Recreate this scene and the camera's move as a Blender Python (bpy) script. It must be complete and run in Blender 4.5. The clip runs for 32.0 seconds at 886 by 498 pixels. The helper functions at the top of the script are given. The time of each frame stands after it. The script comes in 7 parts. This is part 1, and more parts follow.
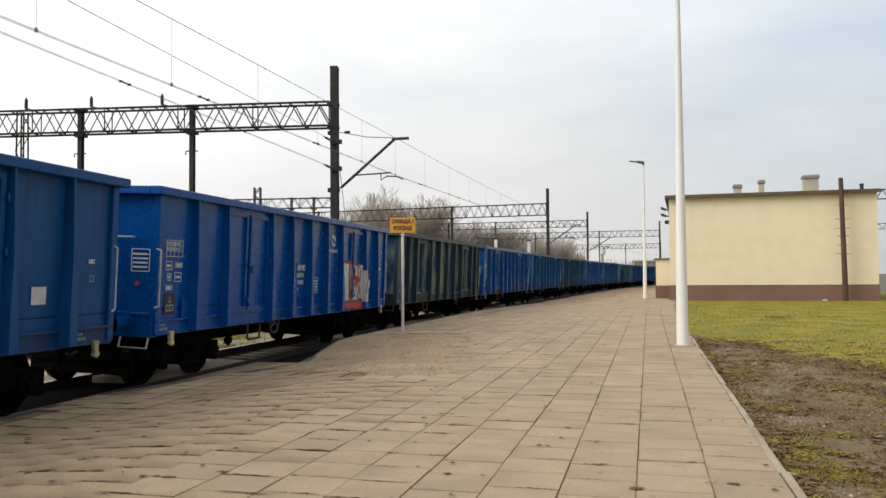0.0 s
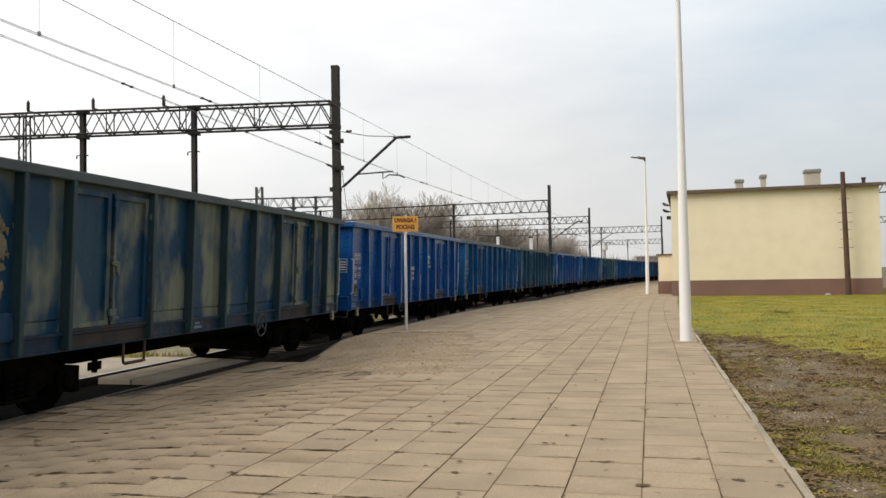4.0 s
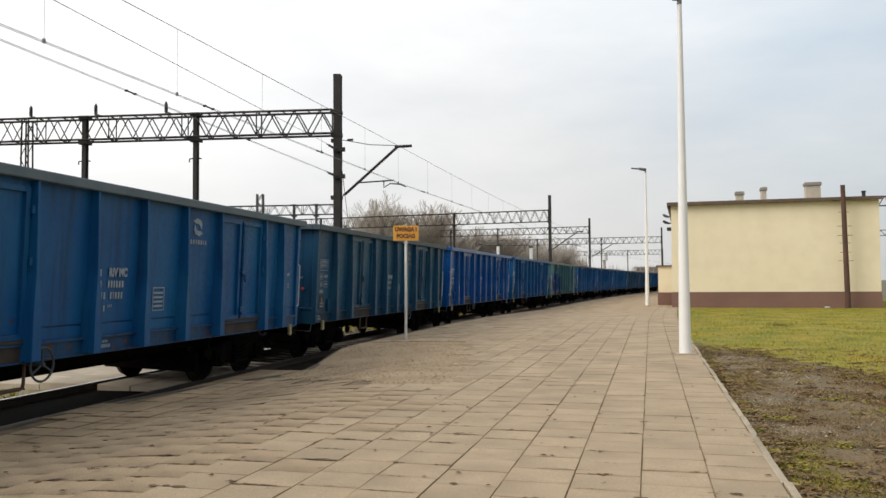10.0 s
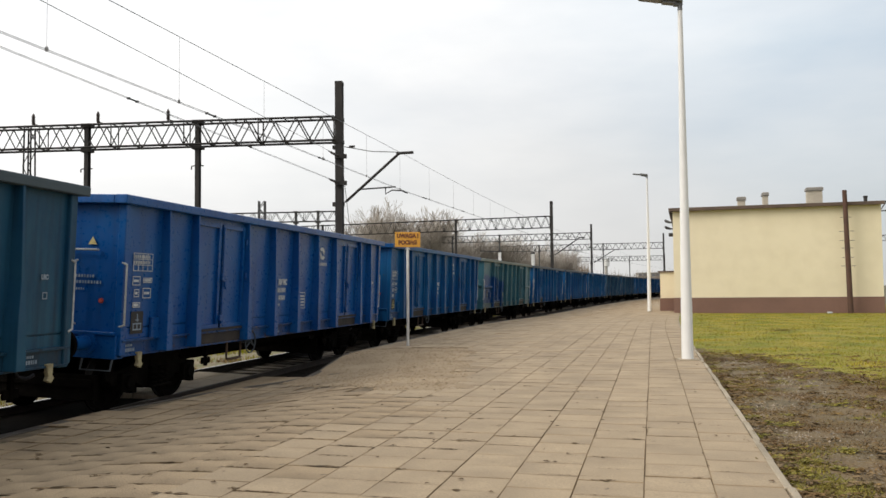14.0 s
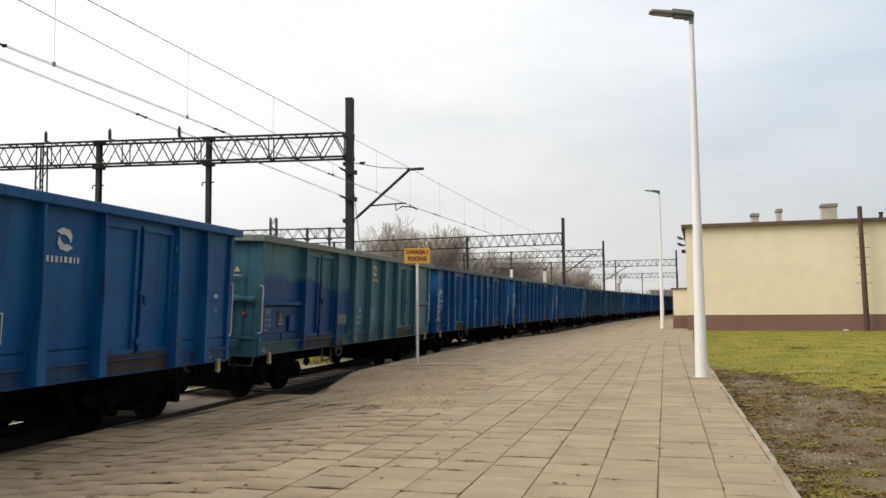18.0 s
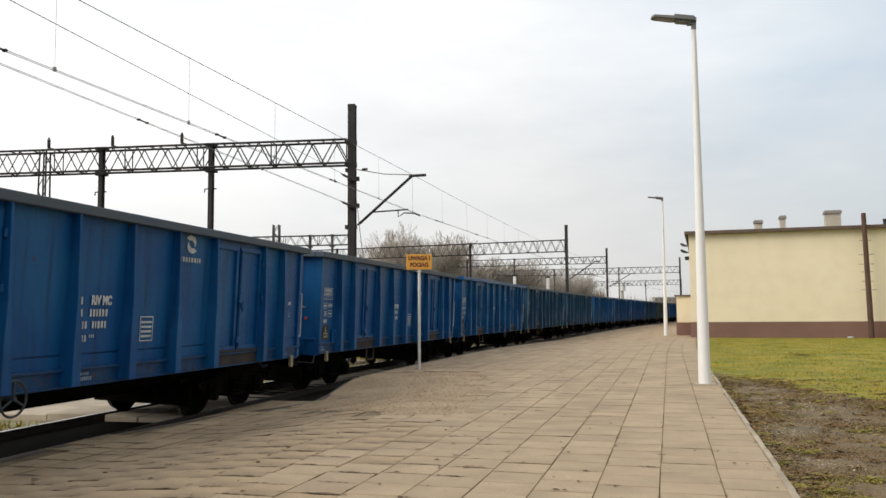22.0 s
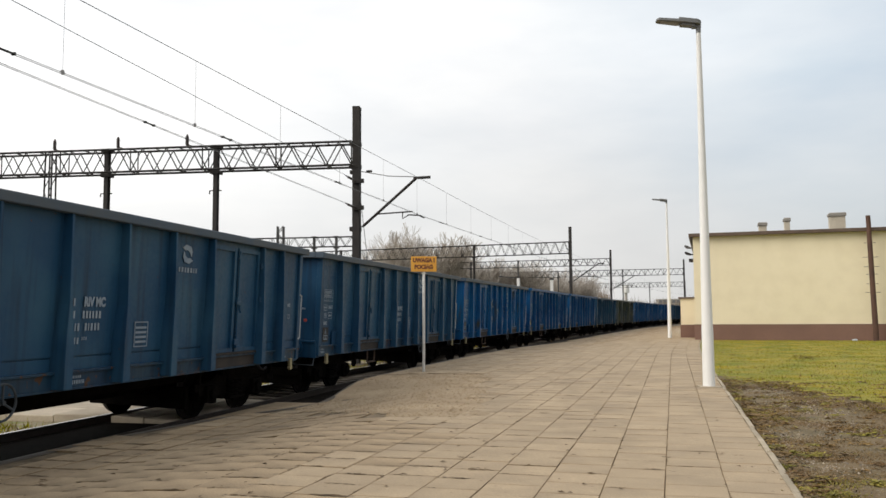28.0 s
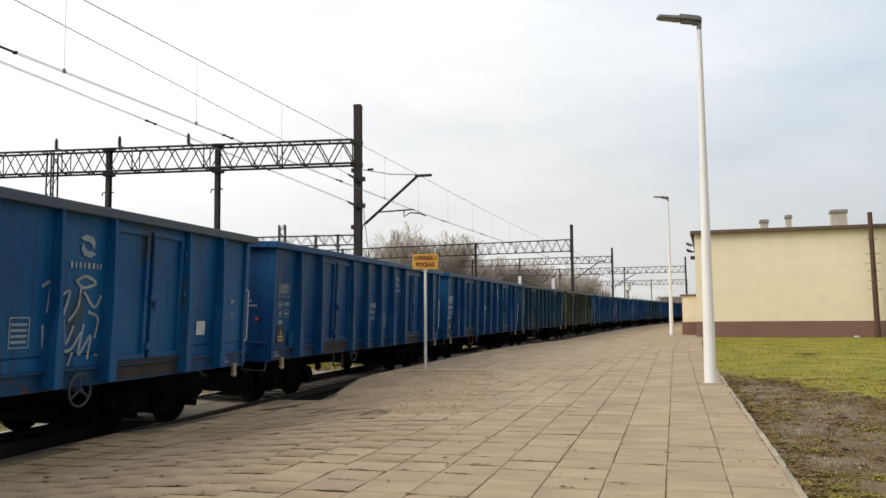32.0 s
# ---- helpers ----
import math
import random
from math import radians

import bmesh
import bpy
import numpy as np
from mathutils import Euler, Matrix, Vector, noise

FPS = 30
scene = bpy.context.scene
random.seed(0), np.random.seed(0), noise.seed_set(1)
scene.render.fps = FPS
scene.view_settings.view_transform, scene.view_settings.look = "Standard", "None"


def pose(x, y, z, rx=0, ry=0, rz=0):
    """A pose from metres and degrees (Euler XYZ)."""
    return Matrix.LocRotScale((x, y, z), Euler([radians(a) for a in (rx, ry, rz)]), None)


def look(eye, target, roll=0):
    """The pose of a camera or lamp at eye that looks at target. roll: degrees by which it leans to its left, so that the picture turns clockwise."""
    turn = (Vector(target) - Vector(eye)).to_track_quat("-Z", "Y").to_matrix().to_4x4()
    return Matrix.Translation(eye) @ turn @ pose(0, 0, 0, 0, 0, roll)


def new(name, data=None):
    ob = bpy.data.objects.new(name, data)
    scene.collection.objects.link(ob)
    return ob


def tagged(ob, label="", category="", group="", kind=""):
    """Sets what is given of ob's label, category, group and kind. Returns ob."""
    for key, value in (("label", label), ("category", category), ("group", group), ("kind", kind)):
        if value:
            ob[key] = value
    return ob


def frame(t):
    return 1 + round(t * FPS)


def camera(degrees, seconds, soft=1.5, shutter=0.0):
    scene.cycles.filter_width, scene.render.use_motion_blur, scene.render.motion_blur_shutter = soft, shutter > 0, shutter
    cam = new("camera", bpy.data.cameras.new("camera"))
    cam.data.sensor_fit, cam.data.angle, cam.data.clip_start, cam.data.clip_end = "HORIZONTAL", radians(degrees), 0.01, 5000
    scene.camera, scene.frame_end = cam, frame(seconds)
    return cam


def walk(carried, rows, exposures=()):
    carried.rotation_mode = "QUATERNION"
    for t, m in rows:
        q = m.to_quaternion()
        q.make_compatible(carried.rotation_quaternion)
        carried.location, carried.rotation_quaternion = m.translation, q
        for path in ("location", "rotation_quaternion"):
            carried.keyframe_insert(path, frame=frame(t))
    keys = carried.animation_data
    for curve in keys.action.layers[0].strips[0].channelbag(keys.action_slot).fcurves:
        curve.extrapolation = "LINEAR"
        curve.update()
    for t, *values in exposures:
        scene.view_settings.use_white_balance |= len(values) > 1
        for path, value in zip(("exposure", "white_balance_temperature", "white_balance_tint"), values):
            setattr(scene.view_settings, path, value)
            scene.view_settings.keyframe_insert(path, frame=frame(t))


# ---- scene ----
# ---- camera and its way ----
WAY = [
    (0, 0.021, 0.069, 1.444, 91.917, 0.418, -0.132),
    (0.5, 0.018, 0.064, 1.446, 91.850, 0.515, -0.089),
    (1, 0.014, 0.059, 1.448, 91.786, 0.646, -0.046),
    (1.5, 0.011, 0.052, 1.451, 91.727, 0.774, -0.008),
    (2, 0.007, 0.045, 1.454, 91.687, 0.850, 0.023),
    (2.5, 0.004, 0.038, 1.458, 91.674, 0.905, 0.002),
    (3, 0.001, 0.031, 1.462, 91.684, 0.956, 0.007),
    (3.5, -0.001, 0.025, 1.465, 91.707, 0.991, 0.021),
    (5.5, -0.009, 0.004, 1.476, 91.845, 0.836, -0.005),
    (6, -0.011, -0.000, 1.478, 91.878, 0.771, -0.016),
    (6.5, -0.012, -0.004, 1.479, 91.911, 0.720, -0.019),
    (7, -0.012, -0.005, 1.480, 91.944, 0.673, -0.015),
    (7.5, -0.011, -0.006, 1.481, 91.970, 0.614, -0.026),
    (8, -0.010, -0.007, 1.482, 91.999, 0.560, -0.035),
    (8.5, -0.010, -0.008, 1.484, 92.032, 0.508, -0.032),
    (9, -0.009, -0.009, 1.485, 92.096, 0.471, -0.005),
    (9.5, -0.010, -0.011, 1.487, 92.207, 0.437, 0.004),
    (10, -0.010, -0.014, 1.488, 92.343, 0.391, -0.001),
    (10.5, -0.011, -0.016, 1.489, 92.488, 0.349, -0.000),
    (11, -0.012, -0.019, 1.489, 92.623, 0.341, 0.004),
    (11.5, -0.012, -0.022, 1.489, 92.730, 0.318, 0.002),
    (12, -0.013, -0.025, 1.489, 92.799, 0.322, 0.009),
    (12.5, -0.013, -0.027, 1.488, 92.834, 0.364, 0.025),
    (13, -0.014, -0.029, 1.488, 92.836, 0.407, 0.054),
    (13.5, -0.013, -0.027, 1.487, 92.816, 0.484, 0.088),
    (14, -0.011, -0.019, 1.486, 92.791, 0.561, 0.131),
    (14.5, -0.007, -0.003, 1.484, 92.770, 0.621, 0.179),
    (16.5, 0.016, 0.082, 1.479, 93.162, 0.617, 0.552),
    (17, 0.024, 0.109, 1.478, 93.433, 0.587, 0.692),
    (17.5, 0.033, 0.137, 1.477, 93.708, 0.531, 0.831),
    (18, 0.041, 0.163, 1.475, 93.990, 0.507, 0.960),
    (18.5, 0.049, 0.185, 1.473, 94.245, 0.478, 1.053),
    (19, 0.056, 0.201, 1.470, 94.421, 0.468, 1.104),
    (19.5, 0.061, 0.213, 1.467, 94.502, 0.480, 1.125),
    (20, 0.065, 0.220, 1.463, 94.522, 0.475, 1.139),
    (20.5, 0.068, 0.225, 1.458, 94.522, 0.475, 1.151),
    (21, 0.071, 0.227, 1.454, 94.523, 0.485, 1.164),
    (21.5, 0.074, 0.228, 1.449, 94.514, 0.490, 1.177),
    (22, 0.076, 0.228, 1.446, 94.507, 0.478, 1.193),
    (22.5, 0.078, 0.227, 1.443, 94.509, 0.472, 1.239),
    (23, 0.079, 0.225, 1.442, 94.512, 0.462, 1.275),
    (23.5, 0.078, 0.222, 1.442, 94.521, 0.486, 1.306),
    (24, 0.077, 0.219, 1.442, 94.524, 0.482, 1.320),
    (24.5, 0.075, 0.215, 1.444, 94.534, 0.465, 1.343),
    (25, 0.072, 0.210, 1.446, 94.538, 0.454, 1.359),
    (25.5, 0.069, 0.204, 1.448, 94.551, 0.419, 1.378),
    (27.5, 0.055, 0.183, 1.456, 94.608, 0.368, 1.433),
    (28, 0.052, 0.178, 1.459, 94.616, 0.369, 1.438),
    (28.5, 0.048, 0.173, 1.460, 94.621, 0.358, 1.446),
    (29, 0.046, 0.169, 1.461, 94.627, 0.361, 1.456),
    (29.5, 0.045, 0.166, 1.460, 94.623, 0.372, 1.466),
    (30, 0.045, 0.164, 1.458, 94.612, 0.397, 1.481),
    (30.5, 0.047, 0.162, 1.455, 94.592, 0.452, 1.505),
    (31, 0.048, 0.161, 1.450, 94.560, 0.481, 1.521),
    (31.5, 0.051, 0.160, 1.445, 94.530, 0.505, 1.539),
    (32, 0.055, 0.160, 1.439, 94.500, 0.533, 1.559),
]
cam = camera(56.8, 32.0, soft=1.5)
walk(cam, [(r[0], pose(*r[1:])) for r in WAY])

# ---- world and sun ----
SUN_EL, SUN_AZ = radians(36), radians(-111)   # azimuth from +y towards +x


def make_world():
    w = bpy.data.worlds.new("sky")
    scene.world = w
    w.use_nodes = True
    nt = w.node_tree
    nt.nodes.clear()
    out = nt.nodes.new("ShaderNodeOutputWorld")
    bg = nt.nodes.new("ShaderNodeBackground")
    sky = nt.nodes.new("ShaderNodeTexSky")
    sky.sky_type = "NISHITA"
    sky.sun_disc = False
    sky.sun_elevation, sky.sun_rotation = SUN_EL, SUN_AZ
    sky.dust_density, sky.air_density, sky.ozone_density = 2.0, 1.0, 1.0
    tc = nt.nodes.new("ShaderNodeTexCoord")
    mp = nt.nodes.new("ShaderNodeMapping")
    mp.inputs["Scale"].default_value = (1.0, 1.0, 3.2)
    mp.inputs["Location"].default_value = (0.35, 0.1, 0.2)
    n1 = nt.nodes.new("ShaderNodeTexNoise")
    n1.inputs["Scale"].default_value, n1.inputs["Detail"].default_value = 1.6, 6.0
    n1.inputs["Roughness"].default_value = 0.55
    ramp = nt.nodes.new("ShaderNodeValToRGB")
    ramp.color_ramp.elements[0].position, ramp.color_ramp.elements[0].color = 0.30, (0.74, 0.74, 0.74, 1)
    ramp.color_ramp.elements[1].position, ramp.color_ramp.elements[1].color = 0.60, (0.97, 0.97, 0.97, 1)
    scale = nt.nodes.new("ShaderNodeMix")
    scale.data_type, scale.blend_type = "RGBA", "MULTIPLY"
    scale.inputs["Factor"].default_value = 1.0
    scale.inputs["B"].default_value = (0.14, 0.14, 0.14, 1)
    n2 = nt.nodes.new("ShaderNodeTexNoise")
    n2.inputs["Scale"].default_value, n2.inputs["Detail"].default_value = 2.3, 5.0
    r2 = nt.nodes.new("ShaderNodeValToRGB")
    r2.color_ramp.elements[0].position, r2.color_ramp.elements[0].color = 0.30, (0.918, 0.923, 0.922, 1)
    r2.color_ramp.elements[1].position, r2.color_ramp.elements[1].color = 0.68, (1.12, 1.11, 1.09, 1)
    mix = nt.nodes.new("ShaderNodeMix")
    mix.data_type = "RGBA"
    L = nt.links.new
    L(tc.outputs["Generated"], mp.inputs["Vector"])
    L(mp.outputs["Vector"], n1.inputs["Vector"])
    L(mp.outputs["Vector"], n2.inputs["Vector"])
    L(n1.outputs["Fac"], ramp.inputs["Fac"])
    L(n2.outputs["Fac"], r2.inputs["Fac"])
    L(sky.outputs["Color"], scale.inputs["A"])
    L(ramp.outputs["Color"], mix.inputs["Factor"])
    L(scale.outputs["Result"], mix.inputs["A"])
    L(r2.outputs["Color"], mix.inputs["B"])
    dot = nt.nodes.new("ShaderNodeVectorMath")
    dot.operation = "DOT_PRODUCT"
    dot.inputs[1].default_value = (-0.86, 0.40, 0.30)
    veil = nt.nodes.new("ShaderNodeMapRange")
    veil.inputs["From Min"].default_value, veil.inputs["From Max"].default_value = -0.6, 0.9
    veil.inputs["To Min"].default_value, veil.inputs["To Max"].default_value = 0.62, 1.15
    L(tc.outputs["Generated"], dot.inputs[0])
    L(dot.outputs["Value"], veil.inputs["Value"])
    sep = nt.nodes.new("ShaderNodeSeparateXYZ")
    low = nt.nodes.new("ShaderNodeMapRange")
    low.inputs["From Min"].default_value, low.inputs["From Max"].default_value = 0.02, 0.30
    low.inputs["To Min"].default_value, low.inputs["To Max"].default_value = 0.80, 1.03
    both = nt.nodes.new("ShaderNodeMath")
    both.operation = "MULTIPLY"
    L(tc.outputs["Generated"], sep.inputs["Vector"])
    L(sep.outputs["Z"], low.inputs["Value"])
    L(veil.outputs["Result"], both.inputs[0])
    L(low.outputs["Result"], both.inputs[1])
    L(both.outputs[0], bg.inputs["Strength"])
    gap = nt.nodes.new("ShaderNodeVectorMath")
    gap.operation = "DOT_PRODUCT"
    gap.inputs[1].default_value = (0.52, 0.68, 0.52)
    thin = nt.nodes.new("ShaderNodeMapRange")
    thin.interpolation_type = "SMOOTHSTEP"
    thin.inputs["From Min"].default_value, thin.inputs["From Max"].default_value = 0.80, 1.02
    haze = nt.nodes.new("ShaderNodeMath")
    haze.operation = "MULTIPLY"
    gaps = nt.nodes.new("ShaderNodeMapRange")
    gaps.inputs["From Min"].default_value, gaps.inputs["From Max"].default_value = 0.62, 0.34
    gaps.inputs["To Min"].default_value, gaps.inputs["To Max"].default_value = 0.45, 1.0
    blue = nt.nodes.new("ShaderNodeMix")
    blue.data_type, blue.blend_type = "RGBA", "MULTIPLY"
    blue.inputs["B"].default_value = (0.75, 0.915, 1.05, 1)
    L(tc.outputs["Generated"], gap.inputs[0])
    L(gap.outputs["Value"], thin.inputs["Value"])
    L(n2.outputs["Fac"], gaps.inputs["Value"])
    L(thin.outputs["Result"], haze.inputs[0])
    L(gaps.outputs["Result"], haze.inputs[1])
    L(haze.outputs[0], blue.inputs["Factor"])
    L(mix.outputs["Result"], blue.inputs["A"])
    L(blue.outputs["Result"], bg.inputs["Color"])
    L(bg.outputs["Background"], out.inputs["Surface"])


make_world()
sun = new("sun", bpy.data.lights.new("sun", "SUN"))
sun.data.energy, sun.data.angle, sun.data.color = 1.85, radians(32), (1.0, 0.92, 0.80)
_d = Vector((math.sin(SUN_AZ) * math.cos(SUN_EL), math.cos(SUN_AZ) * math.cos(SUN_EL), math.sin(SUN_EL)))
sun.matrix_world = look(_d * 200, (0, 0, 0))
scene.view_settings.exposure = 0.0


# ---- materials ----
def surf(name, c1, c2=None, scale=3.0, rough=0.6, metal=0.0, bump=0.15, fine=50.0, spot=None, spot_at=0.68, spot_scale=9.0,
         stretch=(1, 1, 1), rand=0.0, spec=0.5, seed=0.0, dust=None, dust_amt=0.35, grain=(0.82, 1.12), isl=None, joint=None):
    m = bpy.data.materials.new(name)
    m.use_nodes = True
    nt = m.node_tree
    b = nt.nodes["Principled BSDF"]
    L = nt.links.new
    N = nt.nodes.new
    tc, mp = N("ShaderNodeTexCoord"), N("ShaderNodeMapping")
    mp.inputs["Scale"].default_value = stretch
    mp.inputs["Location"].default_value = (seed, seed * 1.7, seed * 0.6)
    L(tc.outputs["Object"], mp.inputs["Vector"])
    vec = mp.outputs["Vector"]
    if rand:
        oi, add = N("ShaderNodeObjectInfo"), N("ShaderNodeVectorMath")
        mul = N("ShaderNodeMath")
        mul.operation = "MULTIPLY"
        mul.inputs[1].default_value = 37.0
        L(oi.outputs["Random"], mul.inputs[0])
        L(vec, add.inputs[0])
        L(mul.outputs[0], add.inputs[1])
        vec = add.outputs["Vector"]

    def noise_node(sc, det=4.0, v=None):
        n = N("ShaderNodeTexNoise")
        n.inputs["Scale"].default_value, n.inputs["Detail"].default_value = sc, det
        L(v or vec, n.inputs["Vector"])
        return n.outputs["Fac"]

    def ramp(fac, a, z):
        r = N("ShaderNodeMapRange")
        r.inputs["From Min"].default_value, r.inputs["From Max"].default_value = a, z
        L(fac, r.inputs["Value"])
        return r.outputs["Result"]

    def mix(fac, a, z, how="MIX"):
        x = N("ShaderNodeMix")
        x.data_type, x.blend_type = "RGBA", how
        for sock, val in (("Factor", fac), ("A", a), ("B", z)):
            if isinstance(val, (tuple, float)):
                x.inputs[sock].default_value = (*val, 1) if isinstance(val, tuple) else val
            else:
                L(val, x.inputs[sock])
        return x.outputs["Result"]

    c2 = c2 or tuple(v * 0.8 for v in c1)
    col = mix(ramp(noise_node(scale), 0.34, 0.66), c1, c2)
    f = noise_node(fine, 3.0)
    g = ramp(f, 0.25, 0.75)
    shade = N("ShaderNodeMapRange")
    shade.inputs["To Min"].default_value, shade.inputs["To Max"].default_value = grain
    L(g, shade.inputs["Value"])
    comb = N("ShaderNodeCombineColor")
    for i in range(3):
        L(shade.outputs["Result"], comb.inputs[i])
    col = mix(1.0, col, comb.outputs["Color"], "MULTIPLY")
    if rand:
        rr = N("ShaderNodeMapRange")
        rr.inputs["To Min"].default_value, rr.inputs["To Max"].default_value = 1 - rand, 1 + rand
        L(oi.outputs["Random"], rr.inputs["Value"])
        cc = N("ShaderNodeCombineColor")
        for i in range(3):
            L(rr.outputs["Result"], cc.inputs[i])
        col = mix(1.0, col, cc.outputs["Color"], "MULTIPLY")
    if isl:
        ge, ir, ic = N("ShaderNodeNewGeometry"), N("ShaderNodeMapRange"), N("ShaderNodeCombineColor")
        ir.inputs["To Min"].default_value, ir.inputs["To Max"].default_value = isl
        L(ge.outputs["Random Per Island"], ir.inputs["Value"])
        for i in range(3):
            L(ir.outputs["Result"], ic.inputs[i])
        col = mix(1.0, col, ic.outputs["Color"], "MULTIPLY")
    if dust:
        col = mix(mix(ramp(noise_node(1.1, 5.0), 0.42, 0.72), (0.0, 0.0, 0.0), (dust_amt,) * 3), col, dust)
    rg = rough
    if joint:                                                # settled dirt in uneven smears along the ends and sides of a slab
        uv = N("ShaderNodeSeparateXYZ")
        L(tc.outputs["UV"], uv.inputs["Vector"])

        def math_node(op, a, z):
            k = N("ShaderNodeMath")
            k.operation = op
            for i, v in enumerate((a, z)):
                if isinstance(v, float):
                    k.inputs[i].default_value = v
                else:
                    L(v, k.inputs[i])
            return k.outputs[0]

        ends = ramp(math_node("ABSOLUTE", math_node("SUBTRACT", math_node("MULTIPLY", uv.outputs["Y"], 2.0), 1.0), 0.0), 0.74, 1.02)
        sides = math_node("MULTIPLY", ramp(math_node("ABSOLUTE", math_node("SUBTRACT", math_node("MULTIPLY", uv.outputs["X"], 2.0), 1.0), 0.0), 0.86, 1.02), 0.6)
        smear = ramp(noise_node(3.4, 5.0), 0.46, 0.68)
        col = mix(math_node("MULTIPLY", math_node("MULTIPLY", math_node("MAXIMUM", ends, sides), smear), joint[1]), col, joint[0])
    if spot:
        sp = ramp(noise_node(spot_scale, 6.0), spot_at, spot_at + 0.06)
        col = mix(sp, col, spot)
    L(col, b.inputs["Base Color"])
    r3 = N("ShaderNodeMapRange")
    r3.inputs["To Min"].default_value, r3.inputs["To Max"].default_value = max(0.05, rg - 0.12), min(1.0, rg + 0.12)
    L(g, r3.inputs["Value"])
    L(r3.outputs["Result"], b.inputs["Roughness"])
    b.inputs["Metallic"].default_value = metal
    b.inputs["Specular IOR Level"].default_value = spec
    if bump:
        bp = N("ShaderNodeBump")
        bp.inputs["Strength"].default_value, bp.inputs["Distance"].default_value = bump, 0.02
        L(f, bp.inputs["Height"])
        L(bp.outputs["Normal"], b.inputs["Normal"])
    return m


def paint(name, base, fade, seed=0.0, rust_at=0.70, patch=None, patch_z=None, streak=0.7, rough=0.40, grime=0.22, spec=0.24, root=None, tilt=0.0, patch_at=0.49, patch_up=0.7, patch_x=None, patch_soft=0.07):
    """Weathered wagon paint: faded blotches, run-off streaks, scratches and rust; patch: a repainted area with a soft wavy edge."""
    m = bpy.data.materials.new(name)
    m.use_nodes = True
    nt = m.node_tree
    b, L, N = nt.nodes["Principled BSDF"], nt.links.new, nt.nodes.new
    tc, mp = N("ShaderNodeTexCoord"), N("ShaderNodeMapping")
    tc.object = root
    mp.inputs["Location"].default_value = (seed * 3.1, seed * 1.3, seed * 2.2)
    L(tc.outputs["Object"], mp.inputs["Vector"])
    st = N("ShaderNodeMapping")
    st.inputs["Scale"].default_value = (7.0, 7.0, 0.45)
    L(mp.outputs["Vector"], st.inputs["Vector"])

    def nz(sc, det=5.0, v=None):
        n = N("ShaderNodeTexNoise")
        n.inputs["Scale"].default_value, n.inputs["Detail"].default_value = sc, det
        L(v or mp.outputs["Vector"], n.inputs["Vector"])
        return n.outputs["Fac"]

    def rp(fac, a, z, t0=0.0, t1=1.0):
        r = N("ShaderNodeMapRange")
        for k, val in (("From Min", a), ("From Max", z), ("To Min", t0), ("To Max", t1)):
            r.inputs[k].default_value = val
        L(fac, r.inputs["Value"])
        return r.outputs["Result"]

    def mix(fac, a, z):
        x = N("ShaderNodeMix")
        x.data_type = "RGBA"
        for sock, val in (("Factor", fac), ("A", a), ("B", z)):
            if isinstance(val, (tuple, float)):
                x.inputs[sock].default_value = (*val, 1) if isinstance(val, tuple) else val
            else:
                L(val, x.inputs[sock])
        return x.outputs["Result"]

    blot = N("ShaderNodeMapping")
    blot.inputs["Scale"].default_value = (1.5, 1.5, patch_up)
    L(mp.outputs["Vector"], blot.inputs["Vector"])
    col = mix(rp(nz(0.9), 0.38, 0.66), base, fade)
    if patch:
        if patch_z:
            sep = N("ShaderNodeSeparateXYZ")
            L(tc.outputs["Object"], sep.inputs["Vector"])
            wob = N("ShaderNodeMath")
            wob.operation = "MULTIPLY_ADD"
            wob.inputs[1].default_value = 0.9
            L(nz(0.55, 2.0), wob.inputs[0])
            slope = N("ShaderNodeMath")
            slope.operation = "MULTIPLY_ADD"
            slope.inputs[1].default_value = tilt
            L(sep.outputs["X"], slope.inputs[0])
            L(sep.outputs["Z"], slope.inputs[2])
            L(slope.outputs[0], wob.inputs[2])
            fac = rp(wob.outputs[0], patch_z + 0.50, patch_z + 0.36)
            for a_, z_ in ((patch_x[0], patch_x[0] + 0.03), (patch_x[1], patch_x[1] - 0.12)) if patch_x else ():
                both = N("ShaderNodeMath")
                both.operation = "MULTIPLY"
                L(fac, both.inputs[0])
                L(rp(sep.outputs["X"], a_, z_), both.inputs[1])
                fac = both.outputs[0]
        else:
            fac = rp(nz(1.15, 4.0, blot.outputs["Vector"]), patch_at, patch_at + patch_soft)
        col = mix(fac, col, patch)
    col = mix(rp(nz(1.0, 4.0, st.outputs["Vector"]), 0.50, 0.72, 0.0, streak), col, tuple(v * 0.4 + 0.006 for v in base))
    col = mix(rp(nz(2.4, 7.0), 0.58, 0.74, 0.0, grime), col, tuple(v * 0.9 + d for v, d in zip(base, (0.012, 0.034, 0.05))))
    rust = rp(nz(6.5, 8.0), rust_at, rust_at + 0.05)
    col = mix(rust, col, (0.075, 0.038, 0.022))
    b.inputs["Specular IOR Level"].default_value = spec
    L(col, b.inputs["Base Color"])
    L(rp(nz(14.0), 0.3, 0.7, rough - 0.07, rough + 0.14), b.inputs["Roughness"])
    bp = N("ShaderNodeBump")
    bp.inputs["Strength"].default_value, bp.inputs["Distance"].default_value = 0.05, 0.02
    L(nz(2.2, 2.0), bp.inputs["Height"])
    L(bp.outputs["Normal"], b.inputs["Normal"])
    return m


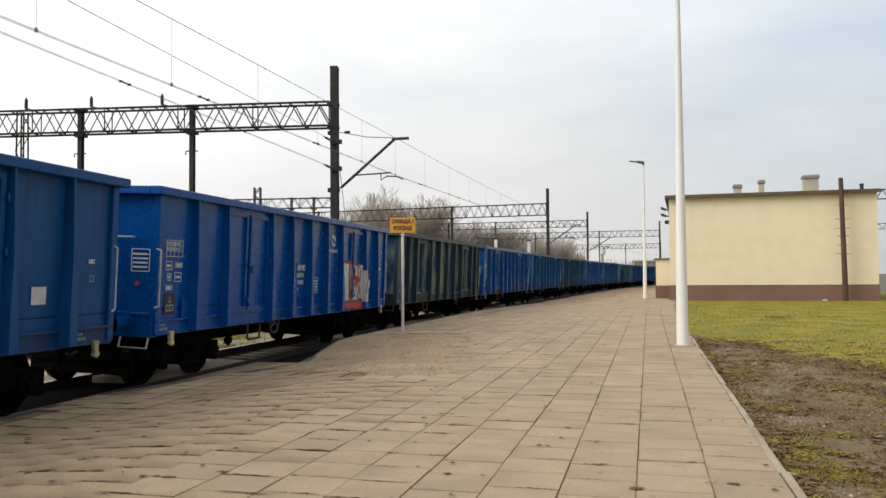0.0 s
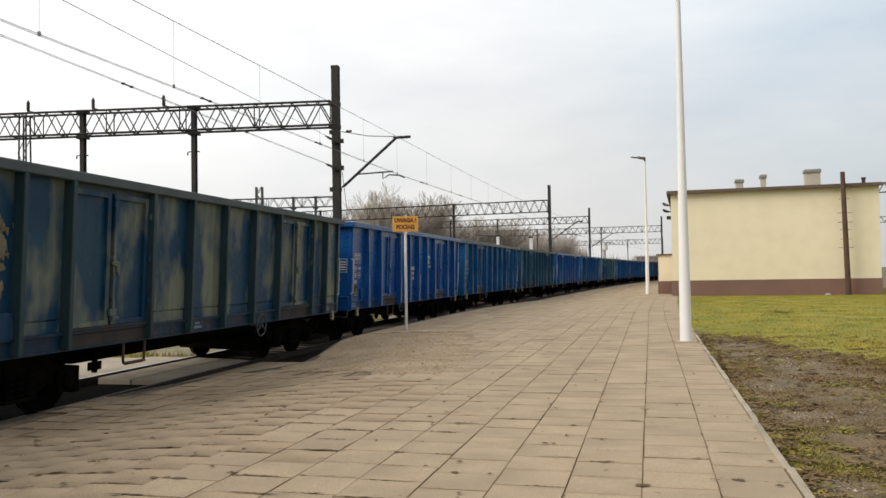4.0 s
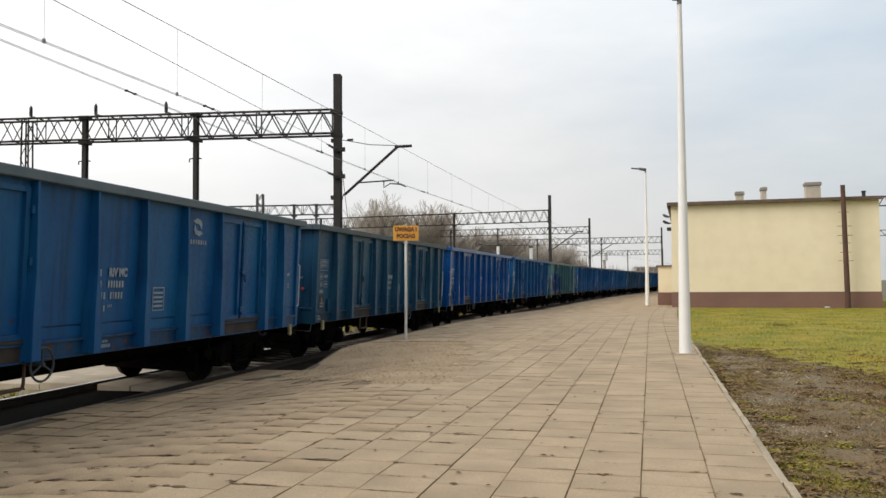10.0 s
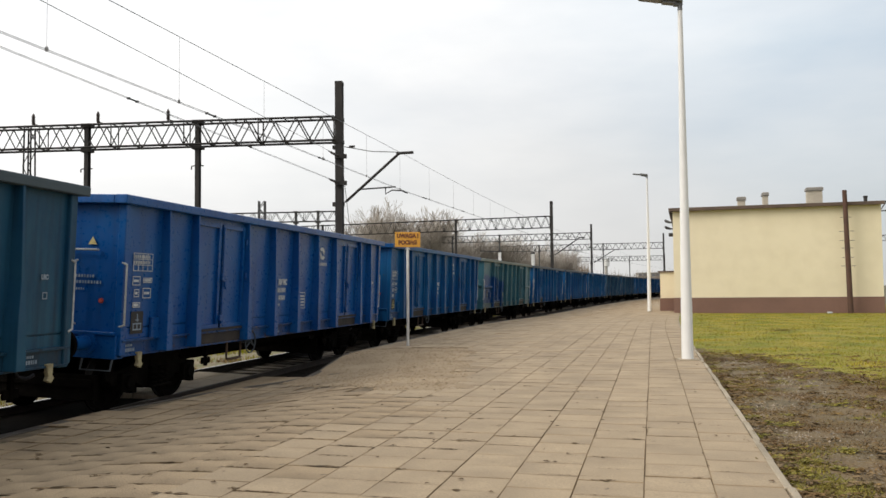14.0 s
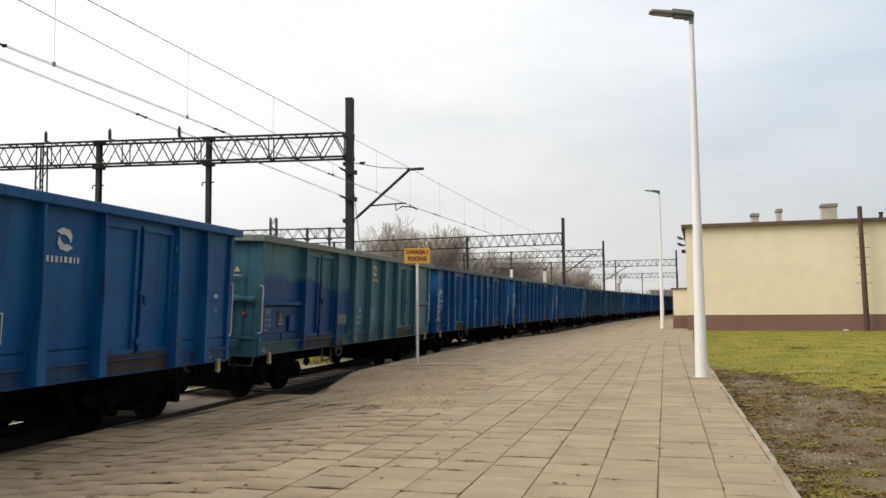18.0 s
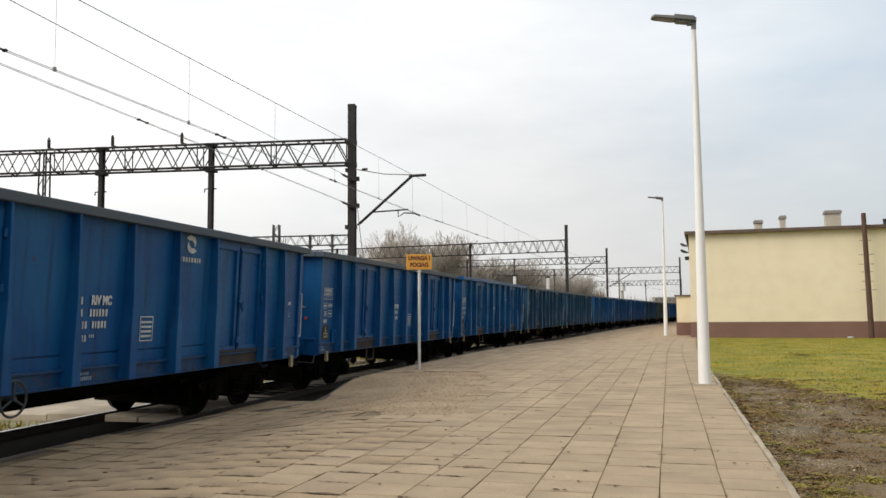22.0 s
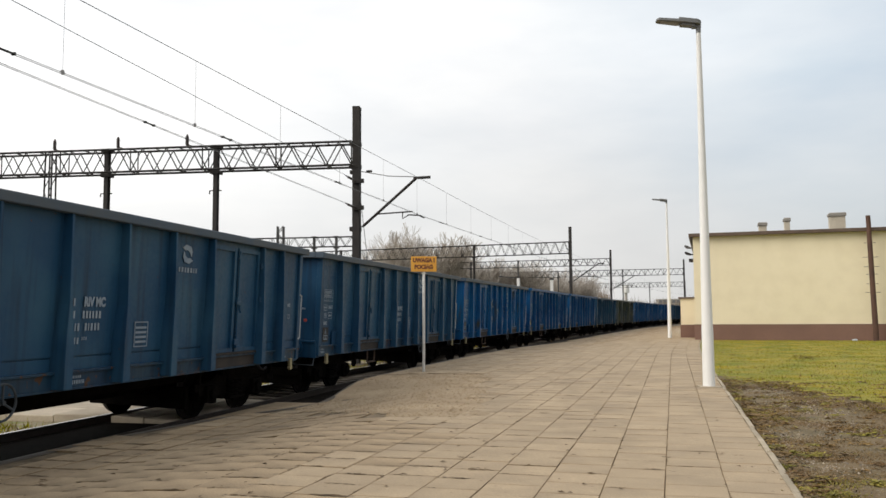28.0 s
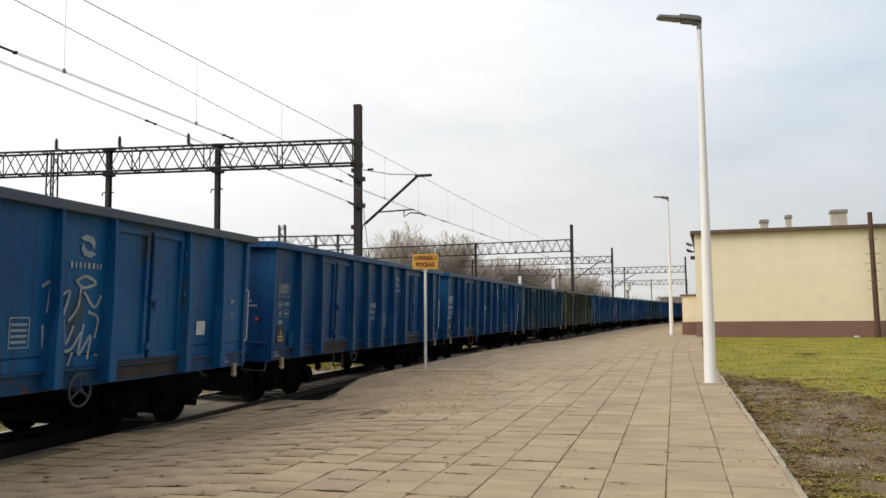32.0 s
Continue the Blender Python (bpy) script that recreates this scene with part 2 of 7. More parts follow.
M = {
    "slab": surf("concrete_slab", (0.466, 0.357, 0.232), (0.418, 0.319, 0.207), 2.6, 0.85, bump=0.5, fine=75, spot=(0.20, 0.155, 0.105), spot_at=0.69,
                 spot_scale=13, rand=0.045, dust=(0.22, 0.172, 0.118), dust_amt=0.45, grain=(0.74, 1.16), joint=((0.22, 0.160, 0.092), 0.70)),
    "slab_far": surf("concrete_slabs", (0.466, 0.357, 0.232), (0.408, 0.311, 0.201), 0.9, 0.85, bump=0.5, fine=60, spot=(0.20, 0.155, 0.105), spot_at=0.68,
                     spot_scale=10, dust=(0.20, 0.155, 0.106), dust_amt=0.55, grain=(0.74, 1.16), isl=(0.955, 1.045), joint=((0.21, 0.150, 0.088), 0.62)),
    # dirty slabs, their colour also lowered for the train's soft shade on the paving
    "slab_dirty_shaded": surf("dirty_shaded_slabs", (0.450, 0.338, 0.212), (0.375, 0.275, 0.168), 0.9, 0.88, bump=0.6, fine=60, spot=(0.20, 0.152, 0.098), spot_at=0.64,
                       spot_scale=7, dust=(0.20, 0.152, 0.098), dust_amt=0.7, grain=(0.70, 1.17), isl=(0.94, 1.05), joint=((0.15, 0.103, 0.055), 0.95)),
    "slab_edge": surf("dirty_slab_edge", (0.38, 0.275, 0.160), (0.20, 0.138, 0.076), 1.3, 0.95, bump=0.4, fine=50, rand=0.02),
    "joint": surf("joint_soil", (0.25, 0.188, 0.118), (0.13, 0.098, 0.060), 4, 0.95, bump=0.5, fine=40, spot=(0.06, 0.075, 0.025), spot_scale=3),
    "kerb": surf("kerb_concrete", (0.43, 0.36, 0.265), (0.34, 0.285, 0.205), 3, 0.85, bump=0.3, fine=70, rand=0.12),
    "moss": surf("joint_dirt", (0.190, 0.126, 0.064), (0.11, 0.075, 0.039), 6, 0.95, bump=0.6, fine=60),
    "soil": surf("dry_soil", (0.185, 0.120, 0.060), (0.105, 0.070, 0.036), 5, 0.95, bump=0.6, fine=50, isl=(0.7, 1.25)),
    "patch": surf("worn_gravel_surface", (0.42, 0.318, 0.202), (0.33, 0.245, 0.152), 0.9, 0.9, bump=0.8, fine=32, spot=(0.45, 0.355, 0.24), spot_at=0.60, spot_scale=22,
                  dust=(0.25, 0.180, 0.108), dust_amt=0.5, stretch=(0.8, 1.6, 1)),
    "platform_face": surf("platform_concrete", (0.12, 0.10, 0.08), (0.07, 0.06, 0.05), 2, 0.9, bump=0.4, fine=30),
    "ground": surf("ground", (0.150, 0.128, 0.090), (0.10, 0.105, 0.052), 0.25, 0.95, bump=0.6, fine=18, spot=(0.24, 0.215, 0.175), spot_at=0.60,
                   spot_scale=14),
    # stone colour taken near black to hold the shade under the train
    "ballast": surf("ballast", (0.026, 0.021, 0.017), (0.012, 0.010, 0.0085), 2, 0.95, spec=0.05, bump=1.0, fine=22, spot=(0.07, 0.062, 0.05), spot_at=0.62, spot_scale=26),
    "sidings": surf("siding_ground", (0.30, 0.25, 0.165), (0.19, 0.165, 0.085), 0.8, 0.95, bump=1.0, fine=20, spot=(0.16, 0.17, 0.045), spot_at=0.56, spot_scale=3.5),
    "stone": surf("gravel_stone", (0.225, 0.192, 0.150), (0.16, 0.130, 0.096), 14, 0.9, bump=0.3, fine=60, isl=(0.35, 2.5)),
    "rail_top": surf("polished_rail", (0.50, 0.48, 0.45), (0.42, 0.40, 0.38), 4, 0.28, 0.9, bump=0.05),
    "rail_dull": surf("dull_rail", (0.09, 0.075, 0.06), (0.06, 0.05, 0.042), 4, 0.55, 0.6, bump=0.1),
    "rail": surf("rusty_rail", (0.036, 0.025, 0.019), (0.022, 0.017, 0.014), 5, 0.8, bump=0.3),
    "sleeper": surf("concrete_sleeper", (0.17, 0.15, 0.125), (0.10, 0.088, 0.074), 3, 0.9, bump=0.3, rand=0.15),
    "crossing": surf("crossing_panel", (0.50, 0.43, 0.33), (0.40, 0.34, 0.26), 2, 0.9, bump=0.3, rand=0.08),
    # grimy steel, with the shade beneath the wagons put into its near-black base
    "under": surf("shaded_grime", (0.003, 0.0027, 0.0025), (0.007, 0.006, 0.005), 5, 0.95, bump=0.4, fine=25, spec=0.03),
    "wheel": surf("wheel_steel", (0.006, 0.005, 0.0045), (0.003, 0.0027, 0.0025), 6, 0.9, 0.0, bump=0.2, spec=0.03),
    "tread": surf("wheel_tread", (0.05, 0.047, 0.045), (0.03, 0.028, 0.027), 6, 0.6, 0.5, bump=0.05),
    "handrail": surf("pale_handrail", (0.50, 0.52, 0.53), (0.36, 0.38, 0.40), 6, 0.6, bump=0.1),
    "white": surf("white_marking", (0.62, 0.64, 0.64), (0.42, 0.46, 0.50), 5, 0.7, bump=0.05),
    "spray_white": surf("thin_spray_paint", (0.42, 0.47, 0.50), (0.24, 0.32, 0.40), 6, 0.7, bump=0.05),
    "tan_coat": surf("old_tan_coat", (0.205, 0.190, 0.125), (0.15, 0.130, 0.080), 5, 0.7, bump=0.1, isl=(0.7, 1.2)),
    "dimwhite": surf("faded_marking", (0.30, 0.36, 0.42), (0.20, 0.27, 0.36), 4, 0.7, bump=0.05),
    "yellow": surf("yellow_marking", (0.60, 0.50, 0.18), (0.50, 0.45, 0.24), 5, 0.6, bump=0.05),
    "red": surf("red_marking", (0.50, 0.06, 0.045), (0.38, 0.05, 0.04), 5, 0.6, bump=0.05),
    "black": surf("black_panel", (0.018, 0.018, 0.02), (0.03, 0.03, 0.032), 5, 0.6, bump=0.05),
    "faded_yellow": surf("faded_yellow_marking", (0.25, 0.25, 0.16), (0.16, 0.19, 0.15), 6, 0.7, bump=0.05),
    "faded_plate": surf("faded_yellow_paint", (0.17, 0.21, 0.16), (0.10, 0.15, 0.14), 6, 0.7, bump=0.05),
    "worn_steel": surf("worn_painted_steel", (0.055, 0.07, 0.085), (0.03, 0.037, 0.045), 6, 0.7, bump=0.1),
    "hook": surf("cream_hook", (0.42, 0.38, 0.22), (0.24, 0.20, 0.12), 9, 0.7, bump=0.1),
    "step_rust": surf("rusty_step", (0.11, 0.07, 0.045), (0.06, 0.04, 0.03), 6, 0.85, bump=0.2),
    "sill_rust": surf("rusty_sill", (0.040, 0.031, 0.026), (0.018, 0.017, 0.018), 2.5, 0.8, bump=0.3),
    "mast": surf("weathered_dark_steel", (0.034, 0.029, 0.027), (0.020, 0.018, 0.018), 2, 0.75, bump=0.25),
    "mast_grey": surf("grey_steel", (0.10, 0.10, 0.10), (0.07, 0.07, 0.07), 2, 0.7, bump=0.2),
    "wire": surf("copper_wire", (0.19, 0.19, 0.19), (0.15, 0.15, 0.15), 2, 0.5, 0.3, bump=0),
    "dropper": surf("dropper_wire", (0.30, 0.30, 0.30), (0.25, 0.25, 0.25), 2, 0.5, 0.2, bump=0),
    "insulator": surf("insulator", (0.06, 0.04, 0.035), (0.05, 0.035, 0.03), 4, 0.35, bump=0),
    "lamp_pole": surf("white_lamp_paint", (0.82, 0.82, 0.80), (0.78, 0.78, 0.76), 0.8, 0.4, bump=0.0, fine=4, grain=(0.97, 1.02)),
    "lamp_head": surf("lamp_head_grey", (0.20, 0.205, 0.21), (0.16, 0.165, 0.17), 3, 0.5, bump=0.05),
    "sign_face": surf("orange_sign", (0.82, 0.42, 0.055), (0.74, 0.36, 0.05), 3, 0.5, bump=0.03),
    "sign_post": surf("sign_post", (0.68, 0.68, 0.66), (0.52, 0.51, 0.49), 3, 0.6, bump=0.1, spot=(0.2, 0.12, 0.07), spot_at=0.7),
    "sign_text": surf("sign_lettering", (0.20, 0.07, 0.03), (0.17, 0.06, 0.03), 3, 0.6, bump=0),
    "render": surf("cream_render", (0.86, 0.775, 0.575), (0.83, 0.745, 0.545), 0.35, 0.9, bump=0.12, fine=45, dust=(0.66, 0.575, 0.40), dust_amt=0.3, grain=(0.94, 1.04)),
    "plinth": surf("brown_plinth", (0.235, 0.135, 0.105), (0.20, 0.115, 0.09), 0.6, 0.85, bump=0.12, fine=40),
    "flashing": surf("roof_flashing", (0.14, 0.095, 0.07), (0.10, 0.07, 0.055), 2, 0.6, bump=0.1),
    "roof": surf("roofing_felt", (0.08, 0.078, 0.075), (0.06, 0.058, 0.056), 1, 0.9, bump=0.3),
    "chimney": surf("chimney_render", (0.58, 0.52, 0.42), (0.46, 0.41, 0.33), 1.5, 0.9, bump=0.25),
    "cap": surf("chimney_cap_concrete", (0.32, 0.30, 0.27), (0.24, 0.225, 0.20), 2, 0.9, bump=0.25),
    "pipe": surf("rusty_pole", (0.115, 0.06, 0.042), (0.08, 0.045, 0.035), 2.5, 0.85, bump=0.3),
    "grass": surf("grass_blades", (0.212, 0.250, 0.011), (0.45, 0.362, 0.026), 0.8, 0.8, bump=0, spec=0.04, isl=(0.78, 1.18), dust=(0.20, 0.165, 0.030), dust_amt=0.45),
    "drygrass": surf("dry_grass", (0.27, 0.180, 0.070), (0.17, 0.105, 0.055), 0.9, 0.85, bump=0, spec=0.06, isl=(0.45, 1.35)),
    "turf": surf("turf", (0.17, 0.185, 0.015), (0.33, 0.26, 0.032), 0.8, 0.95, bump=0.8, fine=25, spot=(0.13, 0.11, 0.04), spot_scale=3),
    "earth": surf("verge_earth", (0.205, 0.155, 0.076), (0.115, 0.088, 0.043), 2.6, 0.95, bump=1.0, fine=38, spot=(0.25, 0.225, 0.19), spot_at=0.60, spot_scale=34,
                  dust=(0.19, 0.115, 0.050), dust_amt=0.8, grain=(0.38, 1.55)),
    "weed": surf("weed_leaf", (0.190, 0.175, 0.030), (0.34, 0.275, 0.048), 3, 0.7, bump=0, spec=0.3, isl=(0.5, 1.25)),
    "bark": surf("bark", (0.25, 0.21, 0.17), (0.18, 0.155, 0.13), 4, 0.9, bump=0.5, fine=25),
    "twig": surf("twigs", (0.52, 0.47, 0.41), (0.40, 0.355, 0.305), 0.6, 0.9, bump=0),
    "bush": surf("bush_twigs", (0.27, 0.190, 0.118), (0.20, 0.155, 0.115), 0.15, 0.9, bump=0),
    "leaf_litter": surf("leaf_litter", (0.235, 0.160, 0.078), (0.150, 0.106, 0.056), 5, 0.9, bump=0.1, isl=(0.6, 1.35)),
    "leaf": surf("fallen_leaf", (0.13, 0.075, 0.035), (0.085, 0.055, 0.03), 8, 0.85, bump=0.1, rand=0.25),
    "far_wall": surf("pale_far_wall", (0.50, 0.47, 0.43), (0.44, 0.42, 0.39), 0.1, 0.9, bump=0),
    "far_glass": surf("far_window", (0.20, 0.21, 0.23), (0.17, 0.18, 0.2), 1, 0.3, bump=0),
}


# ---- mesh tools ----
class Shape:
    """Collects vertices and faces, then becomes a mesh."""

    def __init__(self):
        self.v, self.f = [], []

    def add(self, verts, faces):
        n = len(self.v)
        self.v += [tuple(p) for p in verts]
        self.f += [tuple(n + i for i in f) for f in faces]
        return self

    def box(self, x0, x1, y0, y1, z0, z1):
        return self.add([(x0, y0, z0), (x1, y0, z0), (x1, y1, z0), (x0, y1, z0), (x0, y0, z1), (x1, y0, z1), (x1, y1, z1), (x0, y1, z1)],
                        [(0, 3, 2, 1), (4, 5, 6, 7), (0, 1, 5, 4), (1, 2, 6, 5), (2, 3, 7, 6), (3, 0, 4, 7)])

    def cut_box(self, x0, x1, y0, y1, z0, z1, c):
        """A box whose upper edges are cut off by c."""
        v = [(x0, y0, z0), (x1, y0, z0), (x1, y1, z0), (x0, y1, z0), (x0, y0, z1 - c), (x1, y0, z1 - c), (x1, y1, z1 - c), (x0, y1, z1 - c),
             (x0 + c, y0 + c, z1), (x1 - c, y0 + c, z1), (x1 - c, y1 - c, z1), (x0 + c, y1 - c, z1)]
        f = [(0, 3, 2, 1), (8, 9, 10, 11)]
        for i in range(4):
            j = (i + 1) % 4
            f += [(i, j, 4 + j, 4 + i), (4 + i, 4 + j, 8 + j, 8 + i)]
        return self.add(v, f)

    def tube(self, p, q, r0, r1=None, n=8, caps=True):
        r1 = r0 if r1 is None else r1
        p, q = Vector(p), Vector(q)
        d = (q - p)
        if d.length < 1e-6:
            return self
        d.normalize()
        a = d.cross(Vector((0, 0, 1)) if abs(d.z) < 0.9 else Vector((1, 0, 0))).normalized()
        b = d.cross(a)
        vs = []
        for c, r in ((p, r0), (q, r1)):
            vs += [c + (a * math.cos(2 * math.pi * i / n) + b * math.sin(2 * math.pi * i / n)) * r for i in range(n)]
        fs = [(i, n + i, n + (i + 1) % n, (i + 1) % n) for i in range(n)]
        if caps:
            fs += [tuple(range(n)), tuple(range(2 * n - 1, n - 1, -1))]
        return self.add(vs, fs)

    def path(self, pts, r, n=6):
        """One bent rod through the points."""
        p = [Vector(q) for q in pts]
        dirs = [((p[min(i + 1, len(p) - 1)] - p[i]).normalized() + (p[i] - p[max(i - 1, 0)]).normalized()).normalized() for i in range(len(p))]
        a = dirs[0].orthogonal().normalized()
        vs, fs = [], []
        for q, d in zip(p, dirs):
            a = (a - d * a.dot(d)).normalized()
            b = d.cross(a)
            vs += [q + (a * math.cos(math.tau * i / n) + b * math.sin(math.tau * i / n)) * r for i in range(n)]
        for k in range(len(p) - 1):
            fs += [(k * n + i, k * n + (i + 1) % n, (k + 1) * n + (i + 1) % n, (k + 1) * n + i) for i in range(n)]
        fs += [tuple(range(n - 1, -1, -1)), tuple((len(p) - 1) * n + i for i in range(n))]
        return self.add(vs, fs)

    def lathe(self, prof, axis, centre=(0, 0, 0), n=24):
        """prof: (distance along the axis, radius) pairs; axis 'x', 'y' or 'z'."""
        vs, fs = [], []
        for d, r in prof:
            for i in range(n):
                c, s = r * math.cos(2 * math.pi * i / n), r * math.sin(2 * math.pi * i / n)
                p = {"x": (d, c, s), "y": (s, d, c), "z": (c, s, d)}[axis]
                vs.append((p[0] + centre[0], p[1] + centre[1], p[2] + centre[2]))
        for k in range(len(prof) - 1):
            for i in range(n):
                j = (i + 1) % n
                fs.append((k * n + i, k * n + j, (k + 1) * n + j, (k + 1) * n + i))
        fs += [tuple(range(n - 1, -1, -1)), tuple((len(prof) - 1) * n + i for i in range(n))]
        return self.add(vs, fs)

    def prism(self, poly, y0, y1):
        """A polygon in x, z pulled from y0 to y1."""
        n = len(poly)
        return self.add([(x, y0, z) for x, z in poly] + [(x, y1, z) for x, z in poly],
                        [tuple(range(n)), tuple(range(2 * n - 1, n - 1, -1))] + [(i, n + i, n + (i + 1) % n, (i + 1) % n) for i in range(n)])

    def mesh(self, name, material=None, smooth_deg=0, bevel=0.0):
        me = bpy.data.meshes.new(name)
        me.from_pydata(self.v, [], self.f)
        bm = bmesh.new()
        bm.from_mesh(me)
        bmesh.ops.recalc_face_normals(bm, faces=bm.faces)
        if bevel:
            ed = [e for e in bm.edges if len(e.link_faces) == 2 and e.calc_face_angle(0) > 0.6]
            bmesh.ops.bevel(bm, geom=ed, offset=bevel, segments=1, affect="EDGES", clamp_overlap=True)
        bm.to_mesh(me)
        bm.free()
        if smooth_deg:
            me.shade_smooth()
            me.set_sharp_from_angle(angle=radians(smooth_deg))
        if material:
            me.materials.append(material)
        return me


def raw(name, verts, faces, material):
    me = bpy.data.meshes.new(name)
    me.from_pydata([tuple(v) for v in verts], [], [tuple(f) for f in faces])
    me.materials.append(material)
    return me


def place(name, me, parent=None, m=None, material=None, label=""):
    """Links a mesh as one object, under a parent if given; material overrides the mesh's own on this object."""
    ob = new(name, me)
    if parent:
        ob.parent = parent
    if m is not None:
        ob.matrix_basis = m
    if material:
        ob.material_slots[0].link = "OBJECT"
        ob.material_slots[0].material = material
    if label:
        ob["label"] = label
    return ob


def part(name, shape, material, parent, label="", smooth_deg=0, bevel=0.0, m=None):
    return place(name, shape.mesh(name, material, smooth_deg, bevel), parent, m, label=label)


def sm(a):
    a = np.clip(a, 0, 1)
    return a * a * (3 - 2 * a)


# ---- the plan: track line, platform line, heights ----
RAIL = -0.329                       # rail top; the paving is at 0
CANT, SHIFT = 2.6, -0.08            # the main line leans into its curve, towards the platform (degrees; metres)
HEAD = radians(14.2)                # direction of the paving joints, from +y to +x
AL, LT = np.array((math.sin(HEAD), math.cos(HEAD))), np.array((math.cos(HEAD), -math.sin(HEAD)))
TS = np.arange(-320, 460, 0.5)
TK = np.interp(TS, [-40, 0, 40, 60, 130], [0.000112, 0.000112, 0.002806, 0.001074, 0.000937])
TH = np.cumsum(TK) * 0.5
_i0 = int(np.searchsorted(TS, 0))
TH = TH - TH[_i0] + 0.17663
TX = np.cumsum(np.sin(TH)) * 0.5
TY = np.cumsum(np.cos(TH)) * 0.5
TX, TY = TX - TX[_i0] - 11.192, TY - TY[_i0] - 14.150


def track(s, d=0.0):
    """Point of the track's centre line at s metres, d metres to its right, and its heading."""
    x, y, th = np.interp(s, TS, TX), np.interp(s, TS, TY), np.interp(s, TS, TH)
    return x + d * np.cos(th), y - d * np.sin(th), th


def side_of_track(x, y):
    """Distance to the right of the track's centre line and place along it, for arrays of points."""
    x, y = np.asarray(x, float).ravel(), np.asarray(y, float).ravel()
    i = np.empty(len(x), int)
    for a in range(0, len(x), 4000):
        i[a:a + 4000] = np.argmin((x[a:a + 4000, None] - TX[None, ::4]) ** 2 + (y[a:a + 4000, None] - TY[None, ::4]) ** 2, axis=1) * 4
    return (x - TX[i]) * np.cos(TH[i]) - (y - TY[i]) * np.sin(TH[i]), TS[i]


def paving_z(x, y):
    """Height of the paving: flat, falling to the rail at the crossing and a little along the far edge."""
    x, y = np.asarray(x, float).ravel(), np.asarray(y, float).ravel()
    d, s = side_of_track(x, y)
    al = x * AL[0] + y * AL[1]
    near = sm((5.4 - d) / 3.2) * (1 - sm((al - 15.6) / 2.7))
    far = sm((9.0 - d) / 6.0) * sm((al - 30) / 26)
    return -0.28 * near - 0.24 * far


def bend(al):
    """Sideways swing of the paving where it follows the curve of the track."""
    return 0.0013 * np.maximum(0.0, np.asarray(al, float) - 27.5) ** 2


def on_plan(lat, al):
    return lat * LT[0] + al * AL[0], lat * LT[1] + al * AL[1]


# ---- ground ----
def make_ground():
    xs = np.concatenate(([-2600, -1200, -600, -300, -160, -100, -70, -52], np.arange(-44, 60, 1.6), [64, 72, 84, 110, 160, 300, 600, 1200, 2600]))
    ys = np.concatenate(([-2600, -900, -400, -200, -100, -60, -36], np.arange(-24, 150, 1.6), [156, 170, 190, 220, 260, 330, 450, 700, 1200, 2600]))
    X, Y = np.meshgrid(xs, ys)
    d, s = side_of_track(X, Y)
    z = -0.62 + 0.52 * sm((d - 5.6) / 3.2)
    rng = np.random.default_rng(3)
    z += rng.normal(0, 0.012, len(z))
    # the bare strip and the lawn lie just below the paving's edging
    n, w = len(ys), len(xs)
    f = [(j * w + i, j * w + i + 1, (j + 1) * w + i + 1, (j + 1) * w + i) for j in range(n - 1) for i in range(w - 1)]
    me = raw("ground", np.column_stack((X.ravel(), Y.ravel(), z)), f, M["ground"])
    me.shade_smooth()
    tagged(place("ground", me), "bare earthy ground with gravel and thin grass", "ground", kind="structure")


make_ground()


# ---- the line: ballast, sleepers, rails ----
def strip(samples, offs, zs, name, material):
    """A band along the track through offsets and heights."""
    vs, fs = [], []
    for s in samples:
        for o, z in zip(offs, zs):
            x, y, _ = track(s, o)
            vs.append((x, y, z))
    k = len(offs)
    for i in range(len(samples) - 1):
        for j in range(k - 1):
            a = i * k + j
            fs.append((a, a + 1, a + k + 1, a + k))
    return raw(name, vs, fs, material)


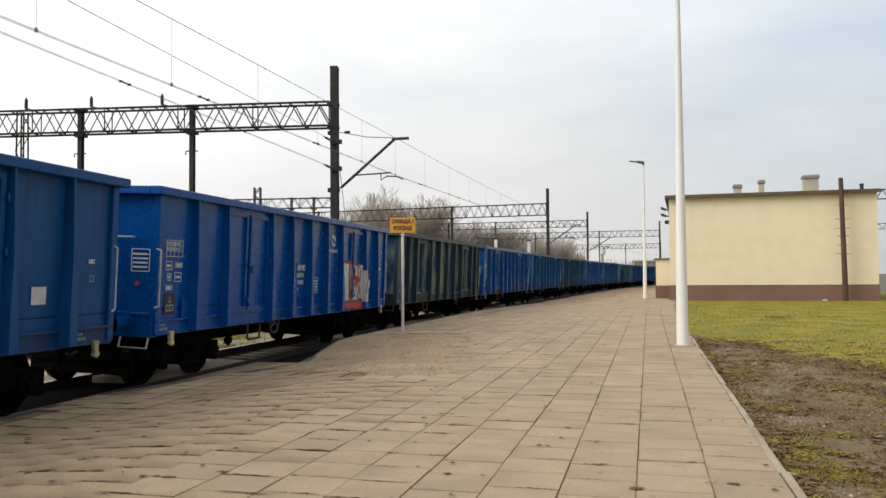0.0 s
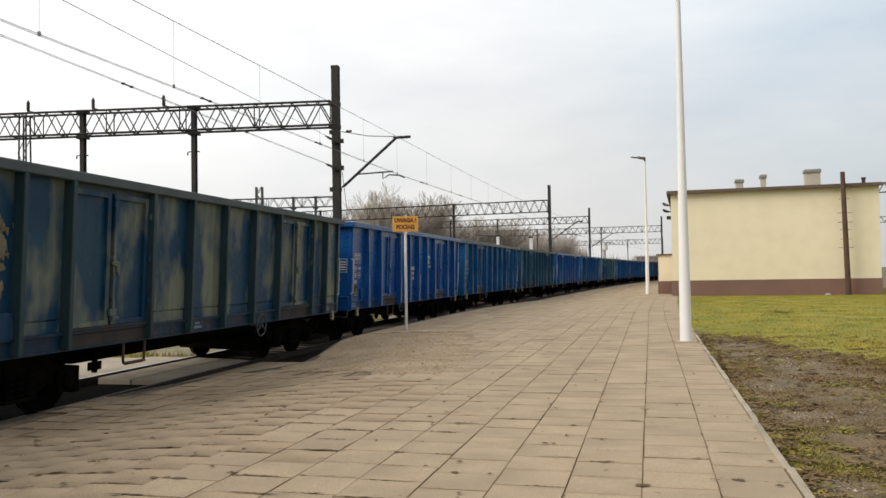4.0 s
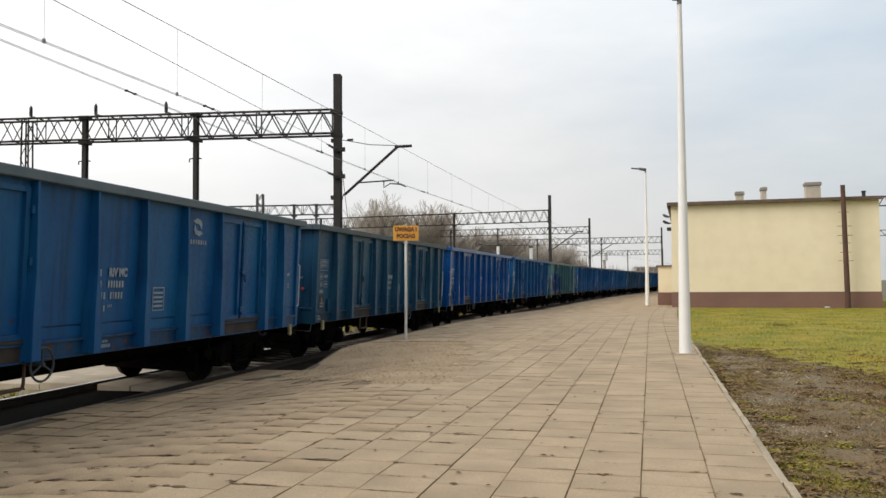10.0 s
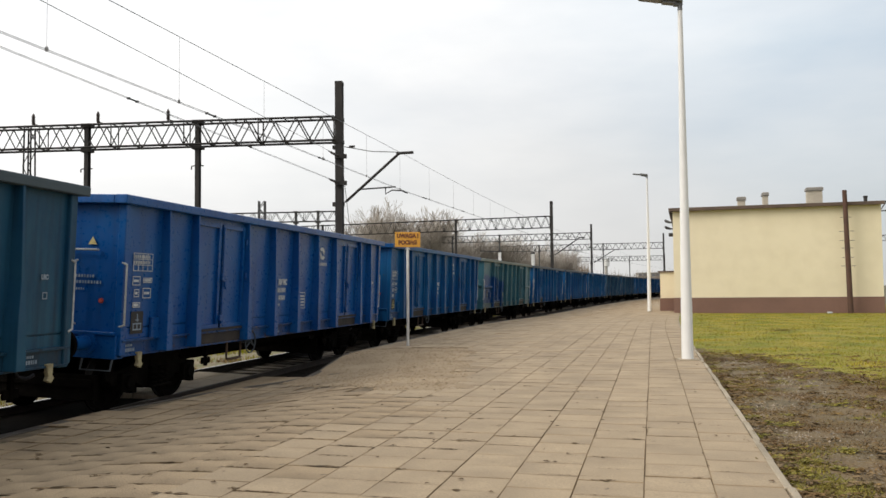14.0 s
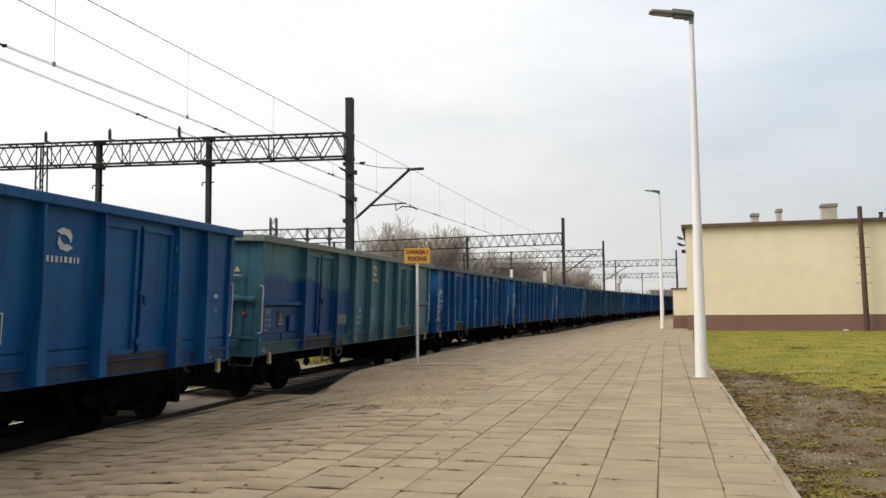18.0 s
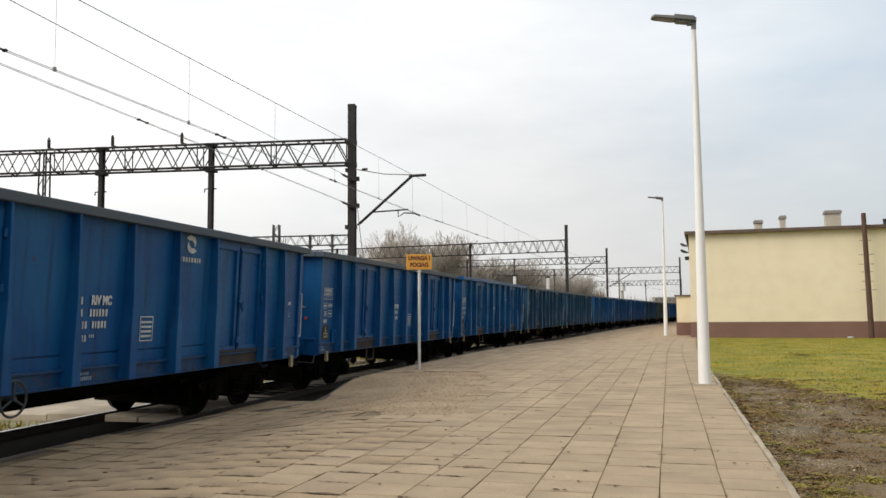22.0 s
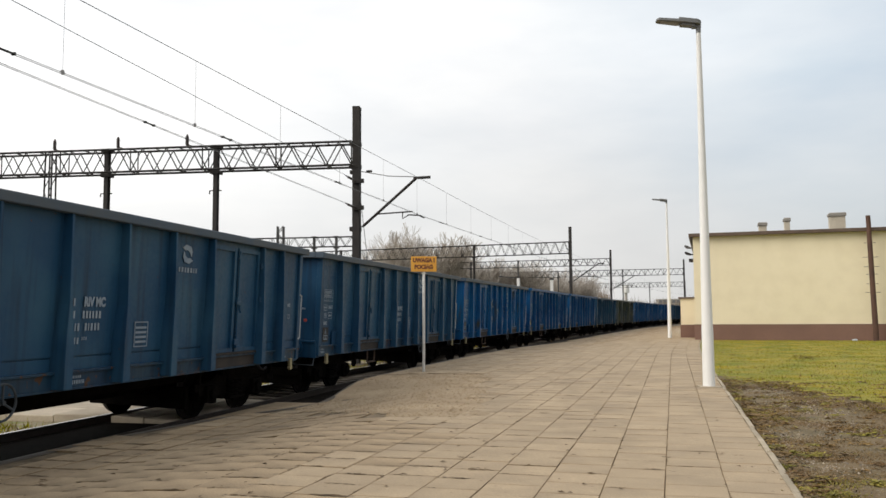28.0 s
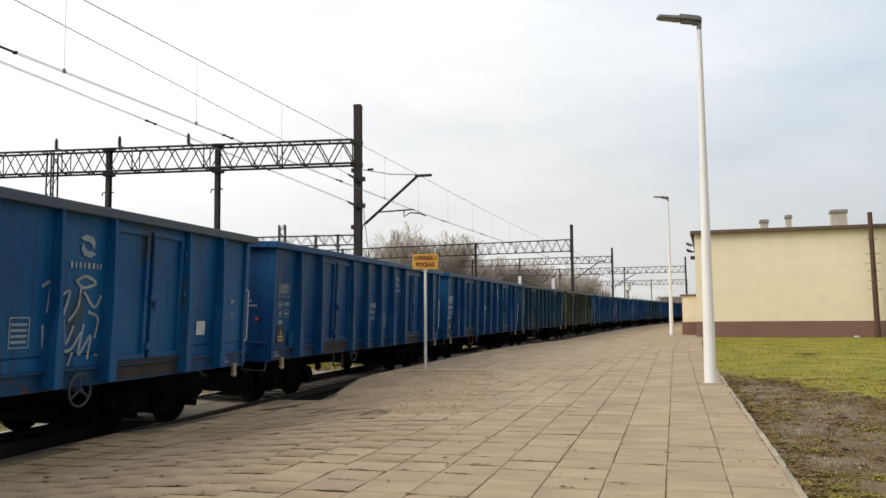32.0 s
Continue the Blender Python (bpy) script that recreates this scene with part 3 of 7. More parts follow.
def make_line():
    ss = np.concatenate((np.arange(-80, 130, 2.0), np.arange(130, 440, 6.0)))
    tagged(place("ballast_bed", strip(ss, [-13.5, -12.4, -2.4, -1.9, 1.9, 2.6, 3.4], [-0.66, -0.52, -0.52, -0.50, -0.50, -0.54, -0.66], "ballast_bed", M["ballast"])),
           "bed of brown-grey crushed stone under the rails, darkened for shade", "ballast", kind="structure")
    prof = [(-0.036, 0), (0.036, 0), (0.036, -0.035), (0.012, -0.05), (0.012, -0.13), (0.07, -0.15), (0.07, -0.172), (-0.07, -0.172), (-0.07, -0.15),
            (-0.012, -0.13), (-0.012, -0.05), (-0.036, -0.035)]
    for t_off in (0.0, -4.75, -9.5):
        tr = tagged(new("railway_track"), "railway track with worn steel rails", "railway track", kind="structure")
        for o in (0.755, -0.755):
            vs, fs = [], []
            for s in ss:
                for a, z in prof:
                    x, y, _ = track(s, t_off + o + a + (SHIFT if t_off == 0.0 else 0.0))
                    vs.append((x, y, RAIL + z - (o * math.tan(radians(CANT)) if t_off == 0.0 else 0.0)))
            k = len(prof)
            for i in range(len(ss) - 1):
                for j in range(k):
                    fs.append((i * k + j, i * k + (j + 1) % k, (i + 1) * k + (j + 1) % k, (i + 1) * k + j))
            me = raw("rail", vs, fs, M["rail"])
            me.materials.append(M["rail_dull"] if t_off == 0.0 and o > 0 else M["rail_top"])
            for p in me.polygons:
                if p.index % k == 0:
                    p.material_index = 1
            place("rail", me, tr, label="rusty steel rail with a bright running surface")
        sl = Shape().cut_box(-0.12, 0.12, -1.25, 1.25, -0.22, 0.0, 0.03).mesh("sleeper", M["sleeper"])
        rest = Shape()
        for i, s in enumerate(np.arange(-30, 150, 0.6)):
            x, y, th = track(s, t_off)
            m = pose(x, y, RAIL - 0.165, CANT if t_off == 0.0 else 0, 0, 90 - math.degrees(th))
            if 14 < s < 56 and t_off > -6:
                place("sleeper", sl, tr, m)
            else:
                rest.add([m @ Vector(v.co) for v in sl.vertices], [tuple(p.vertices) for p in sl.polygons])
        place("sleepers", rest.mesh("sleepers", M["sleeper"]), tr)["kind"] = "stuff"
    # crossing panels between and beside the rails
    cr = tagged(new("level_crossing"), "worn concrete crossing panels between the rails", "crossing", kind="structure")
    for s0 in np.arange(29.5, 33.0, 1.2):
        for o0, o1 in ((-3.92, -2.90), (-2.88, -1.88), (-1.86, -0.86), (-0.66, -0.02), (0.02, 0.66), (0.86, 1.48), (1.50, 2.12)):
            x, y, th = track(s0 + 0.6, (o0 + o1) / 2)
            h = (o1 - o0) / 2
            part("crossing_panel", Shape().cut_box(-0.59, 0.59, -h, h, -0.14, 0.0, 0.015), M["patch" if o0 > 0.8 else "crossing"], cr,
                 m=pose(x, y, RAIL - (0.075 if o0 > 0.8 else 0.012 + max(-0.9, (o0 + o1) / 2) * math.tan(radians(CANT)) if o0 > -2 else 0.0), CANT if abs(o0) < 0.8 else 0, 0, 90 - math.degrees(th)))
    tagged(place("siding_ground", strip(np.arange(-10, 64, 1.5), [-4.0, -3.9, -3.6, -1.25, -1.1], [-0.56, -0.47, -0.45, -0.44, -0.54], "siding_ground", M["sidings"])),
           "pale gravel with dry grass between two tracks", "ground", kind="structure")
    # added strip, coloured near black as the shade between the rails
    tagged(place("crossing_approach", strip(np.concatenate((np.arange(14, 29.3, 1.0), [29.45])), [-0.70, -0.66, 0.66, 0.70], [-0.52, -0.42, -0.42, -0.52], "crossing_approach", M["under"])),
           "fill between the rails, coloured near black for shade under the train", "ballast", kind="structure")
    # loose ballast stones
    rng = np.random.default_rng(5)
    vs, fs = [], []
    octa = np.array([(1, 0, 0), (0, 1, 0), (-1, 0, 0), (0, -1, 0), (0, 0, 1), (0, 0, -1)], float)
    of = [(0, 1, 4), (1, 2, 4), (2, 3, 4), (3, 0, 4), (1, 0, 5), (2, 1, 5), (3, 2, 5), (0, 3, 5)]
    for i in range(20000):
        s, o = rng.uniform(12, 62) ** 1.0, rng.uniform(-12.0, -1.0)
        if 28 < s < 34 and -1.0 < o < 1.4:
            continue
        x, y, _ = track(s, o)
        r = rng.uniform(0.018, 0.042) * rng.uniform(0.7, 1.3, 3)
        a = rng.uniform(0, 6.28)
        q = octa * r
        q = np.column_stack((q[:, 0] * math.cos(a) - q[:, 1] * math.sin(a) + x, q[:, 0] * math.sin(a) + q[:, 1] * math.cos(a) + y, q[:, 2] - 0.50 + rng.uniform(-0.01, 0.02)))
        n = len(vs)
        vs += list(q)
        fs += [(n + a_, n + b_, n + c_) for a_, b_, c_ in of]
    tagged(place("ballast_stones", raw("ballast_stones", vs, fs, M["stone"])), "loose grey and brown crushed stones", "gravel", kind="stuff")


make_line()


# ---- gondola wagons ----
POSTS = {"even": (1.10, 2.23, 4.21, 5.305, 6.40, 7.495, 8.59, 10.57, 11.70),   # metres from the body's end
         "wide": (1.08, 2.00, 3.94, 5.17, 6.40, 7.63, 8.86, 10.80, 11.72)}
LEN, HW = 12.80, 1.36                                                # body length, half width at the sheet
TOPZ, SILL0, SILL1 = 3.26, 0.83, 1.06


def make_text(body, size, depth=0.002):
    cu = bpy.data.curves.new("lettering", "FONT")
    cu.body, cu.size, cu.extrude, cu.align_x, cu.align_y = body, size, depth, "CENTER", "CENTER"
    cu.offset = 0.009
    ob = bpy.data.objects.new("lettering", cu)
    scene.collection.objects.link(ob)
    me = bpy.data.meshes.new_from_object(ob.evaluated_get(bpy.context.evaluated_depsgraph_get()))
    bpy.data.objects.remove(ob)
    me.materials.clear()
    me.materials.append(M["sign_text"])
    return me


def bent_sheet(x0, x1, z0, z1, y, seed, nx=7, nz=8, bow=0.010, dent=0.006):
    """A dented panel facing -y."""
    s = Shape()
    vs = []
    for j in range(nz + 1):
        for i in range(nx + 1):
            u, w = i / nx, j / nz
            edge = min(u, 1 - u, w, 1 - w)
            k = min(1.0, edge * 6)
            x, z = x0 + (x1 - x0) * u, z0 + (z1 - z0) * w
            d = bow * math.sin(math.pi * u) * math.sin(math.pi * w) + dent * noise.noise(Vector((x * 1.7 + seed, z * 1.9, seed))) + 0.4 * dent * noise.noise(
                Vector((x * 5 + seed, z * 4, seed)))
            vs.append((x, y + d * k, z))
    fs = [(j * (nx + 1) + i, j * (nx + 1) + i + 1, (j + 1) * (nx + 1) + i + 1, (j + 1) * (nx + 1) + i) for j in range(nz) for i in range(nx)]
    n = len(vs)
    return s.add(vs, fs)


def wagon_meshes():
    k = {}
    h = LEN / 2
    body = M["black"]
    # sheet of one side (camera side is -y), panels between the posts, with the floor line as a crease
    for how, at in POSTS.items():
        edges = (0.0,) + at + (LEN,)
        k["side_panels_" + how] = [bent_sheet(a - h, b - h, 1.27, 3.12, -HW, i * 3.3).mesh("side_panel", body, 40)
                                   for i, (a, b) in enumerate(zip(edges[:-1], edges[1:])) if i not in (2, 7)]
        # low flap plates along the floor, set in a little under the sheet's edge
        k["floor_flaps_" + how] = [Shape().box(a - h + 0.04, b - h - 0.04, -HW + 0.004, -HW + 0.026, 1.06, 1.245).mesh("floor_flap", body)
                                   for i, (a, b) in enumerate(zip(edges[:-1], edges[1:])) if i not in (2, 7)]
    k["side_sheet"] = Shape().box(-h, h, -HW + 0.03, -HW + 0.06, 1.02, 3.14).mesh("side_sheet", body)
    # side sill: a deep channel under the floor
    ss = Shape().box(-h, h, -HW - 0.03, -HW + 0.10, SILL0 + 0.02, 1.05)
    ss.box(-h, h, -HW - 0.075, -HW + 0.02, 1.05, 1.085)
    ss.box(-h, h, -HW - 0.055, -HW + 0.10, SILL0, SILL0 + 0.025)
    k["side_sill"] = ss.mesh("side_sill", body, bevel=0.004)
    # top rail of a side and of an end
    tr = Shape().prism([(-h - 0.17, 3.115), (h + 0.17, 3.115), (h + 0.17, 3.25), (-h - 0.17, 3.25)], -HW - 0.15, -HW + 0.06)
    k["top_rail"] = tr.mesh("top_rail", body, bevel=0.012)
    er = Shape().box(-h - 0.168, -h + 0.09, -HW + 0.062, HW - 0.062, 3.115, 3.246)
    k["end_top_rail"] = er.mesh("end_top_rail", body, bevel=0.012)
    # post: a pressed hat section, deeper towards the sill
    po = Shape()
    rings = ((SILL0 + 0.03, 0.105, 0.205), (1.45, 0.098, 0.196), (1.95, 0.036, 0.172), (3.12, 0.028, 0.122))
    vs = []
    for z, w, d in rings:
        vs += [(-w, -HW + 0.02, z), (-w * 0.80, -HW - d, z), (w * 0.80, -HW - d, z), (w, -HW + 0.02, z)]
    fs = [(0, 3, 2, 1), (12, 13, 14, 15)]
    for i in range(3):
        fs += [(4 * i + j, 4 * i + (j + 1) % 4, 4 * i + 4 + (j + 1) % 4, 4 * i + 4 + j) for j in range(4)]
    po.add(vs, fs)
    k["post"] = po.mesh("post", body, bevel=0.006)
    k["straight_post"] = Shape().box(-0.040, 0.040, -HW - 0.150, -HW + 0.02, SILL0 + 0.03, 3.12).mesh("post", body, bevel=0.008)
    co = Shape().box(-h - 0.03, -h + 0.11, -HW - 0.06, -HW + 0.07, SILL0 + 0.02, 3.118)
    k["corner_post"] = co.mesh("corner_post", body, bevel=0.012)
    # a door leaf, 0.90 wide, hinged at the post, with a raised frame and two ribs
    do = Shape()
    p = bent_sheet(-0.36, 0.36, 1.20, 2.96, -HW - 0.005, 21.0, 4, 6, 0.012, 0.010)
    do.add(p.v, p.f)
    for a in ((-0.44, -0.355, 1.13, 3.03), (0.355, 0.44, 1.13, 3.03)):
        do.box(a[0], a[1], -HW - 0.055, -HW + 0.02, a[2], a[3])
    for z0, z1 in ((1.13, 1.20), (2.96, 3.03)):
        do.box(-0.355, 0.355, -HW - 0.052, -HW + 0.02, z0, z1)
    k["door"] = do.mesh("door", body, 30)
    k["door_header"] = Shape().box(-0.95, 0.95, -HW - 0.02, -HW + 0.03, 3.03, 3.116).mesh("door_header", body)
    k["door_threshold"] = Shape().box(-0.93, 0.93, -HW - 0.085, -HW + 0.025, 1.09, 1.128).box(-0.93, 0.93, -HW - 0.045, -HW - 0.032, SILL0 + 0.03, 1.045).mesh("door_threshold", M["sill_rust"])
    la = Shape().tube((0, -HW - 0.08, 1.22), (0, -HW - 0.08, 2.98), 0.016, n=6)
    for z in (1.30, 2.10, 2.88):
        la.box(-0.035, 0.035, -HW - 0.095, -HW - 0.03, z - 0.03, z + 0.03)
    la.box(-0.02, 0.10, -HW - 0.11, -HW - 0.085, 1.98, 2.03)
    la.box(0.07, 0.11, -HW - 0.115, -HW - 0.08, 1.84, 2.04)
    la.box(-0.09, 0.06, -HW - 0.105, -HW - 0.06, 1.26, 1.36)
    la.box(-0.05, 0.11, -HW - 0.12, -HW - 0.07, 1.20, 1.25)
    la.box(-0.075, 0.075, -HW - 0.11, -HW - 0.07, 2.00, 2.05).box(0.045, 0.075, -HW - 0.11, -HW - 0.07, 1.88, 2.02)
    k["latch"] = la.mesh("latch", body, bevel=0.004)
    hi = Shape()
    hi.tube((0, -HW - 0.085, -0.05), (0, -HW - 0.085, 0.05), 0.024, n=8)
    k["hinge"] = hi.mesh("hinge", body)
    # end wall, at the near end (-x), with a waist rib and two uprights
    ew = Shape()
    g = bent_sheet(-HW, HW, 1.02, 3.12, 0.0, 44.0, 14, 10, 0.012, 0.013)
    ew.add([(-h + p[1], -p[0], p[2]) for p in g.v], [tuple(reversed(f)) for f in g.f])
    ew.box(-h + 0.03, -h + 0.06, -HW + 0.01, HW - 0.01, 1.0, 3.13)
    k["end_wall"] = ew.mesh("end_wall", body, 40)
    ri = Shape()
    ri.add([(-h + 0.01, -HW + 0.06, 1.86), (-h - 0.10, -HW + 0.06, 1.92), (-h - 0.10, -HW + 0.06, 1.97), (-h + 0.01, -HW + 0.06, 2.02),
            (-h + 0.01, HW - 0.06, 1.86), (-h - 0.10, HW - 0.06, 1.92), (-h - 0.10, HW - 0.06, 1.97), (-h + 0.01, HW - 0.06, 2.02)],
           [(0, 1, 5, 4), (1, 2, 6, 5), (2, 3, 7, 6), (3, 2, 1, 0), (4, 5, 6, 7)])
    k["end_rib"] = ri.mesh("end_rib", body)
    sr = Shape().add([(x_, -HW + a_, z_) for x_ in (-0.92, 0.92) for a_, z_ in ((0.0, 1.80), (-0.085, 1.85), (-0.085, 1.90), (0.0, 1.95))],
                     [(0, 1, 5, 4), (1, 2, 6, 5), (2, 3, 7, 6), (3, 2, 1, 0), (4, 5, 6, 7)])
    k["side_rib"] = sr.mesh("side_rib", body)
    bu = Shape().box(-h - 0.06, -h + 0.14, -1.36, 1.36, 0.80, 1.15)
    bu.box(-h - 0.09, -h + 0.02, -1.34, 1.34, 1.15, 1.20)
    k["headstock"] = bu.mesh("headstock", body, bevel=0.008)
    fl = Shape().box(-h + 0.07, h - 0.07, -HW + 0.07, HW - 0.07, 1.06, 1.13)
    k["floor_plate"] = fl.mesh("floor_plate", M["sill_rust"])
    uf = Shape().box(-h + 0.1, h - 0.1, -0.30, 0.30, 0.70, 1.05).box(-2.7, 2.7, -0.28, 0.28, 0.42, 0.72)
    for x in (-4.5, -2.4, -0.9, 0.9, 2.4, 4.5):
        uf.box(x - 0.10, x + 0.10, -HW + 0.1, HW - 0.1, 0.84, 1.05)
    for x in (-4.88, 4.12):                                    # bolster beams, brake levers and hangers above the bogies
        uf.box(x - 1.30, x + 1.30, -1.12, 1.12, 0.84, 1.05)
        for y in (-1.08, 1.08):
            uf.box(x - 0.55, x + 0.55, y - 0.08, y + 0.08, 0.68, 0.86)
            for dx in (-1.26, 1.62):
                uf.box(x + dx - 0.03, x + dx + 0.03, y - 0.03, y + 0.03, 0.40, 0.86).box(x + dx - 0.14, x + dx + 0.14, y - 0.02, y + 0.02, 0.44, 0.56)
    for x in (-2.6, -2.2, 2.2, 2.6):
        uf.tube((x, -0.9, 0.9), (x * 0.72, -0.5, 0.50), 0.035, n=6)
    for y in (-0.75, 0.75):
        uf.box(-2.9, 2.9, y - 0.06, y + 0.06, 0.60, 0.90)
    uf.tube((-1.6, -0.45, 0.72), (-0.7, -0.45, 0.72), 0.2, n=12)
    uf.tube((0.5, 0.5, 0.72), (1.5, 0.5, 0.72), 0.18, n=12)
    uf.tube((-3.6, -0.2, 0.55), (3.6, -0.2, 0.55), 0.03, n=6)
    uf.tube((-5.8, -1.02, 0.88), (5.8, -1.02, 0.88), 0.022, n=6)
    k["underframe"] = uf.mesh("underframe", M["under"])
    # bogie side frames with bolster and springs, at the origin
    bo = Shape()
    for y in (-1.0, 1.0):
        bo.prism([(-1.22, 0.42), (-1.22, 0.60), (-0.75, 0.70), (-0.45, 0.86), (0.45, 0.86), (0.75, 0.70), (1.22, 0.60), (1.22, 0.42), (0.62, 0.44),
                  (0.34, 0.30), (-0.34, 0.30), (-0.62, 0.44)], y - 0.07, y + 0.07)
        for x in (-0.18, 0.0, 0.18):
            for dy in (-0.12, 0.12):
                for z in (0.36, 0.44, 0.52, 0.60):
                    bo.tube((x, y + dy, z), (x, y + dy, z + 0.045), 0.075, n=10)
        bo.box(-0.30, 0.30, y - 0.2, y + 0.2, 0.30, 0.345)
    bo.box(-0.22, 0.22, -1.1, 1.1, 0.62, 0.80)
    for x in (-1.45, 1.45):
        bo.box(x - 0.05, x + 0.05, -0.9, 0.9, 0.42, 0.54)
    for x in (-1.40, -0.40, 0.40, 1.40):                      # brake beams behind and before each wheel
        bo.box(x - 0.06, x + 0.06, -0.95, 0.95, 0.22, 0.60)
    for x in (-1.42, -0.38, 0.38, 1.42):
        for y in (-0.75, 0.75):
            bo.box(x - 0.05, x + 0.05, y - 0.06, y + 0.06, 0.34, 0.60)
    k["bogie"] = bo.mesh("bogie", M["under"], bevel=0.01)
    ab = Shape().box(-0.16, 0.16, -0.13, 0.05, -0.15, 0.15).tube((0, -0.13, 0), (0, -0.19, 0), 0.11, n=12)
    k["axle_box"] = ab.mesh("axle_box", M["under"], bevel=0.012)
    # wheelset about its own axle (y axis)
    ws = Shape().tube((0, -1.05, 0), (0, 1.05, 0), 0.08, n=10)
    for sgn in (-1, 1):
        pr = [(0.68, 0.49), (0.712, 0.49), (0.718, 0.462), (0.815, 0.452), (0.815, 0.375), (0.775, 0.36), (0.765, 0.16), (0.83, 0.14), (0.83, 0.09)]
        pr2 = [(0.68, 0.37), (0.715, 0.35), (0.72, 0.16), (0.66, 0.14)]
        prof = [(a * sgn, r) for a, r in reversed(pr)] + [(a * sgn, r) for a, r in pr2]
        ws.lathe(prof, "y", n=28)
        for i in range(5):                                  # lifting holes read as spokes in the web
            a = i * math.tau / 5
            ws.tube((0.27 * math.cos(a), 0.765 * sgn, 0.27 * math.sin(a)), (0.27 * math.cos(a), 0.785 * sgn, 0.27 * math.sin(a)), 0.05, n=8)
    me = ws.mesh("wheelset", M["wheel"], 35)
    me.materials.append(M["tread"])
    for p in me.polygons:
        c = p.center
        if 0.71 < abs(c.y) < 0.816 and math.hypot(c.x, c.z) > 0.44:
            p.material_index = 1
    k["wheelset"] = me
    # buffers, coupling, hose
    bf = Shape().lathe([(0.0, 0.17), (-0.06, 0.17), (-0.06, 0.105), (-0.36, 0.105), (-0.36, 0.085), (-0.54, 0.085)], "x", n=16)
    k["buffer"] = bf.mesh("buffer", body, 35)
    bh = Shape().lathe([(-0.54, 0.225), (-0.575, 0.225), (-0.595, 0.17)], "x", n=20)
    k["buffer_head"] = bh.mesh("buffer_head", M["under"], 35)
    cp = Shape().box(-0.42, 0.0, -0.05, 0.05, -0.07, 0.07).box(-0.66, -0.40, -0.13, -0.09, -0.10, -0.02).box(-0.66, -0.40, 0.09, 0.13, -0.10, -0.02)
    cp.tube((-0.42, -0.13, -0.06), (-0.42, 0.13, -0.06), 0.04, n=8)
    k["coupling"] = cp.mesh("coupling", M["under"], bevel=0.008)
    ho = Shape().path([(0, 0, 0), (-0.18, 0, -0.16), (-0.34, 0, -0.30), (-0.52, 0, -0.34), (-0.66, 0, -0.30)], 0.028, 8)
    k["brake_hose"] = ho.mesh("brake_hose", M["black"], 50)
    # brake wheel on the side, spoked
    bw = Shape()
    pts = [(0.215 * math.cos(i * math.tau / 20), 0.0, 0.215 * math.sin(i * math.tau / 20)) for i in range(21)]
    bw.path(pts, 0.016, 6)
    for i in range(3):
        a = math.pi / 2 + i * math.tau / 3
        bw.tube((0, 0, 0), (0.21 * math.cos(a), 0, 0.21 * math.sin(a)), 0.015, n=6)
    bw.tube((0, -0.03, 0), (0, 0.25, 0), 0.03, n=8)
    k["brake_wheel"] = bw.mesh("brake_wheel", M["worn_steel"], 50)
    # step frame under the sill, grab handles, towing hook
    sp = Shape().path([(-0.28, 0, 0.02), (-0.28, 0, -0.27), (-0.265, 0, -0.31), (-0.22, 0, -0.33), (0.22, 0, -0.33), (0.265, 0, -0.31), (0.28, 0, -0.27), (0.28, 0, 0.02)], 0.022, 6)
    sp.box(-0.23, 0.23, -0.07, 0.03, -0.325, -0.305)
    k["step"] = sp.mesh("step", M["step_rust"], 50)
    gh = Shape().path([(0, 0.08, 0.0), (0, 0.0, 0.03), (0, 0.0, 0.93), (0, 0.08, 0.96)], 0.017, 8)
    k["grab_handle"] = gh.mesh("grab_handle", M["handrail"], 50)
    eh = Shape().path([(0.06, -0.42, 0), (0.0, -0.42, 0.0), (0.0, 0.42, 0.0), (0.06, 0.42, 0)], 0.016, 8)
    k["end_handle"] = eh.mesh("end_handle", M["handrail"], 50)
    us = Shape().path([(0.05, -0.25, 0.16), (0.0, -0.25, 0.0), (0.0, 0.25, 0.0), (0.05, 0.25, 0.16)], 0.016, 8)
    k["shunter_step"] = us.mesh("shunter_step", M["worn_steel"], 50)
    hk = Shape().prism([(-0.05, 0.0), (0.07, 0.0), (0.06, -0.14), (0.10, -0.19), (0.04, -0.25), (-0.05, -0.21), (-0.02, -0.16), (-0.04, -0.1)], -0.03, 0.03)
    k["towing_hook"] = hk.mesh("towing_hook", M["hook"], bevel=0.006)
    # markings: plain bars and outlines, a few millimetres proud of the paint
    def bars(rows):
        s = Shape()
        for x0, x1, z0, z1 in rows:
            s.box(x0, x1, -0.0015, 0.0015, z0, z1)
        return s
    rng = random.Random(11)
    def words(x0, z, h, n, w=0.03, gap=0.022):
        out, x = [], x0
        for _ in range(n):
            ww = w * rng.uniform(0.6, 1.2)
            out.append((x, x + ww, z, z + h))
            x += ww + gap
        return out
    k["number_mark"] = bars(words(0.0, 0.505, 0.10, 2, 0.036, 0.03) + words(0.0, 0.34, 0.10, 2, 0.036, 0.03) + words(0.26, 0.34, 0.10, 6, 0.040, 0.032) +
                             words(0.0, 0.175, 0.10, 4, 0.036, 0.030) + words(0.32, 0.175, 0.10, 5, 0.036, 0.030) + words(0.0, 0.0, 0.085, 4, 0.036, 0.030) + words(0.27, 0.05, 0.045, 3, 0.026)).mesh("number_mark", M["white"])
    fr = [(0.0, 0.34, 0.36, 0.375), (0.0, 0.34, 0.0, 0.015), (0.0, 0.015, 0.015, 0.36), (0.325, 0.34, 0.015, 0.36)]
    for z in (0.06, 0.13, 0.20, 0.27):
        fr += [(0.03, 0.30, z, z + 0.032)]
    k["load_table"] = bars(fr).mesh("load_table", M["dimwhite"])
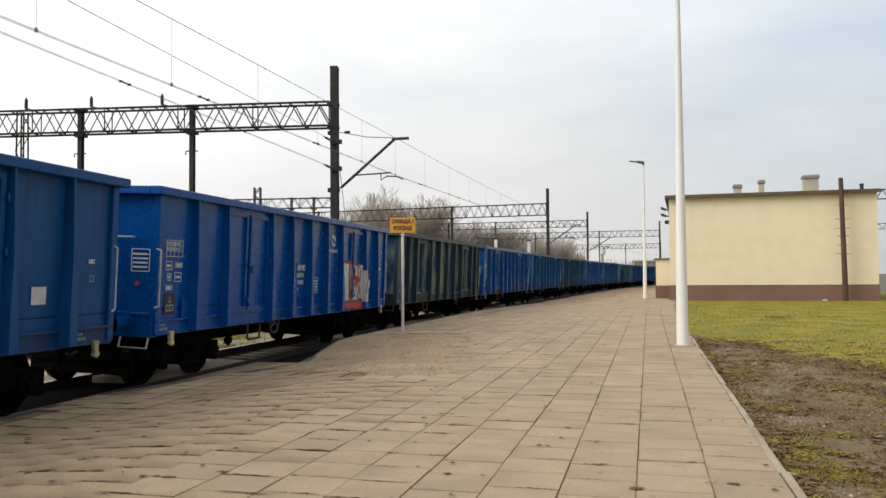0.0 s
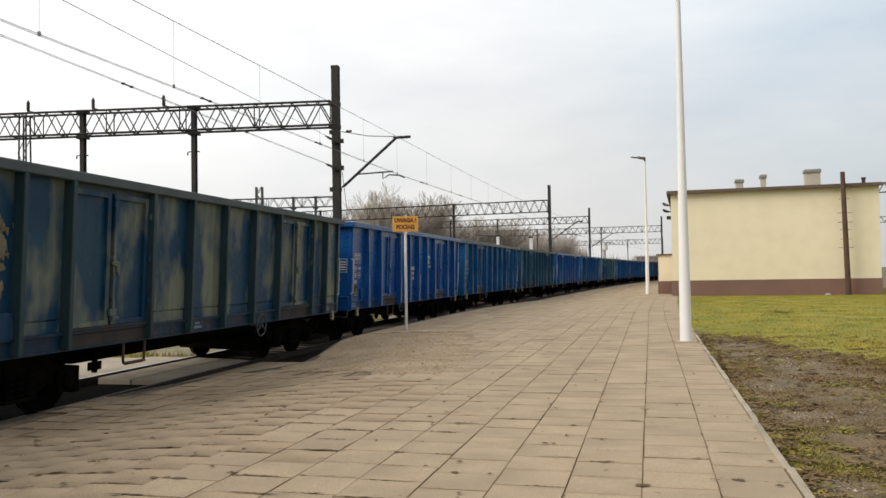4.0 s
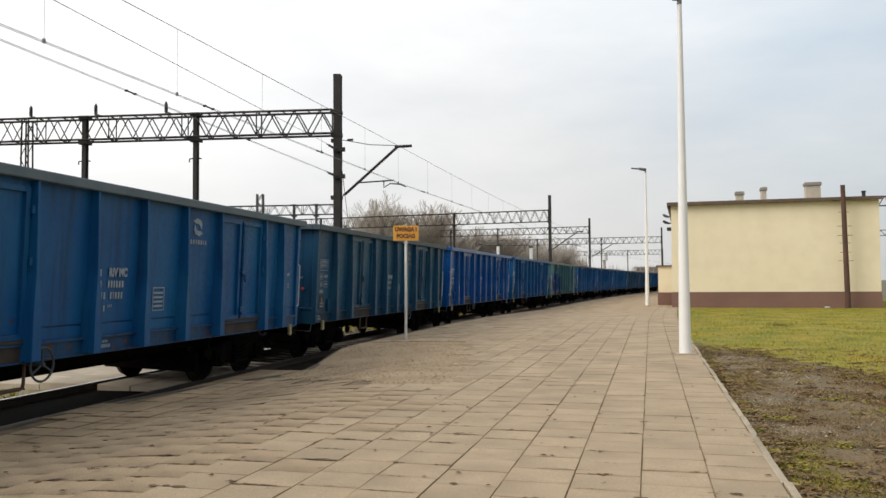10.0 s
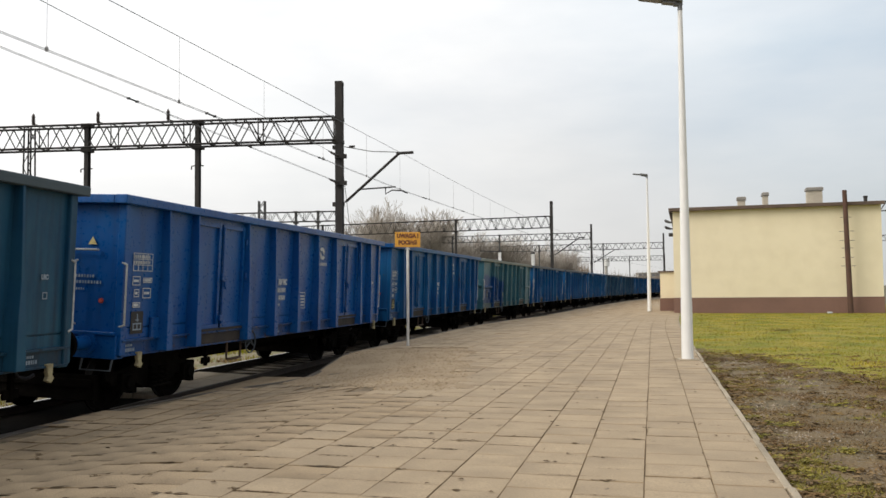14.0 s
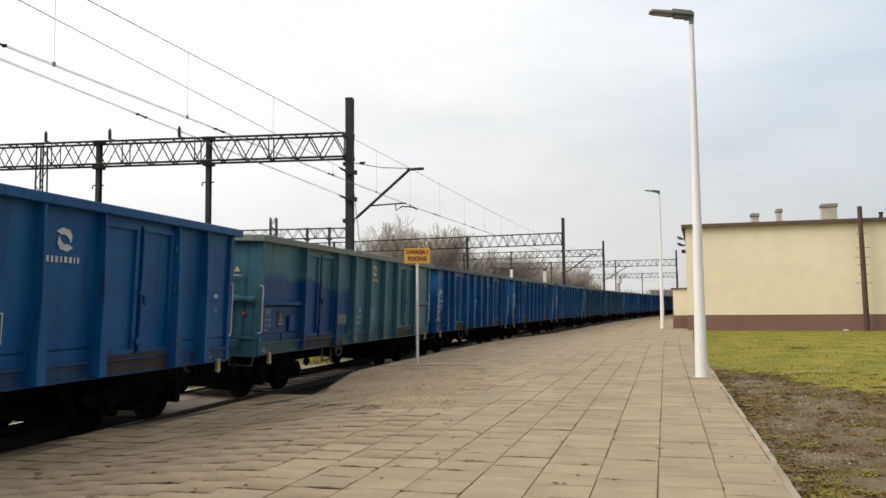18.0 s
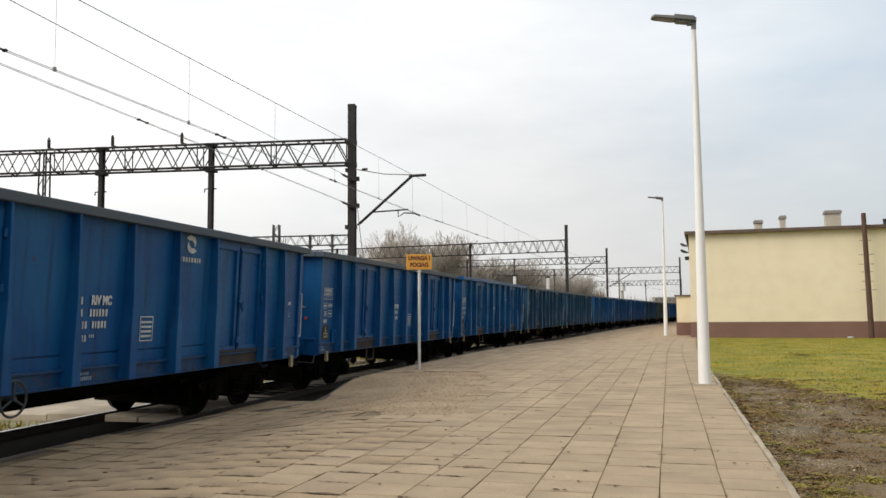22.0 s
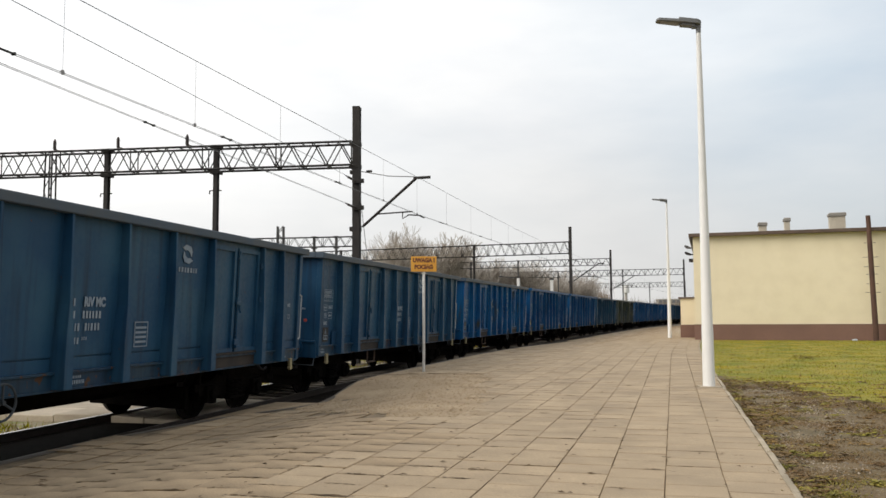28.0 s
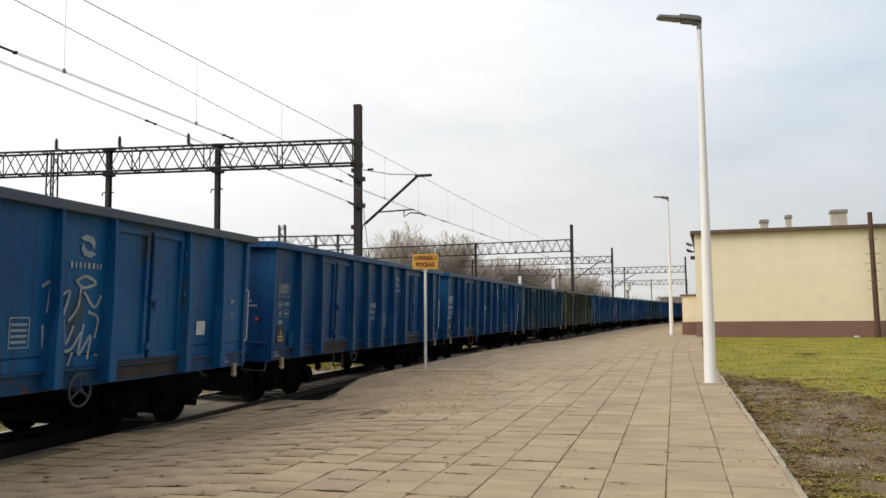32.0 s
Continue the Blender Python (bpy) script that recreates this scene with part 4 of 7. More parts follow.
    tb = [(0.0, 0.52, z, z + 0.010) for z in (0.0, 0.09, 0.18, 0.27)] + [(x, x + 0.010, 0.0, 0.28) for x in (0.0, 0.13, 0.25, 0.38, 0.51)]
    tb += words(0.02, 0.20, 0.05, 9, 0.03) + words(0.02, 0.11, 0.05, 9, 0.03)
    for x0, x1, z0, z1 in ((0.0, 0.2, -0.22, -0.08), (0.28, 0.52, -0.18, -0.10), (0.05, 0.18, -0.40, -0.28), (0.28, 0.5, -0.42, -0.26), (0.02, 0.22, -0.56, -0.48)):
        tb += [(x0, x1, z0, z0 + 0.012), (x0, x1, z1 - 0.012, z1), (x0, x0 + 0.012, z0, z1), (x1 - 0.012, x1, z0, z1), (x0 + 0.03, x1 - 0.04, (z0 + z1) / 2 - 0.02, (z0 + z1) / 2 + 0.02)]
    k["limits_table"] = bars(tb).mesh("limits_table", M["dimwhite"])
    k["code_board"] = bars([(0, 0.32, 0, 0.34)]).mesh("code_board", M["black"])
    wt = [(0.05, 0.27, 0.05, 0.07), (0.05, 0.27, 0.14, 0.16), (0.05, 0.07, 0.07, 0.14), (0.15, 0.17, 0.07, 0.14), (0.25, 0.27, 0.07, 0.14), (0.15, 0.17, 0.18, 0.30),
          (0.11, 0.21, 0.20, 0.215)]
    k["code_sign"] = bars(wt).mesh("code_sign", M["dimwhite"])
    k["card_box"] = Shape().box(0, 0.26, -0.05, 0.0, 0, 0.34).mesh("card_box", body, bevel=0.01)
    lg = Shape()
    for sg in (1, -1):                                         # two curved wings turned against each other
        wing = [(-0.13, 0.10), (-0.04, 0.155), (0.07, 0.13), (0.11, 0.05), (0.09, -0.04), (0.05, 0.03), (0.0, 0.065), (-0.06, 0.06)]
        lg.prism([(x * sg * 1.3, z * sg) for x, z in wing], -0.002, 0.002)
    k["emblem"] = lg.mesh("emblem", M["white"])
    k["emblem_bar"] = bars(words(-0.33, -0.315, 0.075, 8, 0.044, 0.038)).mesh("emblem_bar", M["white"])
    k["small_mark"] = bars([(0.0, 0.14, -0.22, -0.20), (0.0, 0.14, -0.10, -0.08), (0, 0.02, -0.2, -0.1), (0.12, 0.14, -0.2, -0.1)]).mesh(
        "small_mark", M["dimwhite"])
    k["sill_mark"] = bars(words(0.0, 0.0, 0.05, 6, 0.028, 0.018) + words(0.02, 0.075, 0.035, 5, 0.022, 0.016)).mesh("sill_mark", M["dimwhite"])
    k["route_lettering"], k["class_lettering"], k["union_lettering"] = make_text("RIV MC", 0.17), make_text("TEN", 0.17), make_text("UIC", 0.125)
    k["label_card"] = bars([(0, 0.28, 0, 0.23)]).mesh("label_card", M["white"])
    k["end_mark"] = bars(words(0.0, 0.14, 0.045, 13, 0.03) + words(0.0, 0.05, 0.045, 15, 0.03) + words(0.2, -0.05, 0.035, 6, 0.025)).mesh("end_mark", M["dimwhite"])
    k["warning_sign"] = Shape().prism([(-0.07, 0), (0.07, 0), (0, 0.12)], -0.004, 0.004).mesh("warning_sign", M["yellow"])
    k["tail_light_disc"] = Shape().lathe([(0, 0.05), (-0.03, 0.045)], "x", n=12).mesh("tail_light_disc", M["red"])
    return k


def scribble(seed, w, h, strokes, r=0.016):
    """Abstract sprayed loops and hooks in rows, flat on the side."""
    rng = random.Random(seed)
    s = Shape()
    for j in range(strokes):
        cx, cz = w * rng.uniform(0.15, 0.85), h * (0.08 + 0.84 * (j + 0.5) / strokes)
        a, turn, step = rng.uniform(0, 6.3), rng.uniform(-0.5, 0.5), rng.uniform(0.035, 0.06)
        x, z, pts = cx, cz, []
        for i in range(rng.randrange(9, 16)):
            turn += rng.uniform(-0.22, 0.22)
            a += turn + 0.35 * math.sin(math.atan2(cz - z, cx - x) - a) * min(1.0, math.hypot(cx - x, cz - z) * 3)
            x, z = x + step * math.cos(a), z + step * 1.25 * math.sin(a)
            x, z = min(max(x, 0.0), w), min(max(z, 0.0), h)
            pts.append((x, z))
        for (x0, z0), (x1, z1) in zip(pts[:-1], pts[1:]):
            d = Vector((x1 - x0, z1 - z0))
            if d.length < 0.004:
                continue
            n = Vector((-d.y, d.x)).normalized() * r * rng.uniform(0.75, 1.1)
            e = d.normalized() * r * 0.5
            s.add([(x0 - n.x - e.x, 0, z0 - n.y - e.y), (x1 - n.x + e.x, 0, z1 - n.y + e.y), (x1 + n.x + e.x, 0, z1 + n.y + e.y), (x0 + n.x - e.x, 0, z0 + n.y - e.y)], [(0, 1, 2, 3)])
    return s


def strokes(lines, r):
    """Sprayed lines, each a smooth curve through its points in x and z."""
    s = Shape()
    for pts in lines:
        p = [Vector((x, 0, z)) for x, z in pts]
        q = [p[0] + (p[0] - p[1])] + p + [p[-1] + (p[-1] - p[-2])]
        fine = []
        for i in range(1, len(q) - 2):
            for k in range(6):
                t = k / 6
                fine.append(0.5 * (2 * q[i] + (q[i + 1] - q[i - 1]) * t + (2 * q[i - 1] - 5 * q[i] + 4 * q[i + 1] - q[i + 2]) * t * t + (3 * q[i] - q[i - 1] - 3 * q[i + 1] + q[i + 2]) * t ** 3))
        fine.append(p[-1])
        for u, v in zip(fine[:-1], fine[1:]):
            d = v - u
            if d.length < 1e-4:
                continue
            n, e = Vector((-d.z, 0, d.x)).normalized() * r, d.normalized() * r * 0.5
            s.add([u - n - e, v - n + e, v + n + e, u + n - e], [(0, 1, 2, 3)])
    return s


SPRAY_A = [[(0.05, 1.08), (0.25, 0.98), (0.42, 0.72)], [(0.52, 0.74), (0.62, 1.05), (0.84, 1.26)], [(0.56, 0.78), (0.72, 0.95), (0.96, 0.94)], [(0.40, 0.70), (0.48, 0.62), (0.58, 0.70), (0.46, 0.76)],
           [(0.02, 0.52), (0.12, 0.40), (0.04, 0.26)], [(0.22, 0.56), (0.20, 0.28), (0.34, 0.38), (0.24, 0.46)], [(0.44, 0.54), (0.38, 0.30), (0.52, 0.30)], [(0.60, 0.52), (0.66, 0.30), (0.74, 0.52)],
           [(0.86, 0.54), (0.80, 0.24), (0.96, 0.36), (0.98, 0.16)], [(0.02, 0.0), (0.16, 0.16), (0.34, 0.0), (0.52, -0.06)], [(0.62, 0.10), (0.70, -0.02), (0.48, -0.06)]]
SPRAY_RED = [[(-0.02, 1.06), (0.35, 1.08), (0.72, 1.04)], [(0.70, 1.04), (0.66, 0.6), (0.72, 0.05)], [(0.84, 0.94), (0.86, 0.5), (0.82, 0.06)], [(0.84, 0.94), (1.2, 1.02), (1.5, 0.92)], [(0.95, 0.60), (1.25, 0.66), (1.52, 0.56)],
             [(1.10, 0.84), (1.04, 0.40), (1.12, 0.16)], [(1.36, 0.86), (1.46, 0.66), (1.32, 0.52), (1.50, 0.30), (1.36, 0.10)], [(1.66, 0.92), (1.60, 0.50), (1.66, 0.10)], [(0.0, 0.02), (0.8, -0.03), (1.75, 0.02)]]
SPRAY_B = [[(0.30, 0.98), (0.48, 1.04), (0.66, 0.96), (0.44, 0.90), (0.30, 0.98)], [(0.06, 0.80), (0.20, 0.84), (0.10, 0.52)], [(0.40, 0.90), (0.36, 0.66), (0.22, 0.50)], [(0.46, 0.84), (0.66, 0.66), (0.78, 0.80)],
           [(0.12, 0.50), (0.18, 0.22), (0.30, 0.42)], [(0.02, 0.16), (0.26, 0.14), (0.44, 0.34)], [(0.48, 0.44), (0.42, 0.08), (0.62, 0.30), (0.58, 0.02)], [(0.30, 0.10), (0.24, -0.04)], [(0.72, 0.06), (0.76, 0.05)],
           [(-0.26, 0.90), (-0.12, 0.96), (0.04, 0.92)], [(-0.12, 0.96), (-0.16, 0.60)], [(-0.22, 0.44), (-0.18, 0.16), (-0.02, 0.14)], [(0.10, 0.42), (0.06, 0.12)], [(0.56, 0.60), (0.74, 0.52), (0.70, 0.28)]]
K = wagon_meshes()
BARS = ("number_mark", "end_table", "load_table", "limits_table", "code_sign", "emblem_bar", "small_mark", "end_mark", "sill_mark")
P = {
    "blue": (dict(base=(0.002, 0.062, 0.190), fade=(0.006, 0.074, 0.190), rust_at=0.73), "mid-blue open freight wagon with weathered steel sides"),
    "bright": (dict(base=(0.0002, 0.064, 0.290), fade=(0.0005, 0.070, 0.288), rust_at=0.80, streak=0.2, rough=0.20, grime=0.04, spec=0.24), "bright blue open freight wagon with clean steel sides"),
    "royal": (dict(base=(0.001, 0.055, 0.225), fade=(0.003, 0.064, 0.230), rust_at=0.75, streak=0.35, rough=0.30, grime=0.10, spec=0.36), "royal blue open freight wagon with a pale end handle"),
    "sky": (dict(base=(0.003, 0.063, 0.192), fade=(0.006, 0.075, 0.190), rust_at=0.71), "weathered blue open freight wagon with a grey rim"),
    "slate": (dict(base=(0.007, 0.050, 0.112), fade=(0.013, 0.062, 0.112), rust_at=0.72), "grey-blue open freight wagon with dull stained sides"),
    "teal": (dict(base=(0.030, 0.104, 0.148), fade=(0.048, 0.122, 0.152), rust_at=0.72, patch=(0.003, 0.046, 0.17), patch_z=2.24, tilt=0.06, patch_x=(-6.37, -1.30)), "open freight wagon, faded teal above and blue below"),
    "camo": (dict(base=(0.004, 0.038, 0.098), fade=(0.012, 0.056, 0.100), rust_at=0.71, streak=0.35, patch=(0.165, 0.190, 0.140), patch_at=0.45, patch_up=0.62, patch_soft=0.16), "blue open freight wagon with beige worn patches and slate posts"),
    "grey": (dict(base=(0.010, 0.050, 0.112), fade=(0.020, 0.064, 0.118), rust_at=0.72), "greyish blue open freight wagon with streaked sides"),
    "deep": (dict(base=(0.002, 0.060, 0.200), fade=(0.005, 0.072, 0.198), rust_at=0.70), "deep blue open freight wagon with stained sides"),
    "olive": (dict(base=(0.055, 0.062, 0.036), fade=(0.07, 0.075, 0.045), rust_at=0.71, patch=(0.022, 0.038, 0.042)), "olive grey open freight wagon with patched paint"),
}
RIM = {"worn": surf("rim_grime", (0.050, 0.080, 0.120), (0.070, 0.085, 0.100), 1.5, 0.6), "camo": surf("rim_olive", (0.060, 0.082, 0.092), (0.040, 0.058, 0.066), 2, 0.6), "sky": surf("rim_grey", (0.105, 0.145, 0.172), (0.078, 0.115, 0.145), 2, 0.6), "teal": surf("rim_pale", (0.17, 0.20, 0.18), (0.13, 0.16, 0.15), 2, 0.6),
       "slate": surf("rim_slate", (0.058, 0.088, 0.112), (0.045, 0.070, 0.090), 2, 0.6)}
TRAIN = {-1: "blue", 0: "blue", 1: "bright", 2: "camo", 3: "royal", 4: "sky", 5: "slate", 6: "royal", 7: "deep", 8: "teal", 9: "deep", 10: "deep", 11: "blue", 12: "grey",
         13: "grey", 14: "blue", 15: "deep", 16: "deep", 17: "slate", 18: "olive", 19: "blue", 20: "blue", 21: "deep", 22: "grey", 23: "blue", 24: "deep", 25: "slate",
         26: "blue", 27: "deep", 28: "blue", 29: "grey"}
FAR_BRAKE = {2, 5, 10, 11, 13, 14}
STRAIGHT = {2, 8}                                              # wagons whose posts do not widen at the foot
EVEN = {0, 1, 3, 5, 13, 14, 15, 18, 20, 23, 26, 28}              # wagons with the narrower middle bays
TURN = Matrix.Rotation(math.pi, 4, "Z")


def wagon(idx):
    kind = TRAIN[idx]
    spec_, label = P[kind]
    how = "even" if idx in EVEN else "wide"
    at = POSTS[how]
    w = new("freight_wagon")
    if kind not in ("bright", "camo", "olive"):                # lived-in paint: paler, greyer where it has faded
        dim = 0.84 if idx >= 15 else 1.16 if idx >= 12 else 1.14
        spec_ = dict(spec_, base=tuple(dim * c for c in spec_["base"]), fade=tuple(dim * (c * 1.10 + d) for c, d in zip(spec_["fade"], (0.001, 0.006, 0.006))))
    if idx <= 0:                                               # the leading wagons are a shade deeper
        spec_.update(base=(0.001, 0.060, 0.225), fade=(0.003, 0.068, 0.222))
    if idx == 14:
        spec_.update(patch=(0.050, 0.058, 0.050), patch_at=0.60, patch_soft=0.12)
    pm = paint("wagon_paint_" + kind, seed=idx * 1.37 + 3.0, root=w, **spec_)
    fm = pm                                                    # posts, door rims and the end beam
    if kind == "camo":
        fm = paint("slate_post_paint", (0.018, 0.045, 0.060), (0.032, 0.060, 0.068), seed=2.0, root=w, rust_at=0.66, streak=0.5)
    rim = RIM.get(kind, pm)
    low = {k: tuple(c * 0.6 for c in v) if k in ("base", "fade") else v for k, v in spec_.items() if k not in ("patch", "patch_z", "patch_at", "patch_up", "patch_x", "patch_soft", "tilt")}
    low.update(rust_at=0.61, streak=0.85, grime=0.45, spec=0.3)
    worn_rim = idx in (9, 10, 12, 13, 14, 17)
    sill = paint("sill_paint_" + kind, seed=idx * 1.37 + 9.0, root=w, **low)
    h = LEN / 2
    y = -HW - 0.009
    I = Matrix.Identity(4)
    T = Matrix.Translation
    for m in (I, TURN):
        place("side_sheet", K["side_sheet"], w, m, pm)
        for me in K["side_panels_" + how]:
            place("side_panel", me, w, m, pm)
        for me in K["floor_flaps_" + how] if m is I else ():
            place("floor_flap", me, w, m, pm)
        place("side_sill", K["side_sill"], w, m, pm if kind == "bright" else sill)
        place("top_rail", K["top_rail"], w, m, RIM["worn"] if worn_rim else rim)
        place("end_top_rail", K["end_top_rail"], w, m, RIM["worn"] if worn_rim else rim)
        place("end_wall", K["end_wall"], w, m, pm)
        if kind == "teal":
            place("end_rib", K["end_rib"], w, m, pm)
            for rx in (1.0, 11.8):
                place("side_rib", K["side_rib"], w, m @ T((rx - h, 0, 0)), pm)
        place("headstock", K["headstock"], w, m, fm)
        place("corner_post", K["corner_post"], w, m, fm)
        place("corner_post", K["corner_post"], w, m @ Matrix.Scale(-1, 4, (0, 1, 0)), fm)
        for px in (at[1:-1] if kind == "teal" else at):
            place("post", K["straight_post" if idx in STRAIGHT else "post"], w, m @ T((px - h, 0, 0)), fm)
        for c in ((at[1] + at[2]) / 2, (at[6] + at[7]) / 2):
            place("door_header", K["door_header"], w, m @ T((c - h, 0, 0)), fm)
            place("door_threshold", K["door_threshold"], w, m @ T((c - h, 0, 0)), pm if kind == "bright" else M["sill_rust"], label="worn dark door threshold")
            for dx in (-0.475, 0.475):
                d = place("door", K["door"], w, m @ T((c - h + dx, 0, 0)), pm)
                if idx < 18:
                    for hz in ((1.45, 2.1, 2.75) if m is I else ()):
                        place("hinge", K["hinge"], d, T((0.45 if dx > 0 else -0.45, 0, hz)), pm)
                    if dx > 0:
                        place("latch", K["latch"], d, T((-0.45, 0, 0)), pm)
        for yy in (-0.875, 0.875):
            b = place("buffer", K["buffer"], w, m @ T((-h - 0.03, yy, 1.03)), pm)
            place("buffer_head", K["buffer_head"], b)
        place("coupling", K["coupling"], w, m @ T((-h - 0.02, 0, 1.03)))
        place("brake_hose", K["brake_hose"], w, m @ T((-h - 0.06, 0.35, 0.86)))
        place("shunter_step", K["shunter_step"], w, m @ T((-h - 0.16, -1.1, 0.64)), M["handrail"] if kind == "bright" else None)
        place("grab_handle", K["grab_handle"], w, m @ T((h + 0.03, -HW - 0.06, 1.28)) @ Matrix.Rotation(math.pi / 2, 4, "Z"))
        if idx in (1, 3, 6, 8, 9):
            place("grab_handle", K["grab_handle"], w, m @ T((-h - 0.02, -HW - 0.10, 1.28)))
            place("grab_handle", K["grab_handle"], w, m @ T((-h - 0.10, -0.62, 1.30)) @ Matrix.Rotation(-math.pi / 2, 4, "Z"))
            place("end_handle", K["end_handle"], w, m @ T((-h - 0.08, -0.55, 2.42)))
        place("step", K["step"], w, m @ T((3.73 - h, -HW + 0.02, SILL0)))
        place("towing_hook", K["towing_hook"], w, m @ T((0.45 - h, -HW - 0.05, SILL0 + 0.05)), M["yellow"] if kind == "bright" else None, label="worn towing hook")
        place("towing_hook", K["towing_hook"], w, m @ T((12.4 - h, -HW - 0.05, SILL0 + 0.05)), M["yellow"] if kind == "bright" else None, label="worn towing hook")
    for px in (0.12, 2.2, 5.45, 8.95, 11.95):
        place("sill_mark", K["sill_mark"], w, T((px - h, -HW - 0.034, 0.90)))
    place("floor_plate", K["floor_plate"], w)
    place("underframe", K["underframe"], w)
    place("brake_wheel", K["brake_wheel"], w, T(((8.02 if idx in FAR_BRAKE else at[2] + 0.22) - h, -HW - 0.12, 0.80)), label="grey spoked brake wheel")
    wheels = []
    for bx in (-4.5, 4.5):
        bo = place("bogie", K["bogie"], w, T((bx - 0.38, 0, -0.08)))
        for ax in (-0.9, 0.9):
            for sg in (-1, 1):
                place("axle_box", K["axle_box"], bo, T((ax, sg * 1.03, 0.46)) @ (I if sg < 0 else TURN))
            ws = place("wheelset", K["wheelset"], bo, T((ax, 0, 0.46)))
            wheels.append((ws, ax))
    # markings on the platform side
    mk = M["white"] if kind in ("bright", "deep", "blue", "royal") and idx not in (14, 15) else M["dimwhite"]
    ye = M["yellow"] if kind == "teal" else M["faded_yellow"] if kind == "slate" else mk
    ez = 2.32 if idx == 3 else 2.95 if idx == 9 else 2.80 if idx in (4, 8, 12, 13) else 2.70
    nx = 5.58 if how == "even" else 5.36
    ex = 7.02 if kind == "teal" else 8.16
    nz = 1.13 if kind == "teal" else 1.42
    face = Matrix.Rotation(math.pi / 2, 4, "X")
    if kind != "camo":
        place("emblem", K["emblem"], w, T((ex - h, y, ez)) , ye)
        place("emblem_bar", K["emblem_bar"], w, T((ex + 0.02 - h, y, ez + 0.03)) @ Matrix.Diagonal((1.08, 1, 1.05, 1)), ye)
        place("number_mark", K["number_mark"], w, T((nx - h, y, nz)), mk)
        place("lettering", K["class_lettering" if kind == "teal" else "route_lettering"], w, T((nx + 0.50 - h, y - 0.001, nz + 0.558)) @ face @ Matrix.Diagonal((0.82, 1, 1, 1)), mk)
        place("lettering", K["union_lettering"], w, T((12.30 - h, y - 0.001, 2.00)) @ face @ Matrix.Scale(0.66, 4), mk)
        place("load_table", K["load_table"], w, T(((7.04 if idx == 10 else 6.81) - h, y, 1.33 if idx in (13, 12) else 1.38)), mk)
        place("limits_table", K["limits_table"], w, T((0.28 - h, y, 1.62 if kind == "teal" else 2.12)) @ Matrix.Scale(0.55 if kind == "teal" else 1.0, 4), mk)
    cx = 0.86 if kind == "teal" else 0.28
    cz = 1.38 if kind == "teal" else 1.16
    place("code_board", K["code_board"], w, T((cx - h, y, cz)))
    place("code_sign", K["code_sign"], w, T((cx - h, y - 0.006, cz)), M["yellow"] if kind == "deep" else None)
    place("card_box", K["card_box"], w, T((cx + 0.50 - h, y, cz - 0.10)), pm)
    if kind == "teal":
        part("pale_plate", Shape().box(0, 0.72, -0.003, 0.002, 0, 0.24), M["faded_plate"], w, "pale faded painted rectangle", m=T((4.16 - h, y, 1.36)))
    place("small_mark", K["small_mark"], w, T((12.27 - h, y, 1.86)) @ Matrix.Scale(0.66, 4))
    if idx in (1, 3):
        place("end_table", K["load_table"], w, T((-h - 0.012, -0.92, 1.86)) @ Matrix.Rotation(-math.pi / 2, 4, "Z"), M["white"])
    elif kind != "camo":
        place("end_mark", K["end_mark"], w, T((-h - 0.012, -0.32, 1.86)) @ Matrix.Rotation(-math.pi / 2, 4, "Z"))
    if idx not in (2, 14):
        place("tail_light_disc", K["tail_light_disc"], w, T((-h - 0.012, -1.05, 1.66)) @ Matrix.Scale(0.8, 4))
    if idx in (6, 8, 9):
        place("warning_sign", K["warning_sign"], w, T((-h - 0.016, -0.86, 2.50)) @ Matrix.Rotation(-math.pi / 2, 4, "Z"))
    if idx in (0, 1, 3, 14, 20):
        place("label_card", K["label_card"], w, T((11.08 - h, y, 1.43)))
    if kind == "camo":                                        # flaked patch that shows the old tan coat
        rnd = random.Random(8)
        f = Shape()
        for lx, lz, n_, sx, sz in ((0.72, 2.46, 60, 0.30, 0.20), (0.82, 2.10, 40, 0.16, 0.24), (0.80, 1.72, 22, 0.10, 0.16)):
            for _ in range(n_):
                x0, z0, r_ = lx + rnd.gauss(0, sx * 0.5), lz + rnd.gauss(0, sz * 0.6), rnd.uniform(0.012, 0.055)
                f.add([(x0 + r_ * rnd.uniform(0.3, 1.3) * math.cos(a), rnd.uniform(-0.003, 0.0), z0 + r_ * rnd.uniform(0.4, 1.7) * math.sin(a)) for a in np.arange(9) * math.tau / 9], [tuple(range(9))])
        part("flaked_patch", f, M["tan_coat"], w, "flaked tan patch of old paint", m=T((-h, y, 0)))
    if idx == 1:                                              # sprayed panel, white ground with red outlines
        g = Shape().box(8.66, 9.40, -0.004, 0.004, -0.06, 1.03).box(9.44, 10.47, -0.004, 0.004, -0.06, 0.96)
        part("graffiti_ground", g, M["white"], w, m=T((-h, -HW - 0.062, 1.14)))
        g = Shape()                                            # the paint runs on over the post
        for z0, z1, w0, w1 in ((1.06, 1.45, 0.108, 0.101), (1.45, 1.95, 0.101, 0.040)):
            g.add([(-w0, 0.02, z0), (-w0 * 0.8, -0.208 if z0 < 1.2 else -0.201, z0), (w0 * 0.8, -0.208 if z0 < 1.2 else -0.201, z0), (w0, 0.02, z0), (-w1, 0.02, z1), (-w1 * 0.8, -0.201 if z1 < 1.6 else -0.177, z1), (w1 * 0.8, -0.201 if z1 < 1.6 else -0.177, z1), (w1, 0.02, z1)],
                  [(0, 1, 5, 4), (1, 2, 6, 5), (2, 3, 7, 6)])
        part("graffiti_ground", g, M["white"], w, m=T((10.57 - h, -HW, 0)))
